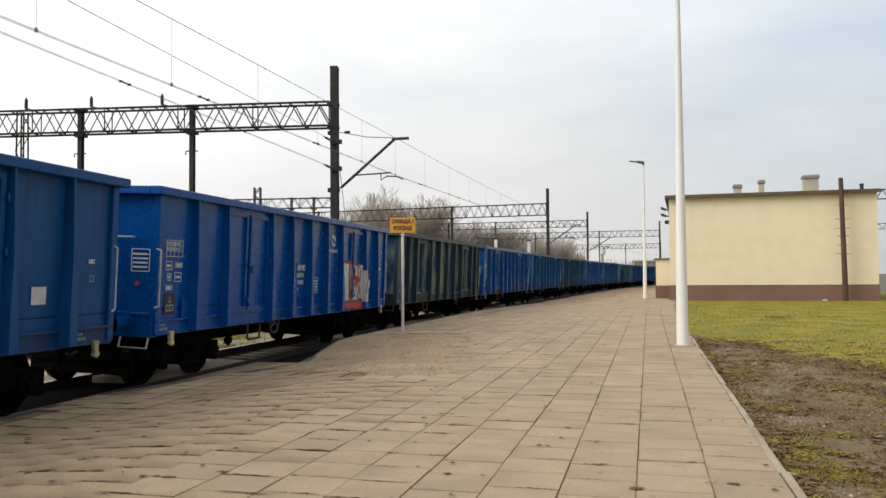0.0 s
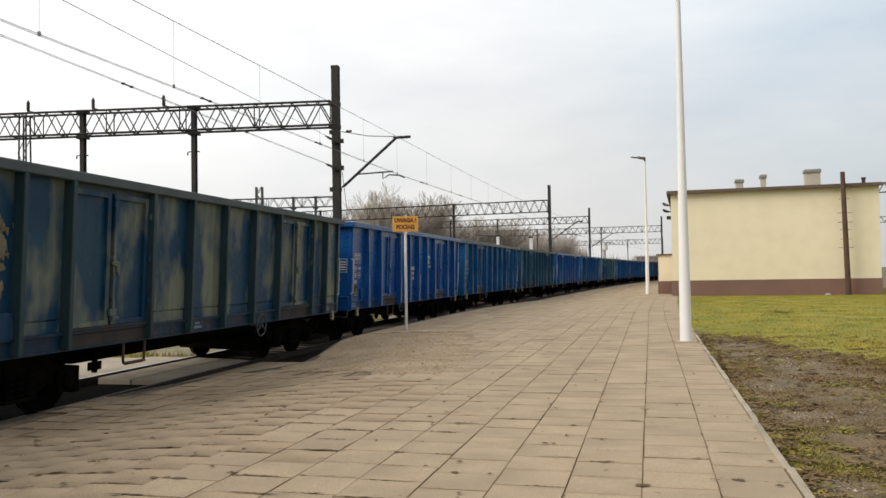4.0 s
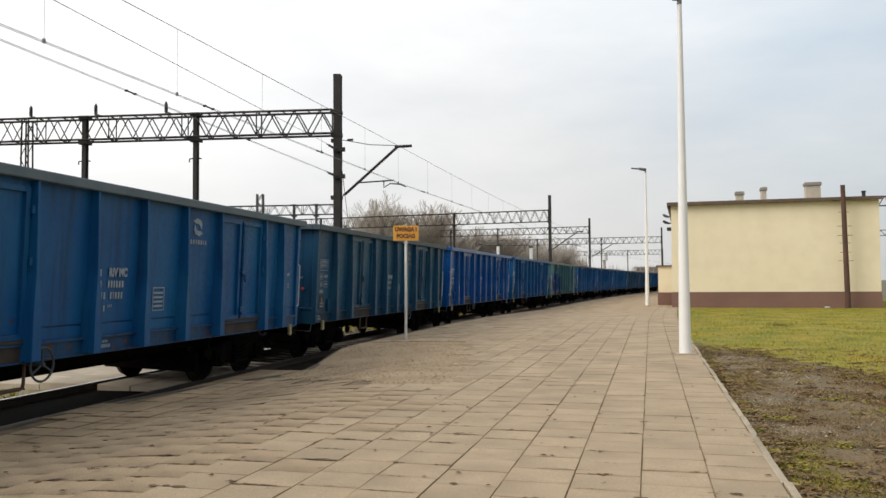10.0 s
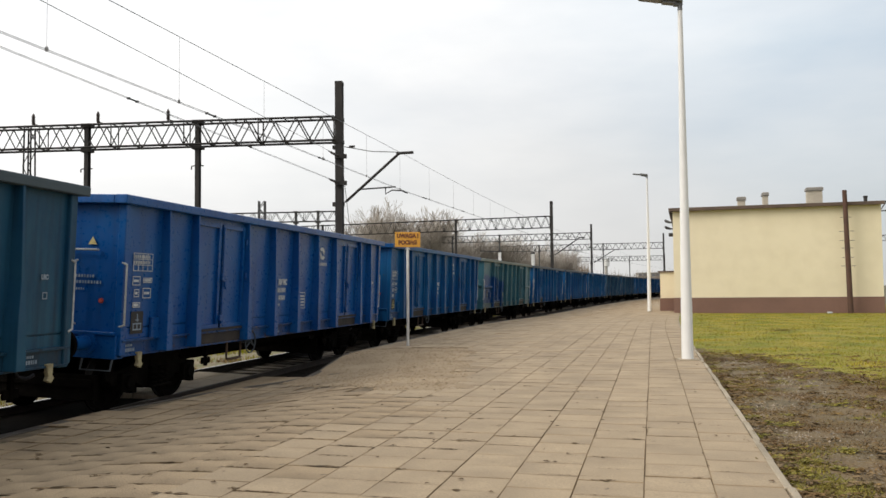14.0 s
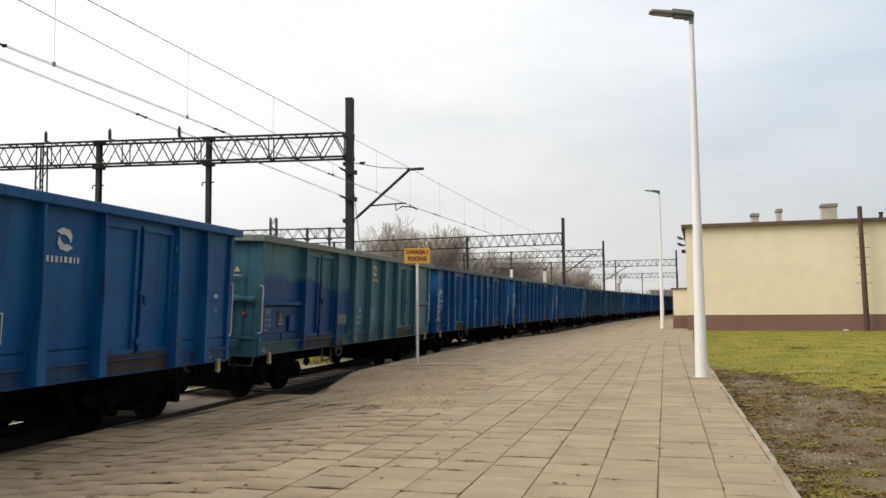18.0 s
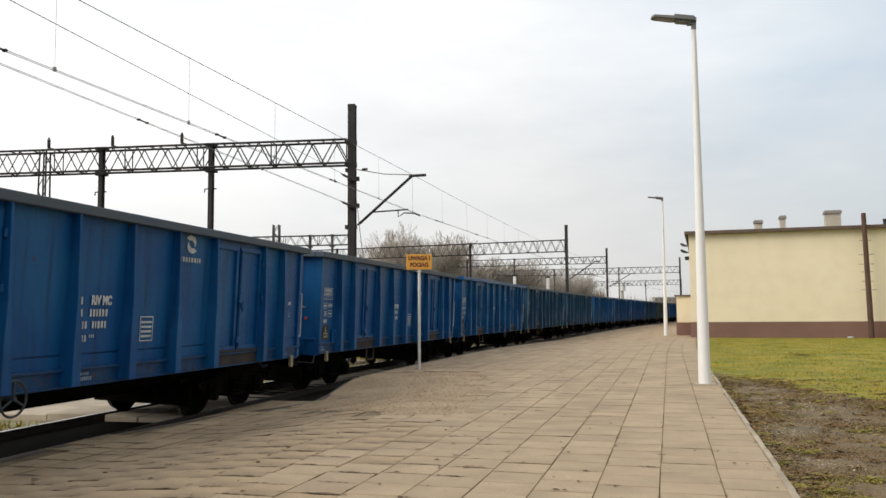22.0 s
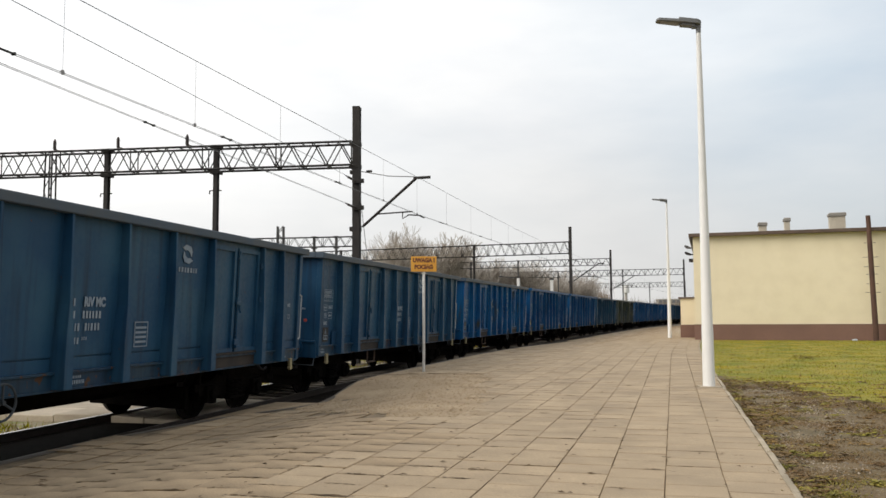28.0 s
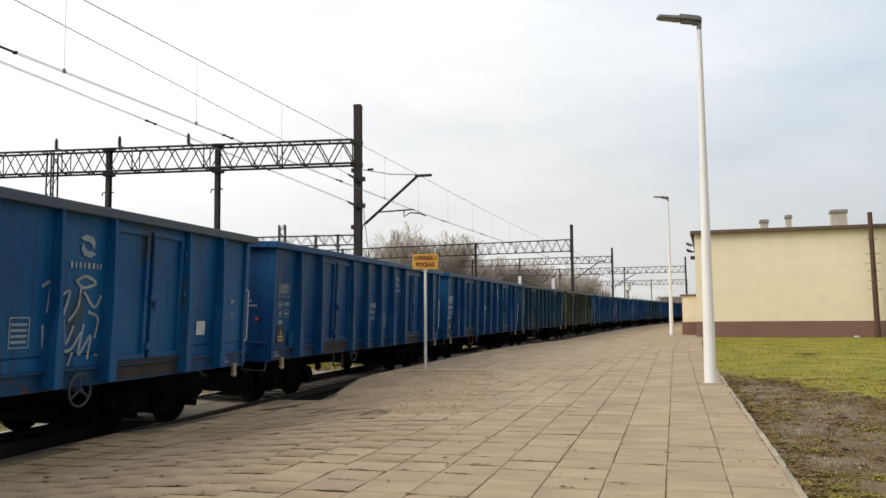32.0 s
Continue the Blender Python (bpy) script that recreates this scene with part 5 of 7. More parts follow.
        part("graffiti_ground", Shape().box(10.64, 10.92, -0.003, 0.003, 0.0, 0.74), M["white"], w, m=T((-h, -HW - 0.016, 1.12)))
        yg = -HW - 0.070
        place("graffiti", strokes(SPRAY_RED, 0.042).mesh("graffiti", M["red"]), w, T((8.66 - h, yg, 1.10)))
        place("graffiti", scribble(3, 0.78, 0.84, 10, 0.022).mesh("graffiti", M["red"]), w, T((9.52 - h, yg - 0.002, 1.16)))
        place("graffiti", scribble(6, 0.75, 0.55, 5, 0.014).mesh("graffiti", M["black"]), w, T((9.30 - h, yg - 0.004, 1.24)))
        place("graffiti", strokes([[(0.0, 0.70), (0.16, 0.86), (0.26, 0.62), (0.22, 0.24), (0.06, 0.0)]], 0.036).mesh("graffiti", M["red"]), w, T((10.66 - h, -HW - 0.024, 1.12)))
        place("graffiti", strokes([[(-0.09, 0.10), (-0.02, 0.34), (0.05, 0.64)]], 0.030).mesh("graffiti", M["red"]), w, T((10.57 - h, -HW - 0.209, 1.20)))
        rnd = random.Random(5)
        o = Shape()                                            # ragged lower fringe
        for k in range(20):
            o.box(k * 0.105, k * 0.105 + 0.107, -0.003, 0.003, rnd.uniform(0.0, 0.06), 0.22)
        part("graffiti_base", o, M["red"], w, m=T((8.62 - h, -HW - 0.092, 0.86)))
    if idx == 14:
        place("graffiti", strokes([[(1.24 * u, 1.04 * v) for u, v in q] for q in SPRAY_A], 0.022).mesh("graffiti", M["spray_white"]), w, T((4.14 - h, y, 1.15)))
        place("graffiti", strokes([[(1.12 * u, 1.08 * v) for u, v in q] for q in SPRAY_B], 0.021).mesh("graffiti", M["spray_white"]), w, T((7.62 - h, y, 1.17)))
    for o in w.children:
        if o.name.split(".")[0] in BARS or o.name.startswith("graffiti"):
            o["kind"] = "stuff"
    if idx == 1:
        label = "bright blue open freight wagon with red and white spray paint"
    if idx == 14:
        label = "blue open freight wagon with white sprayed scribbles"
    tagged(w, label, "freight wagon", "wagons of the train")
    return w, wheels


WAGONS = {i: wagon(i) for i in TRAIN}


# ---- how the train runs ----
RUN_G = [-0.2, 9.08, 18.39, 28.32, 38.52, 49.07, 60.0, 71.18, 82.91, 94.89, 107.1, 119.81, 133.22, 147.44, 162.24, 177.52, 192.88]


def run(t):
    """Metres that the train has gone at t seconds, through the known times without a jerk."""
    i = min(int(t // 2), 15)
    x = t / 2 - i
    g = RUN_G
    m0 = (g[i + 1] - g[i - 1]) / 2 if i > 0 else g[1] - g[0]
    m1 = (g[i + 2] - g[i]) / 2 if i < 15 else g[16] - g[15]
    return g[i] * (2 * x ** 3 - 3 * x * x + 1) + m0 * (x ** 3 - 2 * x * x + x) + g[i + 1] * (3 * x * x - 2 * x ** 3) + m1 * (x ** 3 - x * x)


SLACK = {2: 0.10, 8: 0.08}            # stretched couplings


def wagon_pose(idx, t):
    c = 14.04 * (idx + 1) - run(t) + 6.42 + SLACK.get(idx, 0.0)
    xa, ya, _ = track(c - 4.5, SHIFT)
    xb, yb, _ = track(c + 4.5, SHIFT)
    return pose((xa + xb) / 2, (ya + yb) / 2, RAIL + 0.08, CANT, 0, math.degrees(math.atan2(yb - ya, xb - xa)))


def motions():
    for idx, (w, wheels) in WAGONS.items():
        walk(w, [(t, wagon_pose(idx, t)) for t in range(33)])
        near = [t / 15 for t in range(481) if 4 < 14.04 * (idx + 1) - run(t / 15) + 6.4 < 62]
        if len(near) < 3:
            continue
        ts = ([0.0] if near[0] > 0 else []) + near + ([32.0] if near[-1] < 32 else [])
        for ws, ax in wheels:
            rows = []
            for t in ts:
                a = (run(min(max(t, near[0]), near[-1])) - run(near[0])) / 0.456
                rows.append((t, Matrix.Translation((ax, 0, 0.46)) @ Matrix.Rotation(-a, 4, "Y")))
            walk(ws, rows)


# ---- lamp posts ----
def lamp_post(x, y, height, name_label, rz):
    lp = new("lamp_post")
    lp.matrix_basis = pose(x, y, 0, 0, 0.12, rz)
    part("pole", Shape().lathe([(0.0, 0.125), (0.02, 0.118), (1.2, 0.112), (1.22, 0.108), (height - 0.15, 0.047), (height - 0.02, 0.045)], "z", n=20), M["lamp_pole"], lp, smooth_deg=40)
    part("base_plate", Shape().cut_box(-0.19, 0.19, -0.19, 0.19, -0.03, 0.025, 0.008), M["kerb"], lp)
    part("arm", Shape().tube((0, 0, height - 0.10), (0, 0, height + 0.02), 0.05, n=12).box(-0.13, 0.045, -0.05, 0.05, height + 0.0, height + 0.06), M["lamp_head"], lp, smooth_deg=40)
    # flat head, rising a little outwards: a thin light panel and a thicker driver housing over the pole
    hd = Shape()
    vs = []
    for px, w, up, th in ((0.05, 0.06, 0.055, 0.085), (-0.02, 0.13, 0.065, 0.095), (-0.40, 0.14, 0.115, 0.095), (-0.41, 0.145, 0.110, 0.062), (-0.80, 0.12, 0.165, 0.055), (-0.85, 0.07, 0.165, 0.04)):
        vs += [(px, -w, height + up), (px, w, height + up), (px, w, height + up + th), (px, -w, height + up + th)]
    fs = [(0, 1, 2, 3), (23, 22, 21, 20)]
    for i in range(5):
        for j in range(4):
            fs.append((i * 4 + j, i * 4 + (j + 1) % 4, i * 4 + 4 + (j + 1) % 4, i * 4 + 4 + j))
    head = part("lamp_head", hd.add(vs, fs), M["lamp_head"], lp, bevel=0.008)
    part("gear_box", Shape().cut_box(-0.36, -0.08, -0.08, 0.08, -0.05, 0.0, 0.01), M["lamp_head"], head, m=Matrix.Translation((0, 0, height + 0.068)) @ Matrix.Rotation(radians(7), 4, "Y"))
    part("light_window", Shape().box(-0.78, -0.44, -0.10, 0.10, -0.008, 0.004), M["far_glass"], head, m=Matrix.Translation((0, 0, height + 0.052)) @ Matrix.Rotation(radians(8), 4, "Y"))
    return tagged(lp, name_label, "lamp post", "lamp posts on the platform")


lamp_post(4.905, 16.72, 7.30, "tall white tapered lamp post with a flat grey head", -4)
lamp_post(12.37, 49.74, 8.20, "tall white tapered lamp post beside the cream building", -10)


# ---- warning sign ----
def warning_sign():
    sg = new("warning_sign")
    sg.matrix_basis = pose(-1.00, 21.69, paving_z([-1.0], [21.69])[0], 0, 0.3, 2)
    part("post", Shape().lathe([(-0.1, 0.038), (2.62, 0.036), (2.63, 0.03)], "z", n=14), M["sign_post"], sg, smooth_deg=40)
    part("panel", Shape().box(-0.335, 0.335, -0.052, -0.036, 2.60, 3.00), M["sign_face"], sg, "orange enamelled panel", bevel=0.006)
    part("bracket", Shape().box(-0.06, 0.06, -0.036, 0.045, 2.66, 2.70).box(-0.06, 0.06, -0.036, 0.045, 2.54, 2.57), M["sign_post"], sg)
    for z, t in ((2.895, "UWAGA !"), (2.72, "POCIĄG")):
        me = make_text(t, 0.138)
        place("lettering", me, sg, Matrix.Translation((0, -0.055, z)) @ Matrix.Rotation(math.pi / 2, 4, "X") @ Matrix.Diagonal((0.95, 1.05, 1, 1)))
    tagged(sg, "orange train warning sign on a pale steel post", "sign")


warning_sign()


# ---- building ----
def building():
    b = new("station_building")
    a = radians(-16.5)                                   # direction of the wall that faces the platform's near end
    b.matrix_basis = Matrix.Translation((13.06, 46.75, 0)) @ Matrix.Rotation(a, 4, "Z")
    W, D, H, PL = 10.74, 16.0, 5.78, 0.83
    part("wall", Shape().box(0, W, 0, 0.4, PL, H), M["render"], b)
    part("wall", Shape().box(0, 0.4, 0.4, D, PL, H), M["render"], b)
    part("wall", Shape().box(W - 0.4, W, 0.4, D, PL, H), M["render"], b)
    part("wall", Shape().box(0.4, W - 0.4, D - 0.4, D, PL, H), M["render"], b)
    part("plinth", Shape().box(-0.035, W + 0.035, -0.035, D + 0.03, -0.4, PL), M["plinth"], b, bevel=0.01)
    part("plinth_ledge", Shape().box(-0.045, W + 0.045, -0.045, 0.0, PL, PL + 0.02), M["plinth"], b)
    rf = part("roof", Shape().box(-0.17, W + 0.08, -0.30, D + 0.3, H + 0.022, H + 0.15), M["roof"], b)
    part("roof_edge", Shape().box(-0.215, W + 0.12, -0.345, -0.302, H - 0.02, H + 0.17).box(-0.215, -0.172, -0.30, D, H - 0.02, H + 0.17), M["flashing"], rf, bevel=0.008)
    for x, y, w, h in ((4.05, 5.5, 0.44, 1.05), (5.40, 5.0, 0.30, 1.22), (8.05, 4.2, 0.84, 1.32)):
        c = part("chimney", Shape().box(x - w / 2, x + w / 2, y - 0.3, y + 0.3, H + 0.15, H + 0.15 + h - 0.17), M["chimney"], b, "pale rendered chimney", bevel=0.01)
        part("chimney_cap", Shape().cut_box(x - w / 2 - 0.05, x + w / 2 + 0.05, y - 0.37, y + 0.37, H + h - 0.02, H + h + 0.18, 0.05), M["cap"], c)
    part("vent_pipe", Shape().lathe([(H + 0.1, 0.10), (H + 0.66, 0.10), (H + 0.66, 0.13), (H + 0.74, 0.12)], "z", (10.5, 2.6, 0), 12), M["mast"], b, smooth_deg=40)
    # fittings on the platform side wall: canopy plate and two floodlights
    for z, y, mt in ((5.24, 0.7, "mast_grey"), (4.88, 0.9, "mast")):
        fl = Shape().prism([(-0.50, z + 0.10), (-0.42, z + 0.16), (-0.12, z + 0.02), (-0.14, z - 0.07), (-0.40, z - 0.02)], y, y + 0.36)
        part("floodlight", fl.box(-0.16, 0.0, y + 0.14, y + 0.22, z - 0.05, z + 0.02), M[mt], b, "dark floodlight", bevel=0.02)
    part("wall_box", Shape().box(-0.26, -0.02, 1.0, 1.3, 4.42, 4.62), M["mast"], b, "dark box", bevel=0.02)
    tagged(b, "cream rendered station building with a brown plinth and flat roof", "building")
    # low annex against the platform side
    n = new("annex")
    n.matrix_basis = b.matrix_basis @ Matrix.Translation((-0.75, 4.2, 0))
    part("wall", Shape().box(-0.15, 0.71, 0, 4.0, 0.78, 2.38), M["render"], n)
    part("plinth", Shape().box(-0.19, 0.71, -0.04, 4.04, -0.3, 0.78), M["plinth"], n)
    part("roof", Shape().box(-0.27, 0.71, -0.12, 4.12, 2.382, 2.47), M["flashing"], n)
    tagged(n, "low cream annex with a brown plinth against the building", "annex")
    # leaning rusty pole with rungs before the wall
    p = new("utility_pole")
    p.matrix_basis = b.matrix_basis @ Matrix.Translation((8.72, -0.62, 0))
    part("pole", Shape().tube((0.28, 0, -0.2), (0.16, 0, 6.55), 0.145, 0.115, n=14), M["pipe"], p, smooth_deg=40)
    for z in (2.5, 2.95, 3.45, 3.85, 4.35, 5.1, 5.9):
        x = 0.28 - 0.018 * (z + 0.2)
        wd = 0.36 if z in (2.5, 3.85, 4.35) else 0.27
        part("rung", Shape().tube((x - wd, -0.02, z), (x + wd, -0.02, z), 0.014, n=6), M["pipe"], p)
    st = part("scrap", Shape().cut_box(-0.13, 0.13, -0.07, 0.07, 0.0, 0.09, 0.035), M["white"], None, m=b.matrix_basis @ Matrix.Translation((8.0, -0.5, -0.02)))
    tagged(st, "pale lump of plaster in the grass by the plinth", "rubble")
    tagged(p, "rusty brown pole with climbing rungs, leaning slightly by the wall", "pole")


building()


# ---- overhead line portals ----
def lattice(s, a, b, z0, z1, half, bay, r=0.035, upright_every=3):
    """Four chords with zigzag bracing between two plan points."""
    a, b = Vector((*a, 0)), Vector((*b, 0))
    d = (b - a)
    ln = d.length
    d.normalize()
    n = Vector((-d.y, d.x, 0)) * half
    for o in (n, -n):
        for z in (z0, z1):
            s.tube(a + o + Vector((0, 0, z)), b + o + Vector((0, 0, z)), r, r, 4)
        k = max(2, int(ln / bay))
        for i in range(k):
            p, q = a + d * (ln * i / k), a + d * (ln * (i + 1) / k)
            m = (p + q) / 2
            s.tube(p + o + Vector((0, 0, z0)), m + o + Vector((0, 0, z1)), r * 0.55, r * 0.55, 4, False)
            s.tube(m + o + Vector((0, 0, z1)), q + o + Vector((0, 0, z0)), r * 0.55, r * 0.55, 4, False)
            if i % upright_every == 0:
                s.tube(p + o + Vector((0, 0, z0)), p + o + Vector((0, 0, z1)), r * 0.6, r * 0.6, 4, False)
    k = max(2, int(ln / bay))
    for i in range(k + 1):
        p = a + d * (ln * i / k)
        for z in (z0, z1):
            s.tube(p + n + Vector((0, 0, z)), p - n + Vector((0, 0, z)), r * 0.55, r * 0.55, 4, False)
    return s


def portal(mast_xy, far_xy, zt, zb, mast_top, legs, label, mat_beam="mast", mast_w=0.138, half=0.30, lattice_leg=None, insul=()):
    p = new("overhead_line_portal")
    mx, my = mast_xy
    d = Vector((far_xy[0] - mx, far_xy[1] - my, 0))
    ln = d.length
    d.normalize()
    rz = math.degrees(math.atan2(d.y, d.x))
    p.matrix_basis = pose(mx, my, 0, 0, 0, rz)
    if mast_top:
        mb = Shape()
        for o in (-1, 1):
            mb.box(-mast_w, mast_w, o * mast_w * 0.95 - 0.04, o * mast_w * 0.95 + 0.04, -0.7, mast_top)
        mb.box(-mast_w * 0.8, -mast_w * 0.6, -mast_w, mast_w, -0.7, mast_top)
        z = 0.2
        while z < mast_top - 0.3:
            mb.box(-mast_w * 0.95, mast_w * 0.95, -mast_w * 1.08, -mast_w * 1.2, z, z + 0.12)
            z += 0.75
        mb.box(-mast_w * 1.05, mast_w * 1.05, -mast_w * 1.25, mast_w * 1.25, mast_top - 0.12, mast_top)
        part("mast", mb, M["mast"], p, bevel=0.01)
        part("footing", Shape().cut_box(-0.5, 0.5, -0.5, 0.5, -0.9, -0.35, 0.08), M["platform_face"], p)
        for z in (zt - 0.05, zb - 0.02):
            part("clamp", Shape().box(-mast_w * 1.15, mast_w * 1.9, -mast_w * 1.3, mast_w * 1.3, z - 0.08, z + 0.08), M["mast"], p, bevel=0.01)
    part("beam", lattice(Shape(), (mast_w, 0), (ln, 0), zb, zt, half, 0.98, 0.045 if half > 0.25 else 0.04), M[mat_beam], p)
    for x in legs:
        lg = Shape().box(x - 0.085, x + 0.085, -0.12, -0.07, -0.7, zt).box(x - 0.085, x + 0.085, 0.07, 0.12, -0.7, zt).box(x - 0.02, x + 0.02, -0.07, 0.07, -0.7, zt)
        leg = part("leg", lg, M[mat_beam], p, bevel=0.008)
        for z0, z1 in ((zb - 0.16, zb - 0.02), (zt - 0.06, zt + 0.08)):
            part("bracket", Shape().box(x - 0.20, x + 0.20, -0.18, 0.18, z0, z1), M[mat_beam], leg, bevel=0.01)
        part("hook", Shape().path([(x + 0.1, 0, zb - 0.80), (x + 0.26, 0, zb - 0.82), (x + 0.27, 0, zb - 0.95)], 0.028, 6).tube((x + 0.1, 0, zb - 0.75), (x - 0.22, 0, zb - 0.82), 0.024), M["mast"], leg)
    if lattice_leg:
        x = lattice_leg
        s = Shape()
        for o in ((-0.2, -0.2), (0.2, -0.2), (0.2, 0.2), (-0.2, 0.2)):
            s.tube((x + o[0], o[1], -0.7), (x + o[0] * 0.7, o[1] * 0.7, zt), 0.04, n=4)
        for i in range(11):
            z = -0.5 + i * (zt / 11.5)
            e = 1 if i % 2 else -1
            for y in (-0.17, 0.17):
                s.tube((x - 0.18 * e, y, z), (x + 0.18 * e, y, z + zt / 11.5), 0.02, n=4)
        part("lattice_leg", s, M[mat_beam], p)
    for x in insul:
        ins = Shape().tube((x - 0.42, 0, zt + 0.03), (x, 0, zt + 0.16), 0.026, n=6)
        prof = [(zt + 0.12, 0.05)]
        for i in range(6):
            z = zt + 0.17 + i * 0.055
            prof += [(z, 0.055), (z + 0.02, 0.082), (z + 0.035, 0.055)]
        prof += [(zt + 0.52, 0.05), (zt + 0.58, 0.02)]
        ins.lathe(prof, "z", (x, 0, 0), 10)
        part("insulator", ins, M["insulator"], p, "dark ribbed insulator")
    return tagged(p, label, "overhead line portal", "portals over the tracks")


MAST1 = (-4.03, 31.4)
portal(MAST1, (-34.0, 34.6), 8.14, 7.23, 9.55, (5.68, 10.28, 21.2), "dark steel lattice portal carrying the overhead line over the tracks", lattice_leg=12.75,
       insul=(6.92, 9.85, 12.6, 17.8))
portal((11.15, 85.0), (-24.0, 98.4), 8.95, 7.75, 10.5, (10.6, 27), "dark lattice portal behind the train", half=0.22, mast_w=0.13)
portal((20.2, 112.5), (-6.0, 121.0), 9.05, 8.15, 10.2, (13.0, 20.0), "grey lattice portal behind the train", "mast_grey", 0.12, 0.2)
portal((34.8, 130.0), (0.0, 141.0), 8.55, 7.6, 10.0, (9.5, 20), "grey lattice portal far along the line", "mast_grey", 0.12, 0.2)
portal((-8.6, 67.6), (-40.0, 71.5), 8.0, 7.2, 0, (1.9, 3.8, 14.0), "grey lattice portal over the side tracks", "mast_grey", 0.12, 0.22)
portal((51.0, 190.0), (20.0, 202.0), 8.75, 7.7, 9.0, (17.0, 8.0), "grey lattice portal in the distance", "mast_grey", 0.12, 0.2)
portal((37.2, 70.0), (62.0, 62.0), 8.6, 7.8, 0, (6.0, 18.0), "grey lattice portal beyond the building", "mast_grey", 0.12, 0.2)
portal((62.5, 120.0), (90.0, 111.0), 8.7, 7.9, 0, (6.0, 18.0), "grey lattice portal far beyond the building", "mast_grey", 0.12, 0.2)


def cantilever(mx, my, wx, wy, label):
    """Bracket from a mast out to the wires over the track."""
    c = new("cantilever_bracket")
    c.matrix_basis = pose(mx, my, 0, 0, 0, math.degrees(math.atan2(wy - my, wx - mx)))
    L = math.hypot(wx - mx, wy - my)
    part("strut", Shape().tube((0.30, 0, 4.90), (L - 0.2, 0, 6.62), 0.055, n=8).tube((L - 0.3, 0, 6.63), (L + 0.36, 0, 6.63), 0.055, n=8), M["mast"], c, smooth_deg=40)
    part("top_tie", Shape().path([(0.2, 0, 7.00), (L * 0.5, 0, 6.76), (L - 0.1, 0, 6.66)], 0.016, 6), M["wire"], c)
    part("registration_tube", Shape().tube((0.75, 0, 5.32), (L - 0.35, 0, 5.36), 0.028, n=8).path([(L - 0.75, 0, 5.35), (L - 0.75, 0, 5.10), (L - 0.5, 0, 5.24), (L - 0.1, 0, 5.20), (L + 0.12, 0, 5.10)], 0.026, 6),
         M["mast"], c)
    prof = [p for i in range(6) for p in ((0.40 + i * 0.04, 0.025), (0.42 + i * 0.04, 0.055), (0.435 + i * 0.04, 0.025))]
    for m in (Matrix.Translation((0, 0, 6.99)), Matrix.Translation((-0.10, 0, 4.61)) @ Matrix.Rotation(radians(-37), 4, "Y")):
        part("insulator", Shape().lathe(prof, "x", n=10), M["insulator"], c, "dark ribbed insulator", m=m)
    part("guy_wire", Shape().tube((0.15, 0, 6.05), (0.95, 0, -0.55), 0.012, n=6), M["wire"], c)
    part("mast_clamp", Shape().box(-0.25, 0.16, -0.12, 0.12, 4.70, 4.86), M["mast"], c)
    part("mast_clamp", Shape().box(-0.25, 0.14, -0.1, 0.1, 6.92, 7.06), M["mast"], c)
    return tagged(c, label, "cantilever")


cantilever(MAST1[0], MAST1[1], -1.50, 30.70, "dark cantilever bracket holding the contact wire over the train")
cantilever(11.15, 85.0, 14.1, 84.2, "dark cantilever bracket on a distant mast")
cantilever(20.2, 112.5, 23.4, 111.5, "dark cantilever bracket on a distant mast")


def sag_wire(s, a, b, sag, r, n=14, droppers=None):
    a, b = Vector(a), Vector(b)
    pts = []
    for i in range(n + 1):
        t = i / n
        p = a.lerp(b, t)
        p.z -= sag * 4 * t * (1 - t)
        pts.append(p)
    s.path(pts, r, 4)
    return pts


def catenary(points, zm, zc, label, hang=True, sag=0.75, r=0.006):
    """Messenger and contact wires through support points (x, y), with droppers."""
    c = new("overhead_line")
    ms, runs = Shape(), []
    for i, ((a, za, ca), (b, zb, cb)) in enumerate(zip([(p, zm, zc) if len(p) == 2 else (p[:2], p[2], p[3]) for p in points[:-1]],
                                        [(p, zm, zc) if len(p) == 2 else (p[:2], p[2], p[3]) for p in points[1:]])):
        hangs = sag if i or len(points) == 2 else 0.0
        pts = sag_wire(ms, (*a, za), (*b, zb), hangs, r * 1.25)
        av, bv = Vector((*a, ca)), Vector((*b, cb))
        n = Vector((-(bv - av).y, (bv - av).x, 0)).normalized() * 0.03
        runs.append((av, bv, n))
        k = max(3, int((bv - av).length / 3.6))
        for j in range(k):
            t = (j + 0.85) / k
            zt = za + (zb - za) * t - hangs * 4 * t * (1 - t)
            q = av.lerp(bv, t)
            if hang and zt - q.z > 0.12:
                d = part("dropper", Shape().tube((q.x, q.y, zt), (q.x, q.y, q.z), 0.0035, n=4).box(q.x - 0.02, q.x + 0.02, q.y - 0.02, q.y + 0.02, q.z - 0.02, q.z + 0.05), M["dropper"], c)
    for av, bv, n in runs:
        for i in range(int((bv - av).length / 6.0)):
            q = av.lerp(bv, (i + 0.42) * 6.0 / (bv - av).length)
            u = (bv - av).normalized() * 0.16
            part("wire_clamp", Shape().tube(q - u, q + u, 0.012, n=6).tube(q - u - n, q - u + n, 0.026, n=6).tube(q + u - n, q + u + n, 0.026, n=6), M["mast"], c)
    part("messenger_wire", ms, M["wire"], c)
    for sg in (1, -1):
        part("contact_wire", Shape().path([runs[0][0] + runs[0][2] * sg] + [q[1] + q[2] * sg for q in runs], r, 4), M["wire"], c)
    return tagged(c, label, "overhead wires")


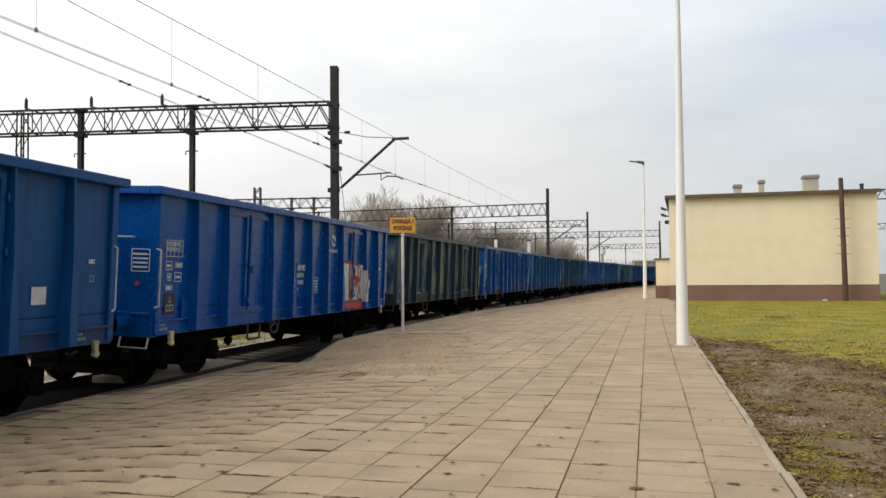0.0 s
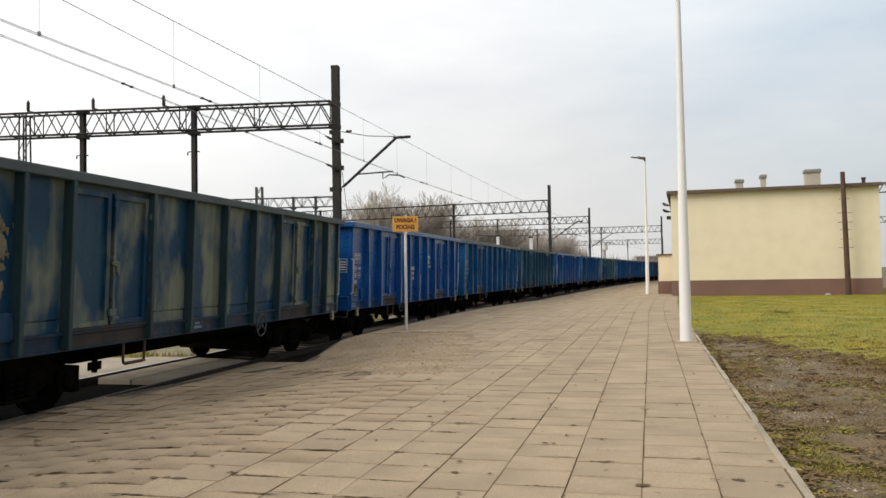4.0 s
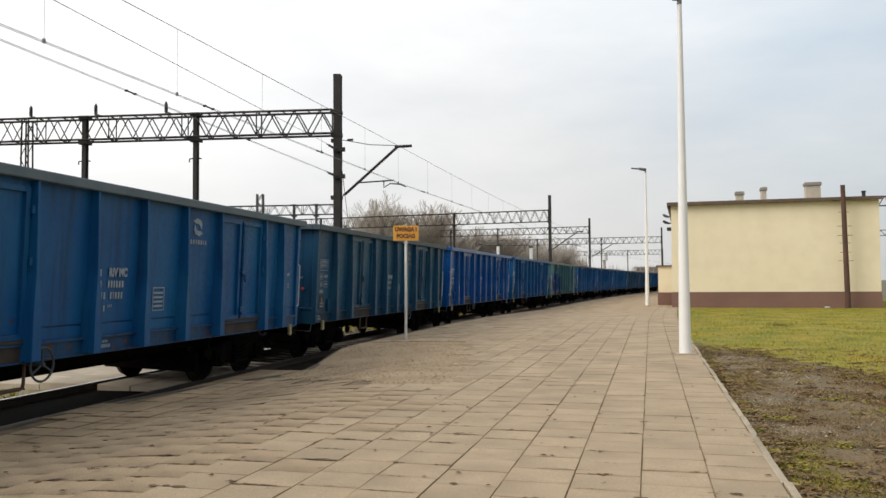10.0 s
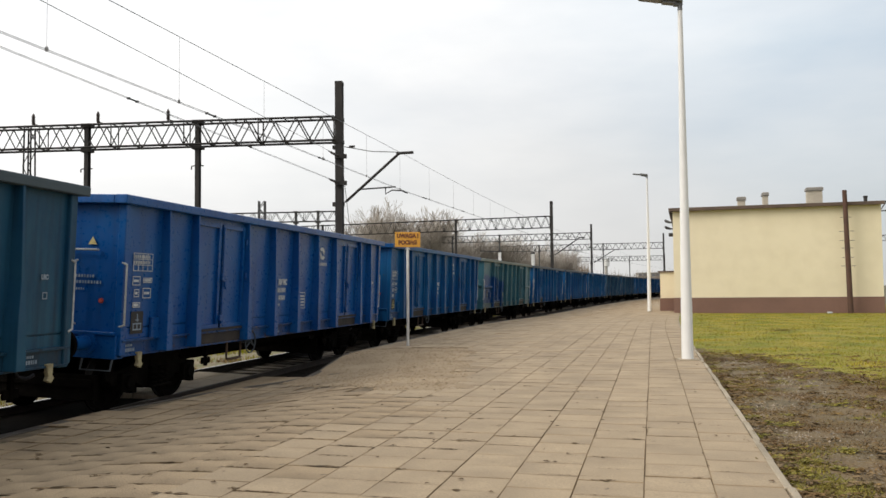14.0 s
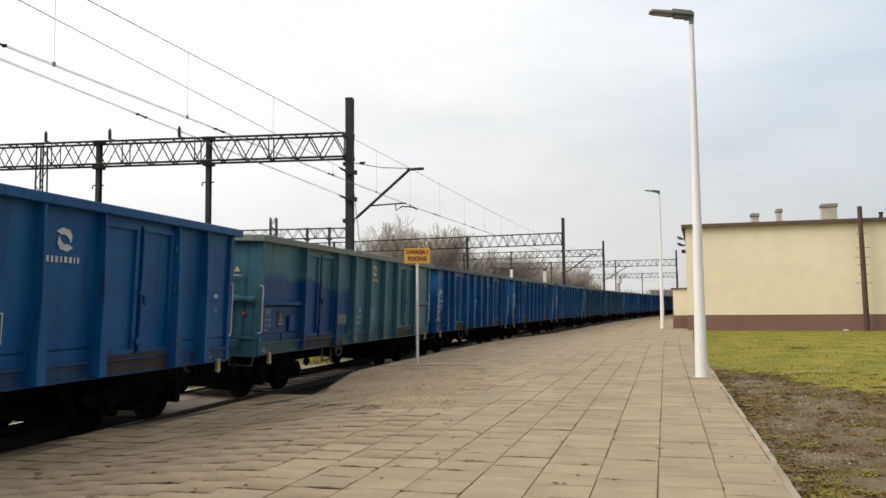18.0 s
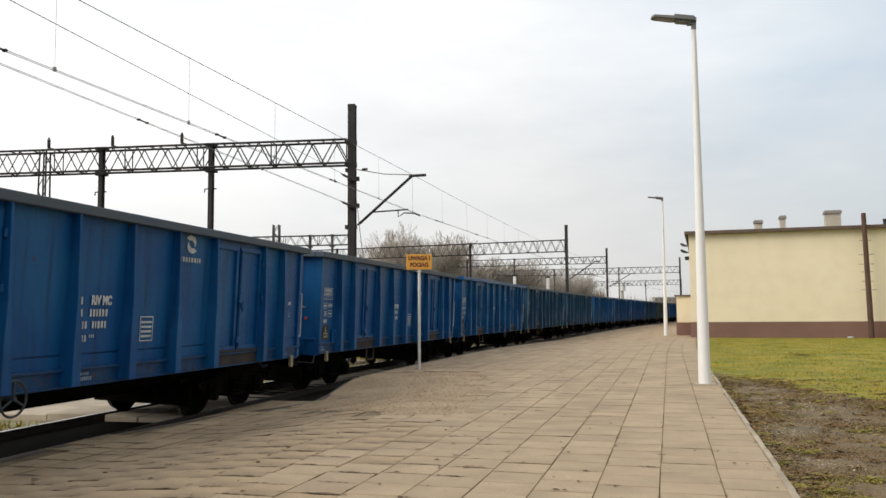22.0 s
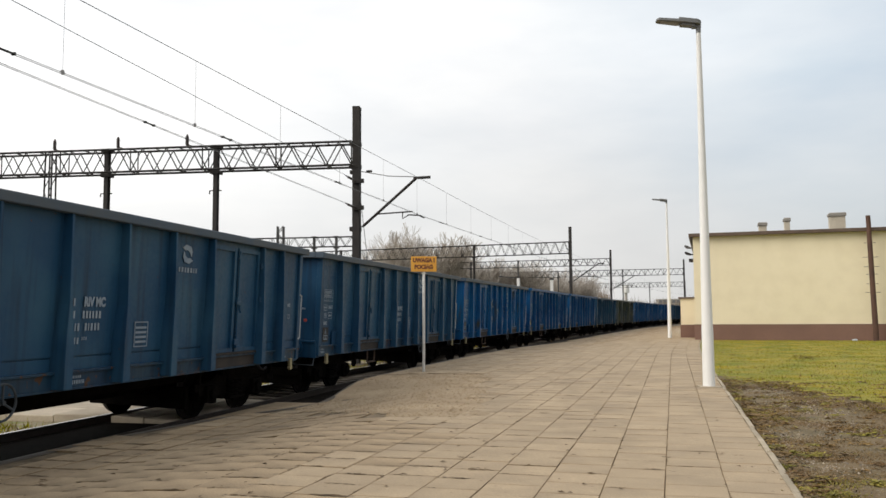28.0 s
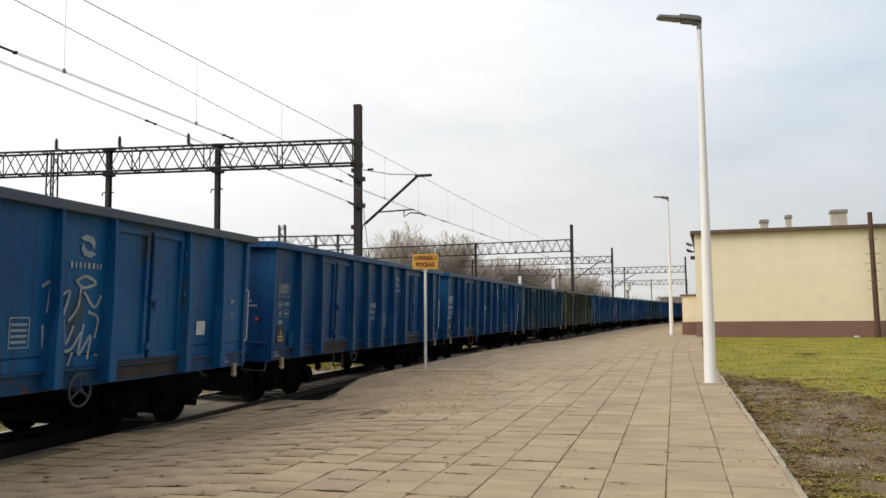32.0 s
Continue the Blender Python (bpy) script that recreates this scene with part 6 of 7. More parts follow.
catenary([(-15.86, -26.0, 6.42, 5.33), (-1.50, 30.70, 6.57, 5.18), (14.1, 84.2), (23.4, 111.5), (36.2, 145.0), (52.0, 183.0)], 6.62, 5.14, "messenger and contact wires hung over the train's track", sag=0.36)
catenary([(-16.5, -45.0, 6.18, 4.76), (-4.05, 31.1, 6.63, 5.60)], 6.4, 5.4, "overhead wires anchored to the portal mast", sag=0.05, hang=False)


# anchor insulators at the mast
def strain_insulators():
    a = tagged(new("strain_insulators"), "dark strain insulators tying wires to the mast", "insulators")
    d = Vector((-4.05 + 16.5, 31.1 + 45.0, 0)).normalized()
    for z in (6.60, 5.57):
        s = Shape()
        for i in range(6):
            p = Vector((-4.05, 31.1, z)) - d * (0.45 + i * 0.075)
            s.tube(p, p - d * 0.07, 0.046 if i in (0, 1, 4, 5) else 0.022, n=10)
        s.tube(Vector((-4.05, 31.1, z)), Vector((-4.05, 31.1, z)) - d * 1.2, 0.02, n=6)
        part("insulator", s, M["insulator"], a)
        part("anchor_bracket", Shape().box(-4.17, -3.72, 31.08, 31.2, z - 0.08, z + 0.08), M["mast"], a)


strain_insulators()


# ---- trackside signals and posts behind the train ----
def white_signal(x, y, top, w, label, arm=0.0):
    s = new("signal_post")
    s.matrix_basis = pose(x, y, -0.6, 0, 0, -15)
    part("cabinet", Shape().box(-w, w, -w * 0.7, w * 0.7, top - 1.3, top + 0.45), M["lamp_pole"], s, bevel=0.02)
    part("cap", Shape().cut_box(-w - 0.06, w + 0.06, -w, w, top + 0.452, top + 0.62, 0.05), M["mast"], s)
    part("post", Shape().tube((0, 0, 0), (0, 0, top - 1.3), 0.08, n=8), M["mast_grey"], s)
    if arm:
        part("arm", Shape().tube((0, 0, top + 0.5), (-arm, 0, top + 0.6), 0.05, n=6).box(-arm - 0.4, -arm, -0.12, 0.12, top + 0.55, top + 0.68), M["mast_grey"], s)
    tagged(s, label, "signal")


white_signal(5.6, 83.0, 5.3, 0.14, "white signal cabinet on a post behind the train", 1.6)
white_signal(9.6, 89.0, 5.35, 0.17, "white signal cabinet on a post behind the train")
tw = new("water_tower")
tw.matrix_basis = pose(66.0, 335.0, -0.6)
part("tank", Shape().lathe([(10.6, 0.8), (10.7, 1.4), (13.6, 1.4), (13.8, 0.9)], "z", n=20), M["lamp_pole"], tw, smooth_deg=40)
part("shaft", Shape().lathe([(0, 0.7), (10.6, 0.6)], "z", n=16), M["far_wall"], tw, smooth_deg=40)
tagged(tw, "pale water tower in the distance", "tower")
lm = new("lattice_mast")
lm.matrix_basis = pose(-15.3, 68.5, -0.6)
_s = Shape()
for o in ((-0.3, -0.3), (0.3, -0.3), (0.3, 0.3), (-0.3, 0.3)):
    _s.tube((o[0], o[1], 0), (o[0] * 0.8, o[1] * 0.8, 9.6), 0.06, n=4)
for i in range(16):
    e = 1 if i % 2 else -1
    for y in (-0.27, 0.27):
        _s.tube((-0.28 * e, y, i * 0.6), (0.28 * e, y, i * 0.6 + 0.6), 0.035, n=4)
part("frame", _s, M["mast_grey"], lm)
tagged(lm, "grey lattice mast among the side tracks", "mast")


# ---- bare trees ----
def tree_meshes(seed, height, spread, levels=4):
    rng = random.Random(seed)
    trunk, tv, tf = Shape(), [], []

    def twig(p, q, r0, r1):
        d = (q - p)
        a = d.cross(Vector((0, 0, 1)))
        if a.length < 1e-4:
            a = Vector((1, 0, 0))
        a.normalize()
        b = d.normalized().cross(a)
        n = len(tv)
        for c, r in ((p, r0), (q, r1)):
            for k in range(3):
                tv.append(c + (a * math.cos(k * 2.094) + b * math.sin(k * 2.094)) * r)
        for k in range(3):
            tf.append((n + k, n + (k + 1) % 3, n + 3 + (k + 1) % 3, n + 3 + k))

    def grow(p, d, ln, r, lev):
        segs = 3 if lev < 3 else 2
        for i in range(segs):
            q = p + d * (ln / segs)
            r2 = max(0.021, r * (0.86 if lev < 3 else 0.76))
            if lev < 2:
                trunk.tube(p, q, r, r2, 7, False)
            else:
                twig(p, q, r, r2)
            p, r = q, r2
            d = (d + Vector((rng.uniform(-1, 1), rng.uniform(-1, 1), rng.uniform(-0.5, 0.8))) * 0.17).normalized()
            if lev < levels and (i > 0 or lev > 0):
                for _ in range(rng.choice((2, 2, 3)) if lev < 2 else rng.choice((1, 2, 2)) if lev < 3 else rng.choice((1, 2))):
                    a = rng.uniform(0, math.tau)
                    side = Vector((math.cos(a), math.sin(a), rng.uniform(0.1, 0.8)))
                    nd = (d * (1.0 - spread) + side * spread).normalized()
                    grow(p, nd, ln * rng.uniform(0.55, 0.80), r * 0.62, lev + 1)
        if lev < levels:
            for _ in range(2):
                nd = (d + Vector((rng.uniform(-1, 1), rng.uniform(-1, 1), rng.uniform(0, 0.6))) * 0.5).normalized()
                grow(p, nd, ln * rng.uniform(0.6, 0.8), r * 0.7, lev + 1)

    grow(Vector((0, 0, -0.5)), Vector((0, 0, 1)), height * 0.36, height * 0.021, 0)
    return trunk.mesh("trunk", M["bark"], 50), raw("crown", tv, tf, M["twig"])


def scaled_tree(seed, height, spread):
    a, b = tree_meshes(seed, 10.0, spread)
    k = height / max(v.co.z for v in b.vertices)
    for me in (a, b):
        me.transform(Matrix.Scale(k, 4))
    return a, b


TREES = [scaled_tree(s, h, sp) for s, h, sp in ((1, 13.6, 0.50), (4, 13.4, 0.46), (7, 13.6, 0.52))]


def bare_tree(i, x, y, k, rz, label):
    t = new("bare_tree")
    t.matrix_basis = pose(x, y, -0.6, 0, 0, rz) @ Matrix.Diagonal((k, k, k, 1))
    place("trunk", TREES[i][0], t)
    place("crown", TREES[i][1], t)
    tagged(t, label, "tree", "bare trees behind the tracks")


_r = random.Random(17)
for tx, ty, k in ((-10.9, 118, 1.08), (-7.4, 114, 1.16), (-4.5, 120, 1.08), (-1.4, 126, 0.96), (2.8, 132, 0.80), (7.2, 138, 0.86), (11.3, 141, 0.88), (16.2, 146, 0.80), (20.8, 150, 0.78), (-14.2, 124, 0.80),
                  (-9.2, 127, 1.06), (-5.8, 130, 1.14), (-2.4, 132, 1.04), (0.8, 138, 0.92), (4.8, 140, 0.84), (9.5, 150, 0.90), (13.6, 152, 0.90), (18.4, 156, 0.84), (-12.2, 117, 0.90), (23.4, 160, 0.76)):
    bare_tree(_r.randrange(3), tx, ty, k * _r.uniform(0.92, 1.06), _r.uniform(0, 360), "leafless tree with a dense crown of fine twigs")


# ---- far scrub, houses ----
def scrub():
    rng = np.random.default_rng(8)
    vs, fs = [], []
    for i in range(40000):
        dep = rng.uniform(150, 300)
        fan = rng.uniform(-0.168, 0.314)                     # the belt widens as it runs away beside the line
        x = fan * dep
        top = rng.uniform(1.0, 4.8 + 2.6 * (-0.02 < fan < 0.12) + 3.4 * (0.12 <= fan < 0.175) - 0.4 * (fan >= 0.175)) * (0.7 + 0.5 * math.sin(x * 0.35) ** 2)
        x += rng.normal(0, 0.3)
        lean = rng.normal(0, 0.5, 2)
        w = rng.uniform(0.04, 0.12)
        n = len(vs)
        vs += [(x - w, dep, -0.6), (x + w, dep, -0.6), (x + lean[0], dep + lean[1], top)]
        fs.append((n, n + 1, n + 2))
    tagged(place("scrub", raw("scrub", vs, fs, M["bush"])), "rusty brown leafless scrub along the far side of the line", "scrub", kind="stuff")


scrub()


def far_block(x, y, w, h, rows, cols, label):
    b = new("apartment_building")
    b.matrix_basis = pose(x, y, -0.6, 0, 0, -8)
    part("wall", Shape().box(0, w, 0, 12, 0, h), M["far_wall"], b)
    part("roof", Shape().box(-0.3, w + 0.3, -0.3, 12.3, h + 0.002, h + 0.35), M["far_wall"], b)
    for j in range(rows):
        for i in range(cols):
            cx, cz = (i + 0.5) * w / cols, (j + 0.6) * h / rows
            part("window", Shape().box(cx - 0.7, cx + 0.7, -0.06, 0.1, cz - 0.7, cz + 0.6), M["far_glass"], b)
    tagged(b, label, "building", "far apartment blocks")


far_block(66, 350, 9, 7.0, 3, 5, "pale three-storey block in the distance")
far_block(92, 390, 14, 8.6, 4, 7, "pale four-storey block in the distance")


# ---- platform paving ----
PITCH, EDGE = 0.453, 0.908            # slab pitch; lateral place of the paving's right edge


def paving():
    pv = tagged(new("platform_paving"), "worn concrete slab paving with dark mossy joints", "pavement", kind="structure")
    # bed under the slabs, cut along the track
    al = np.concatenate((np.arange(-14, 40, 0.8), np.arange(40, 190, 2.0)))
    lat_n = 30
    vs, fs = [], []
    for a in al:
        # left end of the paving at this place
        l0 = left_end(a)
        for j in range(lat_n):
            la = l0 + (EDGE - 0.02 + float(bend(a)) - l0) * j / (lat_n - 1)
            x, y = on_plan(la, a)
            vs.append((x, y))
    vs = np.array(vs)
    z = paving_z(vs[:, 0], vs[:, 1]) - 0.018
    for i in range(len(al) - 1):
        for j in range(lat_n - 1):
            q = i * lat_n + j
            fs.append((q, q + 1, q + lat_n + 1, q + lat_n))
    place("bed", raw("bed", np.column_stack((vs, z)), fs, M["joint"]), pv)
    # edge wall towards the track
    ws, wf = [], []
    for i, a in enumerate(al):
        x, y = on_plan(left_end(a), a)
        zz = paving_z([x], [y])[0] - 0.004
        for o, h in ((0.0, zz), (0.0, -0.9), (0.12, -0.9), (0.12, zz)):
            ws.append((x + LT[0] * o, y + LT[1] * o, h))
    for i in range(len(al) - 1):
        for j in range(4):
            wf.append((i * 4 + j, i * 4 + (j + 1) % 4, i * 4 + 4 + (j + 1) % 4, i * 4 + 4 + j))
    place("edge_wall", raw("edge_wall", ws, wf, M["platform_face"]), pv)
    rng = np.random.default_rng(2)
    g = 0.0020
    hl = PITCH / 2 - 0.0028
    metre = [Shape().cut_box(-w_ / 2 + g, w_ / 2 - g, -hl, hl, -0.06, 0.0, 0.0045).mesh("slab", M["slab"]) for w_ in (0.5035, 0.490)]
    for me, w_ in zip(metre, (0.5035, 0.490)):
        uvs = me.uv_layers.new(name="slab")
        for lp in me.loops:
            c = me.vertices[lp.vertex_index].co
            uvs.data[lp.index].uv = (c.x / w_ + 0.5, c.y / PITCH + 0.5)
        me.materials.append(M["slab_edge"])
        for p in me.polygons:
            if p.normal.z < 0.9:
                p.material_index = 1
    rest_v, rest_f, rest_m = [], [], []
    dirt_v, dirt_f = [], []
    jobs = []
    for c in range(0, 43):
        la = EDGE - (0.5035 * (c + 0.5) if c < 4 else 2.014 + 0.490 * (c - 3.5))
        first = (8.335, 7.150, 8.722, 8.839, 8.197)                  # a cross joint of each near column
        off = (first[c] / PITCH + 0.5) % 1 if c < 5 else rng.uniform()
        for r in range(-16, 330):
            a = (r + off) * PITCH + rng.normal(0, 0.003)
            if la + float(bend(a)) - PITCH / 2 < left_end(a) - 0.02:
                continue
            if a > 110 or in_patch(la, a):
                continue
            jobs.append((la + rng.normal(0, 0.0014), a, c))
    J = np.array([(j[0], j[1]) for j in jobs])
    swing = J[:, 0] + bend(J[:, 1])
    X, Y = swing * LT[0] + J[:, 1] * AL[0], swing * LT[1] + J[:, 1] * AL[1]
    e = 0.2
    Z = paving_z(X, Y)
    Za = paving_z(X + AL[0] * e, Y + AL[1] * e)
    Zl = paving_z(X + LT[0] * e, Y + LT[1] * e)
    order = np.argsort(np.hypot(X - 0.9, Y - 7.0))
    near = set(order[:300].tolist())
    for i in range(len(J)):
        up = Vector((-(Zl[i] - Z[i]) / e, -(Za[i] - Z[i]) / e, 1.0))
        ju = 0.0030 + 0.0025 * (J[i, 0] < -4)
        q = Matrix.Translation((X[i], Y[i], Z[i] + rng.normal(0, ju * 0.5))) @ Matrix.Rotation(-HEAD - 0.0026 * max(0.0, J[i, 1] - 27.5), 4, "Z") @ Matrix(
            ((1, 0, 0, 0), (0, 1, 0, 0), (-up.x + rng.normal(0, ju), -up.y + rng.normal(0, ju), 1, 0), (0, 0, 0, 1)))
        # odds rise towards the track, for dirt and for the train's shade there
        dirty_shaded = rng.uniform() < min(1.0, max(0.0, (-2.5 - J[i, 0]) / 1.6)) * min(1.0, max(0.0, (16.5 - J[i, 1]) / 5))
        if i in near:
            ob = place("slab", metre[0 if jobs[i][2] < 4 else 1], pv, None, M["slab_dirty_shaded"] if dirty_shaded else None)
            ob.matrix_basis = Matrix.Translation(q.translation) @ q.to_3x3().to_quaternion().to_matrix().to_4x4()
        else:
            n = len(rest_v)
            c_, hw = 0.0045, (0.5035 if jobs[i][2] < 4 else 0.490) / 2 - g
            for px, py, pz in ((-hw, -hl, -c_), (hw, -hl, -c_), (hw, hl, -c_), (-hw, hl, -c_), (-hw + c_, -hl + c_, 0), (hw - c_, -hl + c_, 0), (hw - c_, hl - c_, 0), (-hw + c_, hl - c_, 0),
                               (-hw, -hl, -0.03), (hw, -hl, -0.03), (hw, hl, -0.03), (-hw, hl, -0.03)):
                rest_v.append(tuple(q @ Vector((px, py, pz))))
            rest_f.append((n + 4, n + 5, n + 6, n + 7))
            rest_m += [2 if dirty_shaded else 0] + [1] * 8
            for k in range(4):
                l = (k + 1) % 4
                rest_f += [(n + k, n + l, n + 4 + l, n + 4 + k), (n + 8 + k, n + 8 + l, n + l, n + k)]
        # dirt and moss in some of the joints
        if J[i, 1] < 34:
            worn = 0.95 if J[i, 0] < -3.4 else 0.5 if J[i, 0] < -1.6 else 0.3
            for across in (True, False):
                if rng.uniform() > (worn if across else worn * 0.55):
                    continue
                ln, wd = rng.uniform(0.06, 0.46), 0.007 if J[i, 0] > -1.6 else 0.010 if J[i, 0] > -3.4 else 0.015
                c0 = rng.uniform(-0.25 + ln / 2, 0.25 - ln / 2)
                for _ in range(3 + int(ln * 26)):                    # crumbs of soil and moss strung along the joint
                    u, o, r_ = c0 + ln * rng.uniform(-0.5, 0.5), rng.normal(0, wd * 0.7), rng.uniform(0.4, 1.3) * wd
                    n = len(dirt_v)
                    for m_ in range(6):
                        ca, sa = r_ * rng.uniform(1.0, 2.6) * math.cos(m_ * 1.047), r_ * rng.uniform(0.6, 1.1) * math.sin(m_ * 1.047)
                        p_ = Vector((u + ca, -PITCH / 2 + o + sa, 0.004)) if across else Vector((-0.247 + o + sa, u + ca, 0.004))
                        dirt_v.append(tuple(q @ p_))
                    dirt_f.append(tuple(range(n, n + 6)))
    # flat smears of brown soil lying along the cross joints towards the track
    soil_v, soil_f = [], []
    for i in range(len(J)):
        if not 4.5 < J[i, 1] < 26 or rng.uniform() > min(0.72, max(0.06, (0.2 - J[i, 0]) * 0.17)):
            continue
        cu, half = rng.uniform(-0.2, 0.2), rng.uniform(0.06, 0.26)
        thick = rng.uniform(0.005, 0.020) * (1.5 if J[i, 0] < -2.5 else 0.8)
        m_ = int(6 + half * 40)
        up_, lo_ = [], []
        for k in range(m_ + 1):
            u = cu + half * (2 * k / m_ - 1)
            env = thick * (1 - (2 * k / m_ - 1) ** 2) ** 0.5
            up_.append((u, -PITCH / 2 + env * rng.uniform(0.1, 1.5)))
            lo_.append((u, -PITCH / 2 - env * rng.uniform(0.1, 1.3)))
        for k in range(m_):
            if rng.uniform() < 0.12:
                continue
            n = len(soil_v)
            for (u, v) in (lo_[k], lo_[k + 1], up_[k + 1], up_[k]):
                x_, y_ = X[i] + LT[0] * u + AL[0] * v, Y[i] + LT[1] * u + AL[1] * v
                soil_v.append((x_, y_, 0.0))
            soil_f.append((n, n + 1, n + 2, n + 3))
    soil_v = np.array(soil_v)
    soil_v[:, 2] = paving_z(soil_v[:, 0], soil_v[:, 1]) + 0.007
    place("soil_smears", raw("soil_smears", soil_v, soil_f, M["soil"]), pv)["kind"] = "stuff"
    # small heaps of soil along some joints
    for _ in range(800):
        i = int(rng.integers(len(J)))
        if not 5.0 < J[i, 1] < 24 or J[i, 0] < -6.5:
            continue
        c0, c1 = (rng.uniform(-0.25, 0.25), -PITCH / 2) if rng.uniform() < 0.6 else (-0.247, rng.uniform(-0.25, 0.25))
        spread = rng.uniform(0.012, 0.05)
        for _ in range(int(rng.integers(3, 15))):
            u, o, r_ = rng.normal(c0, spread), rng.normal(c1, spread * 0.7), rng.uniform(0.005, 0.015)
            n = len(dirt_v)
            for m_ in range(6):
                dirt_v.append((X[i] + LT[0] * (u + r_ * 1.5 * math.cos(m_ * 1.047)) + AL[0] * (o + r_ * math.sin(m_ * 1.047)),
                               Y[i] + LT[1] * (u + r_ * 1.5 * math.cos(m_ * 1.047)) + AL[1] * (o + r_ * math.sin(m_ * 1.047)), Z[i] + 0.005 + 0.004 * (m_ % 2)))
            dirt_f.append(tuple(range(n, n + 6)))
    place("joint_dirt", raw("joint_dirt", dirt_v, dirt_f, M["moss"]), pv)["kind"] = "stuff"
    me = raw("slabs", rest_v, rest_f, M["slab_far"])
    me.materials.append(M["slab_edge"])
    me.materials.append(M["slab_dirty_shaded"])
    me.polygons.foreach_set("material_index", rest_m)
    one = np.concatenate((np.array([(0, 0), (1, 0), (1, 1), (0, 1)], float), np.full((32, 2), 0.5)))
    me.uv_layers.new(name="slab").data.foreach_set("uv", np.tile(one, (len(rest_f) // 9, 1)).ravel())
    place("slabs", me, pv)["kind"] = "stuff"
    # edging stones along the right side
    kb = tagged(new("kerb"), "narrow concrete edging along the paving", "kerb", kind="structure")
    ks = Shape().cut_box(-0.03, 0.03, -0.495, 0.495, -0.25, 0.0, 0.008).mesh("kerb_stone", M["kerb"])
    for a in np.arange(-6, 46, 1.0):
        x, y = on_plan(EDGE + 0.034 + float(bend(a)) + rng.normal(0, 0.004), a)
        place("kerb_stone", ks, kb, pose(x, y, 0.006 + rng.normal(0, 0.004), rng.normal(0, 0.3), rng.normal(0, 0.8), -math.degrees(HEAD + 0.0026 * max(0.0, a - 27.5)) + rng.normal(0, 0.25)))


def in_patch(la, a):
    """The worn gravelly area by the ramp, where no slabs are left."""
    edge = -2.75 - (a - 11.6) * 0.20 + 0.25 * noise.noise(Vector((a * 0.9, 0, 7)))
    foot = 11.7 + max(0.0, -la - 4.2) * 0.95 + 0.3 * noise.noise(Vector((la * 1.1, 3, 7)))
    return la < edge and foot < a < 21.5 + la * 0.25


def gravel_patch():
    rng = np.random.default_rng(31)
    vs, fs, ix = [], [], {}
    las, als = np.arange(-7.4, -2.2, 0.16), np.arange(11.0, 22.0, 0.16)
    for i, la in enumerate(las):
        for j, a in enumerate(als):
            x, y = on_plan(la, a)
            ix[i, j] = len(vs)
            vs.append((x, y))
    V = np.array(vs)
    z = paving_z(V[:, 0], V[:, 1]) - 0.004 + np.array([0.012 * noise.noise(Vector((p[0] * 2.2, p[1] * 2.2, 1))) for p in vs])
    for i in range(len(las) - 1):
        for j in range(len(als) - 1):
            a = als[j] + 0.08
            if las[i] + 0.02 > left_end(a) and in_patch(las[i] - 0.2, a):
                fs.append((ix[i, j], ix[i + 1, j], ix[i + 1, j + 1], ix[i, j + 1]))
    me = raw("gravel_patch", np.column_stack((V, z)), fs, M["patch"])
    me.shade_smooth()
    tagged(place("gravel_patch", me), "worn patch of gravelly concrete on the platform's ramp", "pavement", kind="structure")
    octa = np.array([(1, 0, 0), (0, 1, 0), (-1, 0, 0), (0, -1, 0), (0, 0, 0.6)], float)
    pv, pf = [], []
    for _ in range(5200):
        la, a = rng.uniform(-7.0, -2.4), rng.uniform(11.3, 20.5)
        if not in_patch(la - 0.1, a) or la < left_end(a) + 0.05:
            continue
        x, y = on_plan(la, a)
        r = rng.uniform(0.012, 0.038)
        t = rng.uniform(0, 6.3)
        zz = paving_z([x], [y])[0] - 0.006
        n = len(pv)
        for o in octa * r:
            pv.append((x + o[0] * math.cos(t) - o[1] * math.sin(t) * 0.7, y + o[0] * math.sin(t) + o[1] * math.cos(t) * 0.7, zz + o[2]))
        pf += [(n, n + 1, n + 4), (n + 1, n + 2, n + 4), (n + 2, n + 3, n + 4), (n + 3, n, n + 4)]
    tagged(place("patch_pebbles", raw("patch_pebbles", pv, pf, M["patch"])), "pebbles bedded in the worn platform surface", "gravel", kind="stuff")


def left_end(a):
    """Lateral place of the paving's edge on the track side."""
    g = float(np.interp(a, [9.0, 10.5, 12.8, 15.2, 17.0], [1.04, 1.06, 1.45, 2.30, 2.28]))
    # foot of the track's line seen across from this place
    s = np.interp(a, _AL, TS)
    x, y, _ = track(s, g)
    return float(x * LT[0] + y * LT[1])


_AL = (TX * AL[0] + TY * AL[1])
paving()
gravel_patch()


# ---- verge: gravel strip, grass, weeds ----
def grass_line(lat):
    """Along-place from which the lawn begins."""
    return np.interp(lat, [0.9, 1.0, 2.2, 2.8, 3.5, 6.0, 12.0, 30.0], [20.5, 20.3, 17.6, 15.6, 13.8, 11.5, 9.5, 8.0])


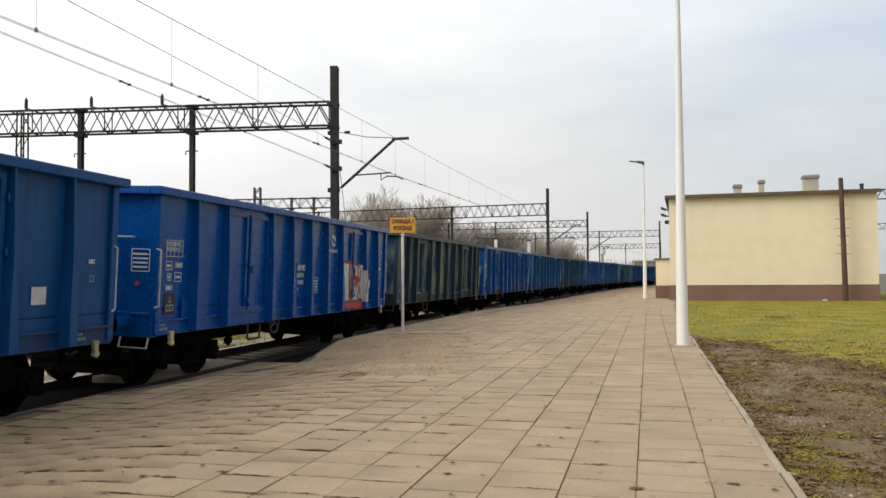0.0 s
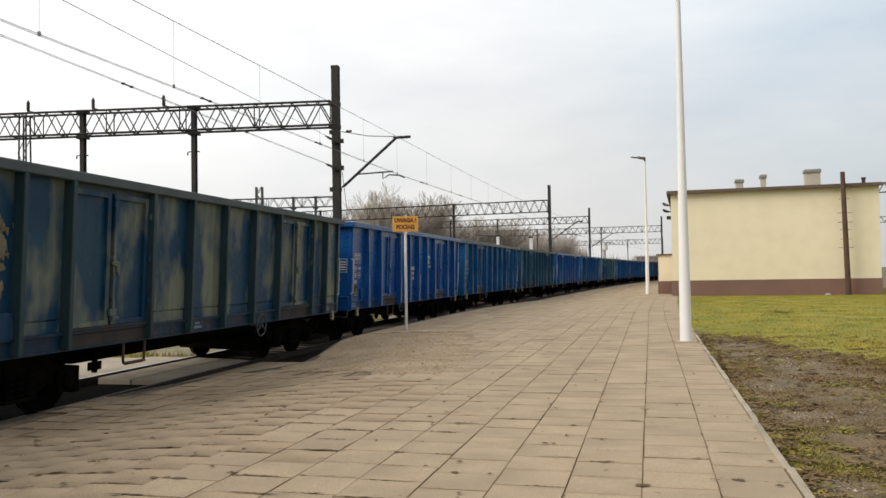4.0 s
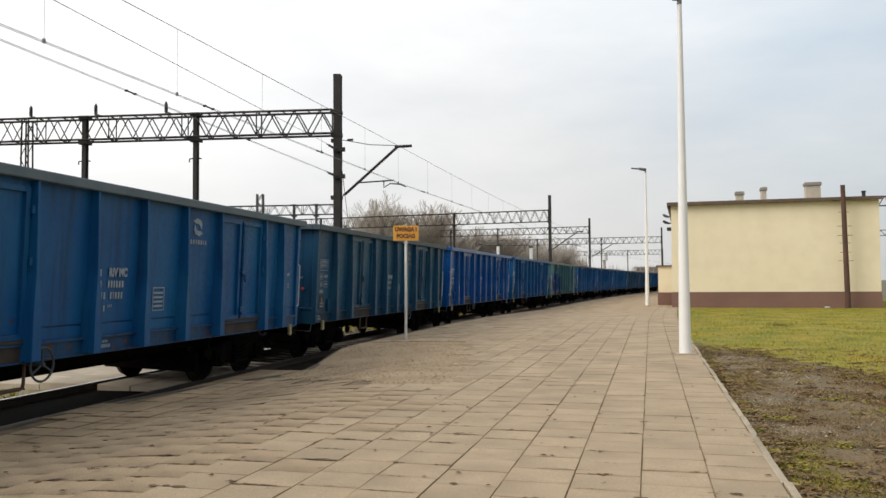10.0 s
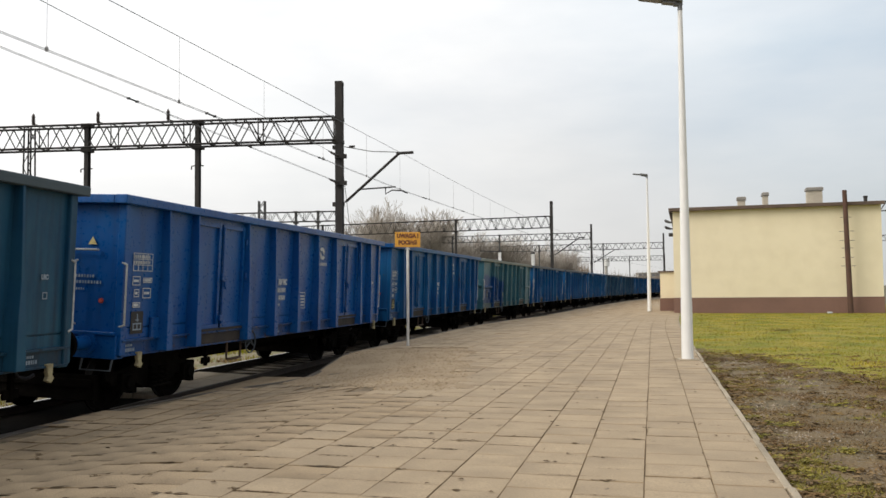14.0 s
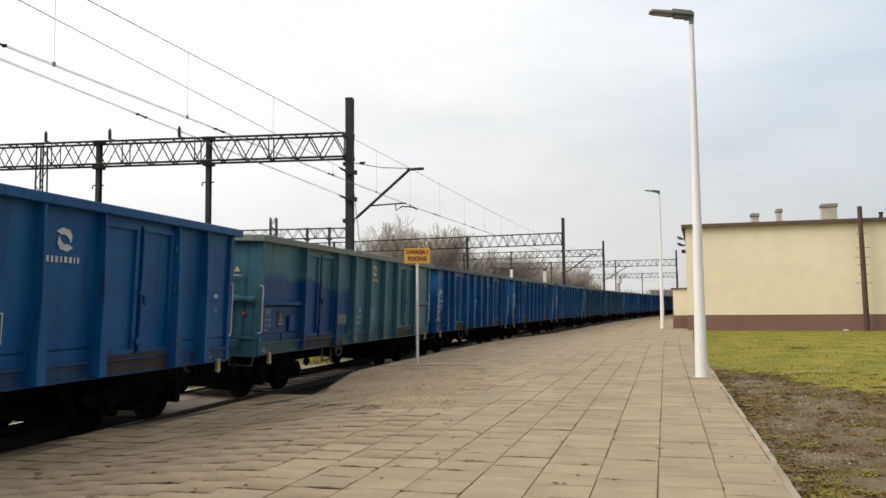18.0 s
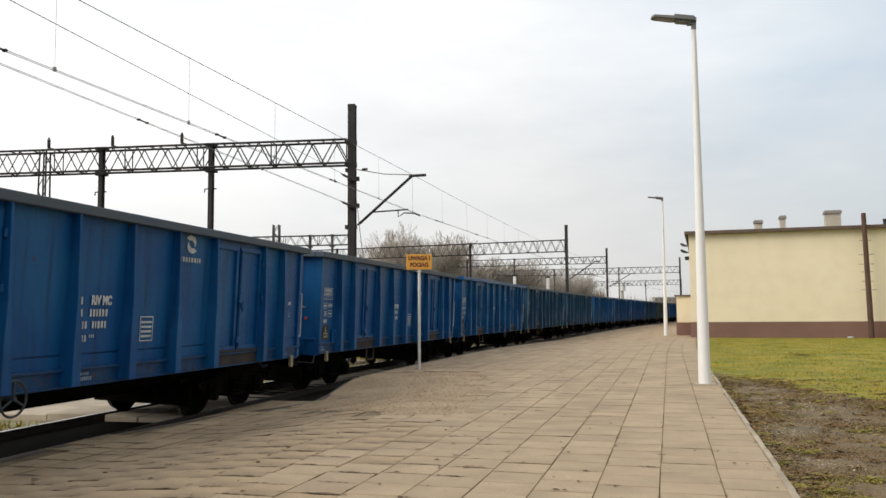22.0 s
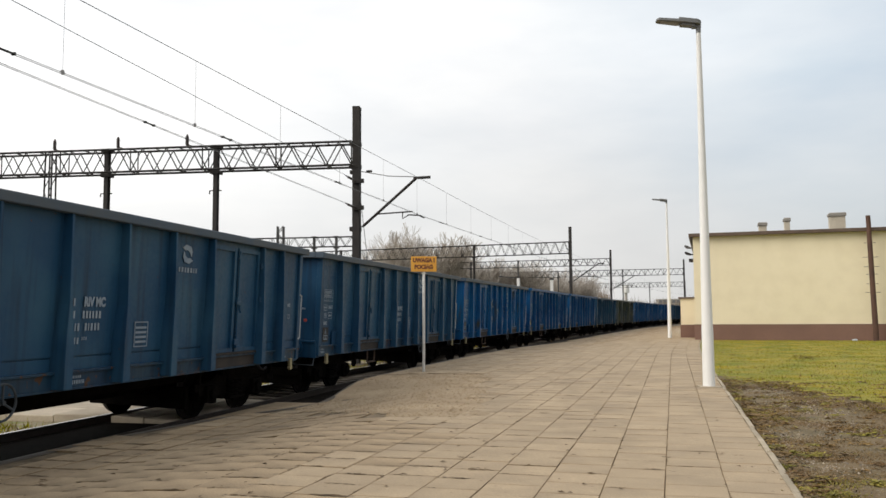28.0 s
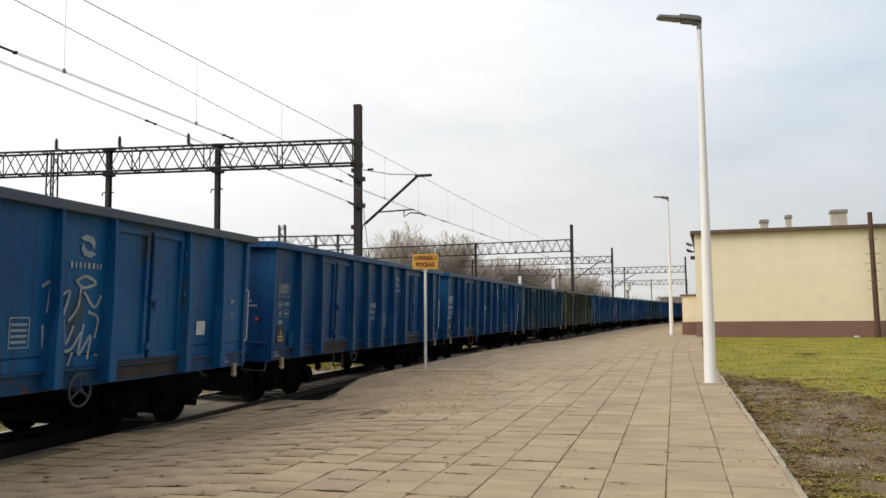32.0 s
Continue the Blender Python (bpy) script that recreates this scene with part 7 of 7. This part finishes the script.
def blades(name, n, area, hgt, wid, material, label, accept, lean=0.55):
    rng = np.random.default_rng(len(name) * 7 + n)
    (l0, l1), (a0, a1) = area
    la, al = rng.uniform(l0, l1, n), a0 + (a1 - a0) * rng.uniform(0, 1, n) ** 1.5
    ok = accept(la, al, rng)
    la, al = la[ok], al[ok]
    n = len(la)
    x, y = la * LT[0] + al * AL[0], la * LT[1] + al * AL[1]
    a = rng.uniform(0, math.tau, n)
    h = rng.uniform(0.5, 1.3, n) * hgt
    w = rng.uniform(0.6, 1.4, n) * wid
    lx, ly = rng.normal(0, lean, n) * h, rng.normal(0, lean, n) * h
    z0 = np.full(n, -0.035 if lean > 1 else -0.06)
    V = np.empty((n, 3, 3))
    V[:, 0] = np.column_stack((x - np.cos(a) * w, y - np.sin(a) * w, z0))
    V[:, 1] = np.column_stack((x + np.cos(a) * w, y + np.sin(a) * w, z0))
    V[:, 2] = np.column_stack((x + lx, y + ly, h - 0.03))
    me = bpy.data.meshes.new(name)
    me.from_pydata(V.reshape(-1, 3), [], np.arange(n * 3).reshape(-1, 3))
    me.materials.append(material)
    tagged(place(name, me), label, "grass", kind="stuff")


def patchy(la, al, sc, seed):
    return np.array([noise.noise(Vector((float(a) * sc + seed, float(b) * sc, seed))) for a, b in zip(la, al)])


def sheet(name, material, label, cat, inside, z):
    """A thin irregular sheet of ground cover on the verge."""
    la, al = np.arange(0.96, 34, 0.24), np.arange(-6, 70, 0.3)
    rnd = random.Random(len(name))
    vs, fs, ix = [], [], {}
    for i, l in enumerate(la):
        for j, a in enumerate(al):
            x, y = on_plan(l, a)
            ix[i, j] = len(vs)
            vs.append((x, y, z + 0.012 * noise.noise(Vector((x * 0.8, y * 0.8, 1)))))
    for i in range(len(la) - 1):
        for j in range(len(al) - 1):
            if inside(la[i], al[j] + 1.4 * noise.noise(Vector((la[i] * 0.9, al[j] * 0.9, 2))) + rnd.gauss(0, 0.35)):
                fs.append((ix[i, j], ix[i + 1, j], ix[i + 1, j + 1], ix[i, j + 1]))
    me = raw(name, vs, fs, material)
    me.shade_smooth()
    tagged(place(name, me), label, cat, kind="structure")


sheet("verge", M["earth"], "brown bare earth beside the paving", "verge", lambda l, a: True, -0.030)
sheet("turf", M["turf"], "short yellowish green turf before the building", "lawn", lambda l, a: a > grass_line(l) + 0.3, -0.022)
def patchy_fast(la, al):
    return 0.5 * np.sin(la * 2.1 + 1.3 * np.sin(al * 1.7)) + 0.35 * np.sin(la * 4.7 + al * 2.9)


blades("lawn", 420000, ((1.0, 26.0), (9.0, 62.0)), 0.030, 0.014, M["grass"], "uneven green and yellowish lawn before the building",
       lambda la, al, rng: al > grass_line(la) + rng.normal(0.1, 0.7, len(la)) + 1.3 * patchy_fast(la, al), 0.95)
blades("lawn_tips", 34000, ((1.0, 26.0), (9.0, 62.0)), 0.055, 0.012, M["drygrass"], "pale dry grass tips standing in the lawn",
       lambda la, al, rng: al > grass_line(la) + 0.3 + 1.3 * patchy_fast(la, al))
blades("dry_tufts", 260000, ((1.05, 9.0), (4.0, 19.0)), 0.022, 0.006, M["drygrass"], "thin dry brown grass on the gravel strip",
       lambda la, al, rng: (al < grass_line(la) + 1.0) & (patchy(la, al, 1.1, 3.0) > 0.0 + rng.normal(0, 0.12, len(la))), 2.4)
blades("green_tufts", 150000, ((1.0, 5.0), (4.0, 19.0)), 0.028, 0.007, M["weed"], "low green weeds along the paving's edge",
       lambda la, al, rng: (al < grass_line(la) + 0.5) & (patchy(la, al, 1.3, 9.0) > 0.36 + 0.10 * (la - 1.0) - 0.34 * (np.abs(al - 7.0) < 0.7) * (la < 1.6) + rng.normal(0, 0.09, len(la))), 1.6)


def verge_gravel():
    rng = np.random.default_rng(12)
    octa = np.array([(1, 0, 0), (0, 1, 0), (-1, 0, 0), (0, -1, 0), (0, 0, 1), (0, 0, -1)], float)
    of = [(0, 1, 4), (1, 2, 4), (2, 3, 4), (3, 0, 4), (1, 0, 5), (2, 1, 5), (3, 2, 5), (0, 3, 5)]
    vs, fs = [], []
    for i in range(100000):
        la, al = 1.0 + rng.uniform(0, 1) ** 1.1 * 6.5, 4.0 + rng.uniform(0, 1) ** 1.4 * 14
        if al > grass_line(la) or noise.noise(Vector((la * 0.8, al * 0.8, 5))) < rng.normal(0.02, 0.14):
            continue
        x, y = on_plan(la, al)
        r = (rng.uniform(0.003, 0.013) + rng.uniform(0.004, 0.013) * (rng.uniform() < 0.06)) * rng.uniform(0.7, 1.3, 3)
        q = octa * r + np.array((x, y, -0.032 + rng.uniform(-0.008, 0.006)))
        n = len(vs)
        vs += list(q)
        fs += [(n + a_, n + b_, n + c_) for a_, b_, c_ in of]
    tagged(place("verge_gravel", raw("verge_gravel", vs, fs, M["stone"])), "grey gravel scattered on bare earth", "gravel", kind="stuff")


verge_gravel()


def verge_clumps():
    """Low ragged clumps of dead leaves and matted grass on the bare strip, along the edging and the lawn's edge."""
    rng = np.random.default_rng(77)
    vs, fs, mi = [], [], []
    for i in range(1100):
        al = 4.6 + 15 * rng.uniform() ** 1.3
        where = rng.uniform()
        if where < 0.22:
            la = 1.0 + abs(rng.normal(0, 0.06))
        elif where < 0.34:
            la = rng.uniform(1.2, 8.0)
            al = float(grass_line(la)) + rng.normal(-0.2, 0.5)
        else:
            la = 1.05 + 6.5 * rng.uniform()
        size = rng.uniform(0.03, 0.11) * (1.4 if where > 0.34 else 1.0)
        kind = int(rng.choice(3, p=(0.45, 0.35, 0.20)))
        x0, y0 = on_plan(la, al)
        for _ in range(int(rng.integers(14, 46))):
            r, a = size * abs(rng.normal(0, 0.7)), rng.uniform(0, math.tau)
            x, y = x0 + 1.8 * r * math.cos(a), y0 + r * math.sin(a)
            if (x * LT[0] + y * LT[1]) < EDGE + 0.02 and where > 0.1:
                continue
            ln, wd, b = rng.uniform(0.015, 0.05), rng.uniform(0.004, 0.012), rng.uniform(0, math.tau)
            z = -0.022 + rng.uniform(0.0, 0.022)
            c, q = math.cos(b), math.sin(b)
            n = len(vs)
            vs += [(x - c * ln, y - q * ln, z), (x - q * wd, y + c * wd, z + rng.uniform(0, 0.012)), (x + c * ln, y + q * ln, z + rng.uniform(0, 0.016)), (x + q * wd, y - c * wd, z)]
            fs.append((n, n + 1, n + 2, n + 3))
            mi.append(kind)
    me = raw("verge_clumps", vs, fs, M["leaf_litter"])
    me.materials.append(M["drygrass"])
    me.materials.append(M["weed"])
    me.polygons.foreach_set("material_index", mi)
    tagged(place("verge_clumps", me), "ragged clumps of dead leaves and matted grass on bare earth", "leaf litter", kind="stuff")


verge_clumps()


def litter():
    """Fallen leaves and crumbs of soil on the slabs."""
    rng = np.random.default_rng(21)
    me = Shape().add([(0, -0.035, 0.004), (0.022, 0, 0.012), (0, 0.04, 0.003), (-0.022, 0, 0.010), (0, 0, 0.002)], [(0, 1, 4), (1, 2, 4), (2, 3, 4), (3, 0, 4)]).mesh("fallen_leaf", M["leaf"])
    for i in range(150):
        la, al = rng.uniform(-6.5, 0.85), 4.6 + 14 * rng.uniform(0, 1) ** 1.5
        x, y = on_plan(la, al)
        k = rng.uniform(0.35, 1.0)
        ob = place("fallen_leaf", me, None, Matrix.Translation((x, y, paving_z([x], [y])[0] + 0.006)) @ Matrix.Rotation(rng.uniform(0, 6.3), 4, "Z") @ Matrix.Diagonal((k, k, k, 1)))
        tagged(ob, "small dry brown leaf on the paving", "leaf", "fallen leaves")


litter()


def weed_plant(x, y, r, leaves, seed):
    """A low rosette of narrow bent leaves."""
    rng = random.Random(seed)
    w = new("weed_plant")
    w.matrix_basis = pose(x, y, -0.03) @ Matrix.Diagonal((0.8, 0.8, 0.55, 1))
    for stem in range(3):
        s = Shape()
        for _ in range(leaves // 3):
            a, ln, up = rng.uniform(0, math.tau), r * rng.uniform(0.5, 1.0), rng.uniform(0.15, 0.75)
            ox, oy = rng.uniform(-0.5, 0.5) * r, rng.uniform(-0.35, 0.35) * r
            c, q = math.cos(a), math.sin(a)
            wd = 0.012 + 0.01 * rng.random()
            pts = [(0, 0, 0), (0.5 * ln, wd, up * ln * 0.55), (ln, 0, up * ln * 0.45), (0.5 * ln, -wd, up * ln * 0.55), (0.45 * ln, 0, up * ln * 0.55 - 0.006)]
            s.add([(ox + c * u - q * v, oy + q * u + c * v, z) for u, v, z in pts], [(0, 1, 4), (1, 2, 4), (2, 3, 4), (3, 0, 4)])
        part("rosette", s, M["weed"], w)
    tagged(w, "low yellow-green weed beside the paving's edging", "weed", "weeds by the edging")


for i, (x, y, r, n) in enumerate(((2.86, 7.40, 0.13, 60), (3.10, 7.08, 0.17, 90), (3.26, 6.78, 0.13, 60), (2.74, 6.62, 0.07, 36), (3.62, 7.5, 0.2, 48), (3.95, 9.6, 0.12, 30), (4.75, 13.9, 0.12, 30),
                                   (11.2, 27.5, 0.55, 90))):
    weed_plant(x, y, r, n, i)
# grass and weeds between the side tracks
def track_grass():
    rng = np.random.default_rng(41)
    n = 110000
    s, o = rng.uniform(14, 75, n), rng.uniform(-13, -1.25, n)
    th = np.interp(s, TS, TH)
    x, y = np.interp(s, TS, TX) + o * np.cos(th), np.interp(s, TS, TY) - o * np.sin(th)
    ok = (np.sin(x * 1.3 + 2 * np.sin(y * 0.9)) + 0.6 * np.sin(y * 2.3) > 0.35 + rng.normal(0, 0.4, n)) & (np.abs(np.mod(o + 2.375, 4.75) - 2.375) > 1.0) & ~((s > 29.3) & (s < 33.3) & (o > -4.2))
    x, y, lift = x[ok], y[ok], np.where(o[ok] > -4.0, 0.09, 0.0)
    n = len(x)
    h, a = rng.uniform(0.03, 0.16, n), rng.uniform(0, math.tau, n)
    V = np.empty((n, 3, 3))
    V[:, 0] = np.column_stack((x - 0.014 * np.cos(a), y - 0.014 * np.sin(a), lift - 0.54))
    V[:, 1] = np.column_stack((x + 0.014 * np.cos(a), y + 0.014 * np.sin(a), lift - 0.54))
    V[:, 2] = np.column_stack((x + rng.normal(0, 0.5, n) * h, y + rng.normal(0, 0.5, n) * h, lift - 0.52 + h))
    me = bpy.data.meshes.new("track_grass")
    me.from_pydata(V.reshape(-1, 3), [], np.arange(n * 3).reshape(-1, 3))
    me.materials.append(M["drygrass"])
    me.materials.append(M["grass"])
    me.polygons.foreach_set("material_index", (rng.uniform(0, 1, n) + 0.5 * np.sin(x * 0.7 + y) > 0.55).astype(int))
    tagged(place("track_grass", me), "patchy grass between the side tracks", "grass", kind="stuff")


track_grass()

motions()
